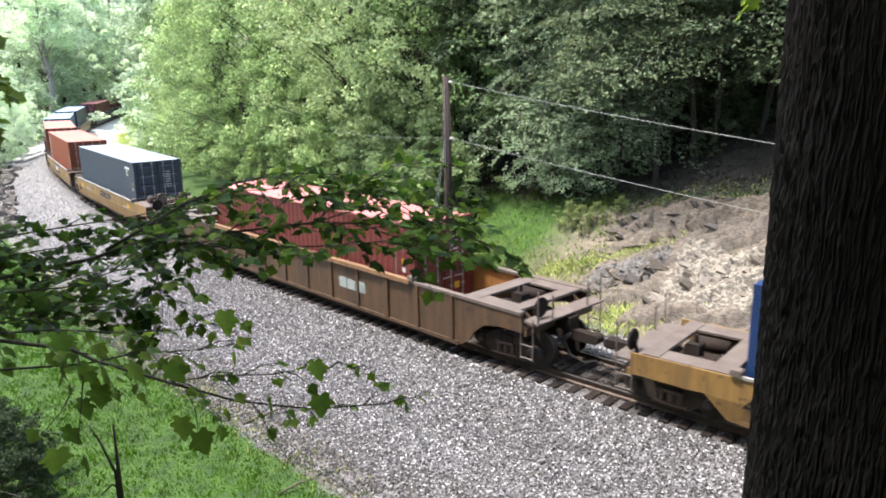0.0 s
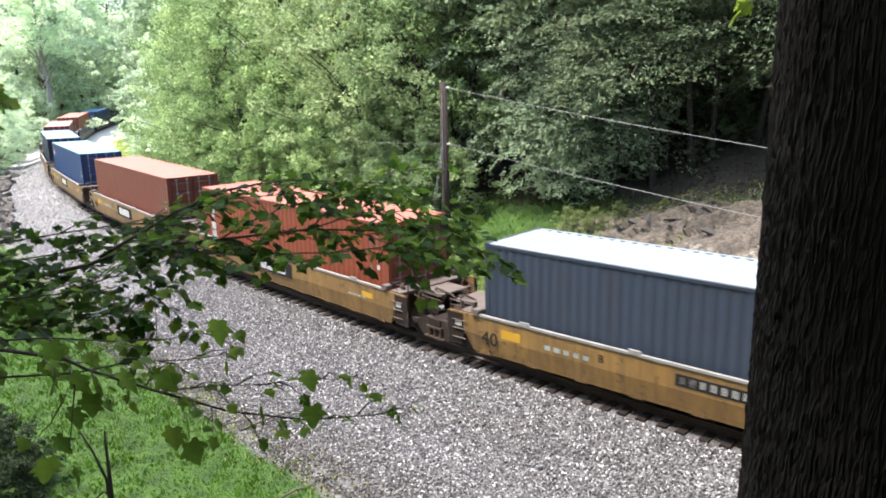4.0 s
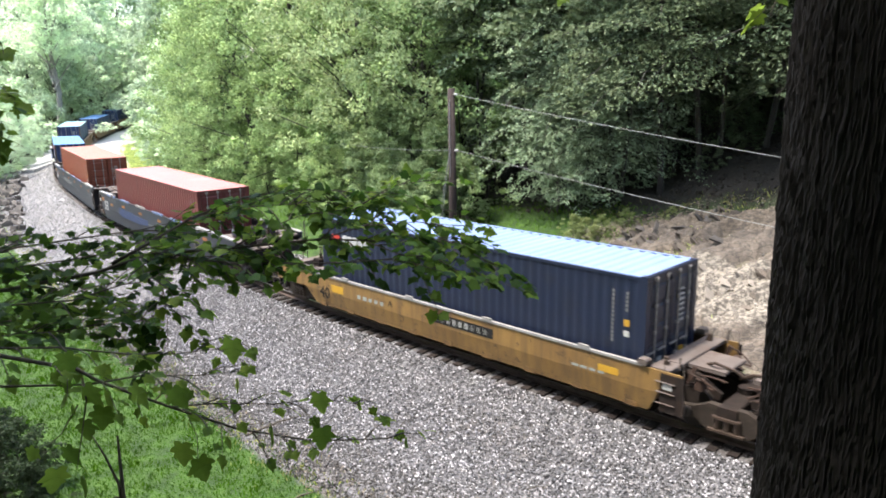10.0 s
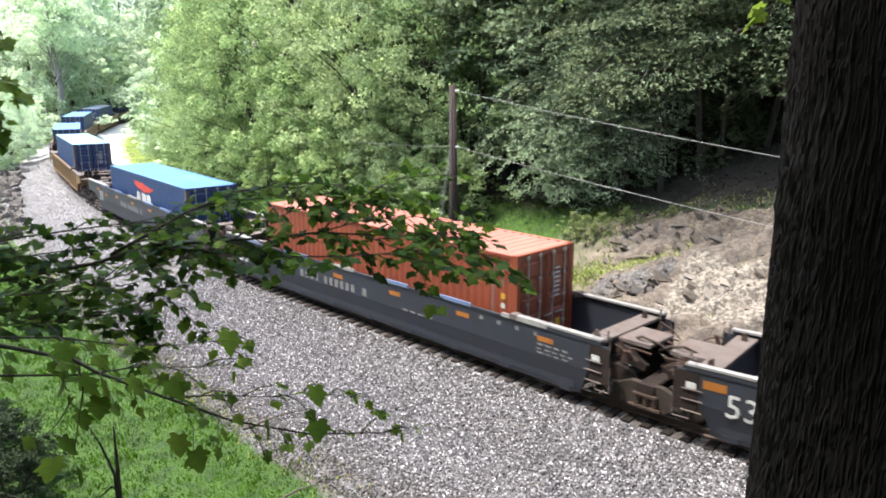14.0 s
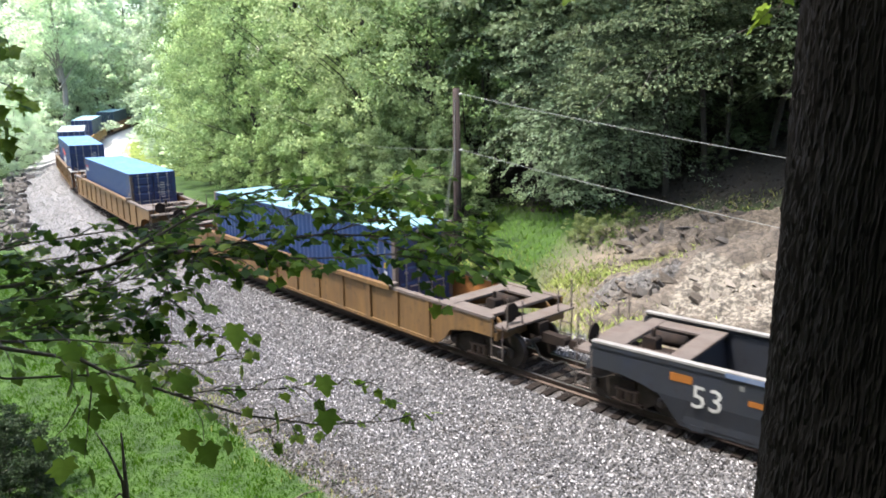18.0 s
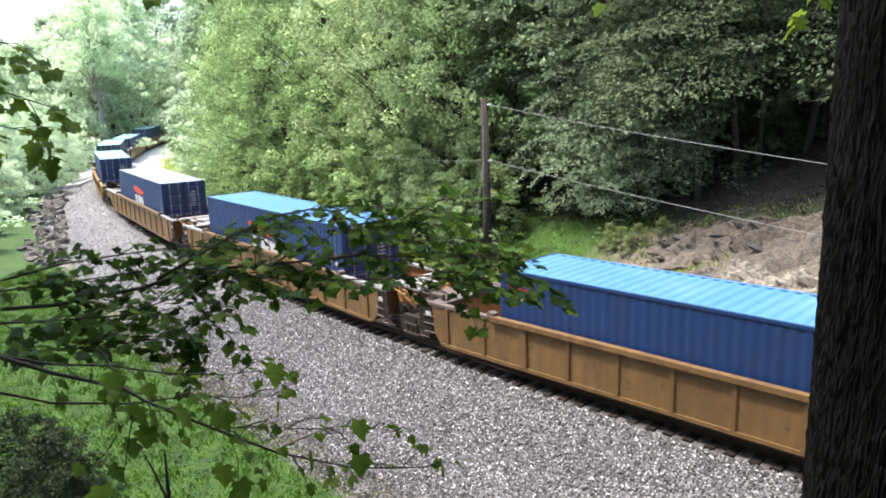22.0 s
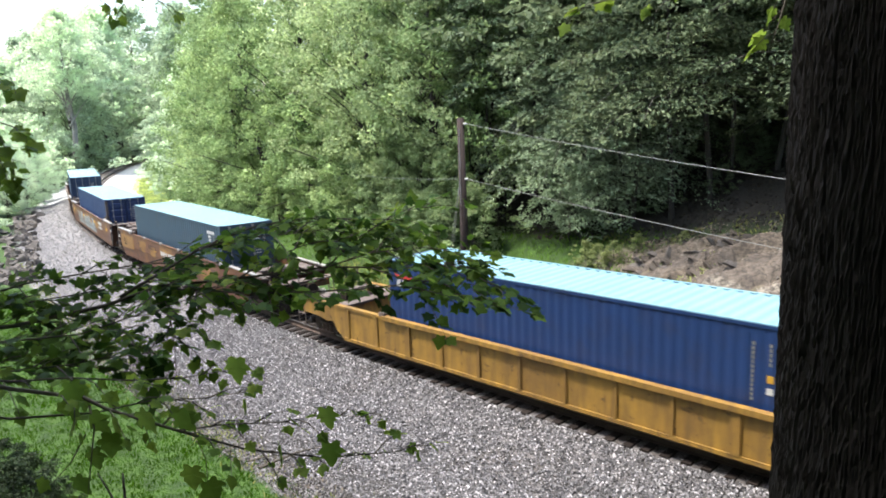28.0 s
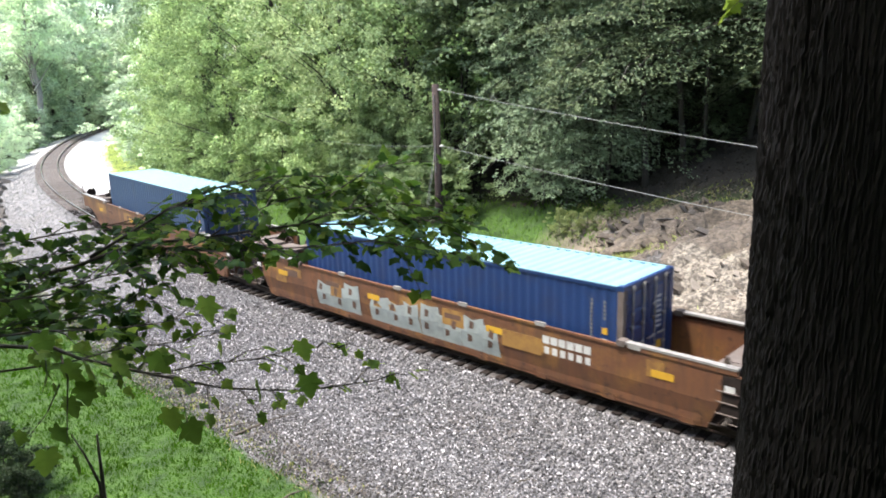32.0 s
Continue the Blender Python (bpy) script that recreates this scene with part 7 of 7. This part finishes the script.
grass_patch("foot_grass", "tufts of fresh weeds at the foot of the rock", lambda s, d, r: (np.hypot((s - 5.0) * 0.5, d - 4.5) < 0.5 * np.abs(r.normal(size=len(s)))) & (d > 3.4), 2, 9, 20, 26, 26000, 0.30, 37, LEAF["ledge_grass"])
grass_patch("brow_weeds", "thin weeds along the brow of the cut", lambda s, d, r: (np.abs(d - 10.0) < 0.6 * np.abs(r.normal(size=len(s)))) & (wave(s, d, 1.3, 52) > 0.0) & (s < 10) & (s > -3), 4, 14, 22, 34, 14000, 0.18, 38, LEAF["dry_grass"])
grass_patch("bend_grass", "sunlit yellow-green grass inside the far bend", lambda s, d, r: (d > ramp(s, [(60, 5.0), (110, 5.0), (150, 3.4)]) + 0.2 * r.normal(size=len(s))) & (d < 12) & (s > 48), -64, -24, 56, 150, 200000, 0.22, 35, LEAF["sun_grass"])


def build_dead_wood():
    r = random.Random(17)
    for ends, th in ((((-5.0, 17.0), (-3.5, 17.95)), 0.035), (((1.69, 14.26), (2.21, 14.11)), 0.012), (((-3.4, 13.6), (-2.7, 14.05)), 0.025), (((-5.4, 17.4), (-4.6, 17.5)), 0.022), (((-1.2, 17.2), (-0.8, 17.6)), 0.010)):
        (x0, y0), (x1, y1) = ends
        a, b = Vector((x0, y0, place_z(x0, y0) + th + 0.04)), Vector((x1, y1, place_z(x1, y1) + th + 0.10))
        ob = thing("dead_branch", "bare dead branch lying at the gravel's edge", "branch", "dead branches on the ground", m=Matrix.Translation(a))
        L = b - a
        mid = L * 0.5 + Vector((r.uniform(-0.06, 0.06), r.uniform(-0.06, 0.06), 0.05))
        part("stem", Geo().tube([(0, 0, -0.03), tuple(mid), tuple(L)], [th, th * 0.75, th * 0.3], 6), M["twig"], ob, smooth=True)
        for k in range(3):
            p = L * (0.35 + 0.2 * k)
            q = p + L.length * 0.22 * Vector((r.uniform(-1, 1), r.uniform(-1, 1), r.uniform(0.1, 0.5)))
            part("side_twig", Geo().tube([tuple(p), tuple((p + q) / 2 + Vector((0, 0, 0.02))), tuple(q)], [th * 0.4, th * 0.3, th * 0.15], 5), M["twig"], ob)


build_dead_wood()


# ---- the tree beside the viewer ----
def build_near_tree():
    x, y = 1.437, 2.35
    z0 = place_z(x, y) - 0.3
    ob = thing("near_tree", "large tree trunk with dark furrowed bark close to the viewer", "tree", m=pose(x, y, 0))
    rows, cols = 380, 420
    zz = np.linspace(z0, z0 + 9, rows)
    aa = np.linspace(0, math.tau, cols, endpoint=False)
    A, Z = np.meshgrid(aa, zz)
    rad = np.interp(Z, [z0, z0 + 0.6, z0 + 1.6, z0 + 9], [0.50, 0.40, 0.365, 0.26])
    warp = A + 0.03 * np.sin(Z * 2.1 + 1) + 0.02 * np.sin(Z * 5.3 + A * 2) + 0.012 * np.sin(Z * 13 + A * 5)
    ridge = np.zeros_like(A)
    r = np.random.RandomState(5)
    for k in (70, 103, 139, 173):
        ph = r.uniform(0, math.tau)
        drift = np.sin(Z * r.uniform(2, 4) + ph + A * 5) * 0.5 + np.sin(Z * r.uniform(9, 19) + ph * 2 + A * 11) * 0.25
        ridge += np.abs(np.sin(warp * k / 2 + drift + ph)) * (58 / k) ** 0.3
    ridge = ridge / ridge.max()
    chip = 0.5 + 0.5 * np.sin(Z * 41 + 5 * np.sin(warp * 19) + 4 * np.sin(warp * 37 + Z * 3))
    R = rad + 0.010 * (ridge - 0.55) + 0.007 * chip * ridge + r.normal(size=A.shape) * 0.0022
    bow = 0.012 * np.sin(Z * 1.3)
    v = np.stack([np.cos(A) * R + bow, np.sin(A) * R, Z], 2).reshape(-1, 3)
    i = (np.arange(rows - 1)[:, None] * cols + np.arange(cols)[None])
    j = (np.arange(rows - 1)[:, None] * cols + (np.arange(cols)[None] + 1) % cols)
    f = np.stack([i, j, j + cols, i + cols], 2).reshape(-1, 4)
    me = from_arrays("trunk", v, f)
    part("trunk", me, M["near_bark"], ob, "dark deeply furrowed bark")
    top = z0 + 9
    g = Geo()
    r2 = np.random.RandomState(8)
    cs, rs = [], []
    # crown above the view, placed to shade the trunk and spare the branch
    for k in range(95):
        a = k * 2.399
        rr = 5.2 * math.sqrt((k + 0.5) / 95) * r2.uniform(0.8, 1.1)
        p = np.array([math.cos(a) * rr - 0.4, math.sin(a) * rr - 4.6, top - 1.0 + r2.uniform(-0.8, 6.5) * (1.2 - rr / 7)])
        cs.append(p)
        rs.append(r2.uniform(0.8, 1.3))
        if k % 6 == 0:
            part("limb", Geo().tube([(0, 0, top - 1.5), tuple(p * 0.5 + np.array([0, 0, top - 0.5]) * 0.5), tuple(p)], [0.11, 0.06, 0.012], 6), M["near_bark"], ob)
    part("leader", Geo().tube([(0, 0, top - 0.1), (0.1, -0.2, top + 3), (0, -0.3, top + 6)], [0.26, 0.15, 0.03], 10), M["near_bark"], ob, smooth=True)
    v, f = leaf_cloud(np.array(cs), np.array(rs), 90, 0.2, 0.4, r2)
    part("crown", from_arrays("crown", v, f), LEAF["mid"], ob)
    return ob


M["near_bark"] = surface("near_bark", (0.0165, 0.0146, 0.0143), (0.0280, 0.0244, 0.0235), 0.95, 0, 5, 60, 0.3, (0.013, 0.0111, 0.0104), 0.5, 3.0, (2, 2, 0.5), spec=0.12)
build_near_tree()


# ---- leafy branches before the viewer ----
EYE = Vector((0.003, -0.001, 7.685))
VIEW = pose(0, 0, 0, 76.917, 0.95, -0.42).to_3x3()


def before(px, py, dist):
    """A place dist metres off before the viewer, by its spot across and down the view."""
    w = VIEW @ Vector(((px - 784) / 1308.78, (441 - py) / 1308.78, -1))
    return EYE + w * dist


def maple_leaf(seed):
    """A five-lobed leaf in x, y, its stalk at the origin, its tip to +x, slightly folded."""
    r = random.Random(seed)
    half = [(0.0, 0.04), (-0.12, 0.18), (-0.04, 0.36), (0.14, 0.30), (0.22, 0.46), (0.40, 0.58), (0.42, 0.36), (0.56, 0.38), (0.62, 0.22), (0.80, 0.16), (1.0, 0.0)]
    half = [(a * r.uniform(0.94, 1.06), b * r.uniform(0.88, 1.12)) for a, b in half]
    up = [(a, b, 0.10 * b - 0.22 * max(0, a - 0.3) ** 2 - 0.3 * b * b) for a, b in half]
    dn = [(a, -b * r.uniform(0.9, 1.05), 0.10 * b - 0.22 * max(0, a - 0.3) ** 2 - 0.3 * b * b) for a, b in half]
    g = Geo()
    mid = [(0, 0, 0), (0.3, 0, -0.01), (0.6, 0, -0.03), (1.0, 0, -0.11)]
    for side, rev in ((up, False), (dn, True)):
        vs = mid + side
        m = 4
        fs = [(0, m + 1, m), (0, m + 2, m + 1), (0, m + 3, m + 2), (0, 1, m + 3), (1, m + 4, m + 3), (1, m + 5, m + 4), (1, m + 6, m + 5), (1, 2, m + 6), (2, m + 7, m + 6), (2, m + 8, m + 7), (2, m + 9, m + 8), (2, 3, m + 9)]
        g.add(vs, [tuple(reversed(f)) for f in fs] if rev else fs)
    bm = bmesh.new()
    me = g.mesh("leaf")
    bm.from_mesh(me)
    bmesh.ops.remove_doubles(bm, verts=bm.verts, dist=1e-4)
    bm.to_mesh(me)
    bm.free()
    me.materials.append(LEAF["maple"])
    return me


LEAVES = [maple_leaf(i) for i in range(4)]


def branch_thing(name, label, stems, pivot, leaf_size, spacing, seed, droop=0.25, twig=(0.12, 0.32), gap=0.085, group="leafy branches near the viewer", limit=285):
    """stems: places, thickness, length bare of leaves. Side twigs leave each stem and carry leaves; past the limit leaves are joined."""
    r = random.Random(seed)
    ob = thing(name, label, "branch", group, m=Matrix.Translation(pivot))
    twigs, spots = Geo(), []
    for pts, thick, bare in stems:
        pts = [p - pivot for p in pts]
        part("stem", Geo().tube(pts, [thick * (1 - 0.75 * i / (len(pts) - 1)) for i in range(len(pts))], 6), M["twig"], ob, smooth=True)
        run, nxt = 0.0, bare
        for a, b in zip(pts, pts[1:]):
            L, along = (b - a).length, (b - a).normalized()
            while nxt < run + L:
                base = a + along * (nxt - run)
                side = along.cross(Vector((0, 0, 1))).normalized() * r.choice((-1, 1))
                way = (along * r.uniform(0.3, 1.0) + side * r.uniform(0.4, 1.0) + Vector((0, 0, r.uniform(-0.45, 0.35)))).normalized()
                tl = r.uniform(*twig)
                tip = base + way * tl + Vector((0, 0, -0.1 * tl))
                twigs.tube([base, (base + tip) / 2 + Vector((0, 0, 0.012)), tip], [0.003, 0.0022, 0.0013], 4, False)
                q = 0.03
                while q < tl:
                    lw = (way * 0.7 + Vector((r.gauss(0, 0.6), r.gauss(0, 0.6), r.gauss(0, 0.25)))).normalized()
                    spots.append((base.lerp(tip, q / tl) + lw * 0.025, lw))
                    q += spacing * r.uniform(0.6, 1.4)
                spots.append((tip, way))
                nxt += gap * r.uniform(0.6, 1.4)
            run += L
    r.shuffle(spots)
    vs, fs, n = [], [], 0
    for k, (at, way) in enumerate(spots):
        x = (way + Vector((0, 0, -droop))).normalized()
        y = Vector((r.gauss(0, 0.6), r.gauss(0, 0.6), 1)).cross(x).normalized()
        m = Matrix((x, y, x.cross(y))).transposed().to_4x4()
        m.translation = at
        m = m @ Matrix.Scale(leaf_size * r.uniform(0.6, 1.15), 4)
        me = r.choice(LEAVES)
        if k < limit:
            part("leaf", me, LEAF["maple"], ob, at=m)
        else:
            vs += [tuple(m @ v.co) for v in me.vertices]
            fs += [tuple(i + n for i in p.vertices) for p in me.polygons]
            n = len(vs)
    if vs:
        tagged(part("leaves", Geo().add(vs, fs), LEAF["maple"], ob), kind="stuff")
    tagged(part("twig_tangle", twigs, M["twig"], ob), kind="stuff")
    return ob


def build_branches():
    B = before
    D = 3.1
    up = [
        ([B(-160, 520, D), B(0, 505, D), B(165, 470, D), B(260, 436, D), B(400, 424, D), B(560, 405, D + 0.1), B(700, 408, D + 0.15), B(850, 398, D + 0.2)], 0.011, 0.3),
        ([B(190, 455, D), B(250, 420, D + 0.05), B(330, 372, D + 0.15), B(420, 335, D + 0.25), B(520, 318, D + 0.3), B(640, 322, D + 0.35), B(740, 345, D + 0.4)], 0.008, 0.1),
        ([B(250, 440, D), B(330, 444, D - 0.05), B(420, 450, D - 0.1), B(600, 446, D - 0.1), B(760, 430, D - 0.05), B(830, 440, D)], 0.006, 0.1),
        ([B(-120, 470, D + 0.2), B(20, 430, D + 0.2), B(130, 412, D + 0.25), B(240, 395, D + 0.3), B(330, 400, D + 0.3)], 0.006, 0.1),
        ([B(-120, 540, D - 0.2), B(10, 530, D - 0.2), B(120, 520, D - 0.2), B(210, 490, D - 0.2), B(300, 478, D - 0.2)], 0.006, 0.05),
        ([B(-150, 490, D + 0.1), B(-20, 470, D + 0.1), B(80, 455, D + 0.1), B(170, 440, D + 0.15), B(260, 412, D + 0.2)], 0.005, 0.1),
        ([B(-150, 600, D - 0.3), B(-10, 585, D - 0.3), B(90, 575, D - 0.3), B(180, 560, D - 0.3), B(250, 555, D - 0.25)], 0.004, 0.1),
        ([B(270, 440, D - 0.05), B(280, 490, D - 0.08), B(290, 550, D - 0.1), B(292, 600, D - 0.1)], 0.004, 0.15),
        ([B(560, 405, D + 0.1), B(640, 380, D + 0.1), B(730, 372, D + 0.15), B(800, 378, D + 0.2)], 0.004, 0.05),
        ([B(400, 424, D), B(460, 390, D), B(520, 365, D + 0.05), B(600, 352, D + 0.1)], 0.004, 0.05),
        ([B(560, 405, D + 0.1), B(620, 350, D + 0.2), B(680, 312, D + 0.3), B(735, 300, D + 0.35)], 0.004, 0.05),
        ([B(640, 408, D + 0.1), B(700, 430, D + 0.05), B(770, 455, D), B(840, 470, D)], 0.004, 0.05),
        ([B(330, 372, D + 0.15), B(420, 350, D + 0.1), B(500, 345, D + 0.1), B(580, 335, D + 0.15)], 0.004, 0.05),
        ([B(700, 408, D + 0.15), B(760, 395, D + 0.1), B(820, 420, D + 0.05), B(870, 450, D)], 0.004, 0.05),
        ([B(-120, 610, D - 0.1), B(0, 560, D - 0.1), B(110, 545, D - 0.1), B(230, 520, D - 0.1)], 0.004, 0.05),
    ]
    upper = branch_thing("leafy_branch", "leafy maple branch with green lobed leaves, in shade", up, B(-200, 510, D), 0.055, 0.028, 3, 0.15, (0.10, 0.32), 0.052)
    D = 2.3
    low = [
        ([B(-200, 575, D), B(0, 612, D), B(130, 626, D), B(170, 645, D), B(300, 682, D), B(420, 713, D), B(560, 726, D), B(690, 714, D + 0.05)], 0.008, 0.50),
        ([B(-180, 590, D + 0.1), B(0, 600, D + 0.1), B(100, 592, D + 0.1), B(220, 596, D + 0.1), B(310, 590, D + 0.15), B(420, 570, D + 0.2)], 0.005, 0.30),
        ([B(-150, 650, D - 0.05), B(0, 664, D - 0.05), B(150, 652, D), B(250, 630, D + 0.05), B(350, 625, D + 0.1), B(440, 610, D + 0.1)], 0.005, 0.62),
        ([B(300, 682, D), B(380, 670, D), B(480, 665, D), B(560, 650, D), B(640, 655, D)], 0.003, 0.10),
        ([B(140, 640, D), B(150, 680, D - 0.03), B(146, 740, D - 0.05), B(142, 800, D - 0.06)], 0.004, 9),
        ([B(135, 690, D - 0.03), B(110, 740, D - 0.05), B(75, 780, D - 0.06)], 0.003, 9),
    ]
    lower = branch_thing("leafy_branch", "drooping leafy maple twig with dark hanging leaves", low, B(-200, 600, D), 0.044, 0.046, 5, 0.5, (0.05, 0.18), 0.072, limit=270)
    r = random.Random(12)
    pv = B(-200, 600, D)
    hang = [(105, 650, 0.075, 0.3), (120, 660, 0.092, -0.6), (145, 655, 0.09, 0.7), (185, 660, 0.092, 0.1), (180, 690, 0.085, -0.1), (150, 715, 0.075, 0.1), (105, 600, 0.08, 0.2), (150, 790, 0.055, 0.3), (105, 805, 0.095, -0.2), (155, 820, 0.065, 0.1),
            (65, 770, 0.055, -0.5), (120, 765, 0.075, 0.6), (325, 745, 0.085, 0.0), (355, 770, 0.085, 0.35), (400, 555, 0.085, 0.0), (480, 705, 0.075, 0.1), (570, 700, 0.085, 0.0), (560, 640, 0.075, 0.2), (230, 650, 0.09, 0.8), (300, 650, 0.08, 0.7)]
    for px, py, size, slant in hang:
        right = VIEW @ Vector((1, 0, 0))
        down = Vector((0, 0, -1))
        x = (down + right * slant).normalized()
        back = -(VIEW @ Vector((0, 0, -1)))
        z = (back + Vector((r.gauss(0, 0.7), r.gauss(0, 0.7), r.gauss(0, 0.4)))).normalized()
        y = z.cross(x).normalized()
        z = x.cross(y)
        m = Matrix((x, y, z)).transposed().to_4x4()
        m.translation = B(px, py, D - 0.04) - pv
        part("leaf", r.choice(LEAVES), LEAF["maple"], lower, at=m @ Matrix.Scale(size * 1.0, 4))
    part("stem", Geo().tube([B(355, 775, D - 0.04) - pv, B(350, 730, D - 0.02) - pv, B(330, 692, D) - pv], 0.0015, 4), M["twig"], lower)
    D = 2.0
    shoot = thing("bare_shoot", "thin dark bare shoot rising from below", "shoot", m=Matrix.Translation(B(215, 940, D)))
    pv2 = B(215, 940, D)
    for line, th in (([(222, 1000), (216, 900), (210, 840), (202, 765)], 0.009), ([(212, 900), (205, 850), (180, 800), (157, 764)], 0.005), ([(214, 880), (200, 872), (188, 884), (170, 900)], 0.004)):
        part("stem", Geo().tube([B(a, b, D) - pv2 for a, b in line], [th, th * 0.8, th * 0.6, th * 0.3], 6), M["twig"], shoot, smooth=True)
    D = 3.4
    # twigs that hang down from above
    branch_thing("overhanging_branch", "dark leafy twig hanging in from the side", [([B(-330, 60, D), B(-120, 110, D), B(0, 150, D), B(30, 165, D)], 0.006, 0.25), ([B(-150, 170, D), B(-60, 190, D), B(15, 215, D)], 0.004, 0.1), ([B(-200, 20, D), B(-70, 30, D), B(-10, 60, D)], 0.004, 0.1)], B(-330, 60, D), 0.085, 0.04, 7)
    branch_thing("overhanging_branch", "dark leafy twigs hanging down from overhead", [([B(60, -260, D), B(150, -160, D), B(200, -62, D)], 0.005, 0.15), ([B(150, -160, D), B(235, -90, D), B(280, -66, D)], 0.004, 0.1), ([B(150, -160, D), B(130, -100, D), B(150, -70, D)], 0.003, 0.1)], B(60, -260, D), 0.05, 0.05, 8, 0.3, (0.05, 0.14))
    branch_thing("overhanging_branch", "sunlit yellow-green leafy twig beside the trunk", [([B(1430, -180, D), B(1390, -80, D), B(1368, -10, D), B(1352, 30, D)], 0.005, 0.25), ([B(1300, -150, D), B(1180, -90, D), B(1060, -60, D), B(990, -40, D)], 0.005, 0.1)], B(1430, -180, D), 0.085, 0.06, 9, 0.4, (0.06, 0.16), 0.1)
    return upper, lower


upper_branch, lower_branch = build_branches()


build_ties()
motions()
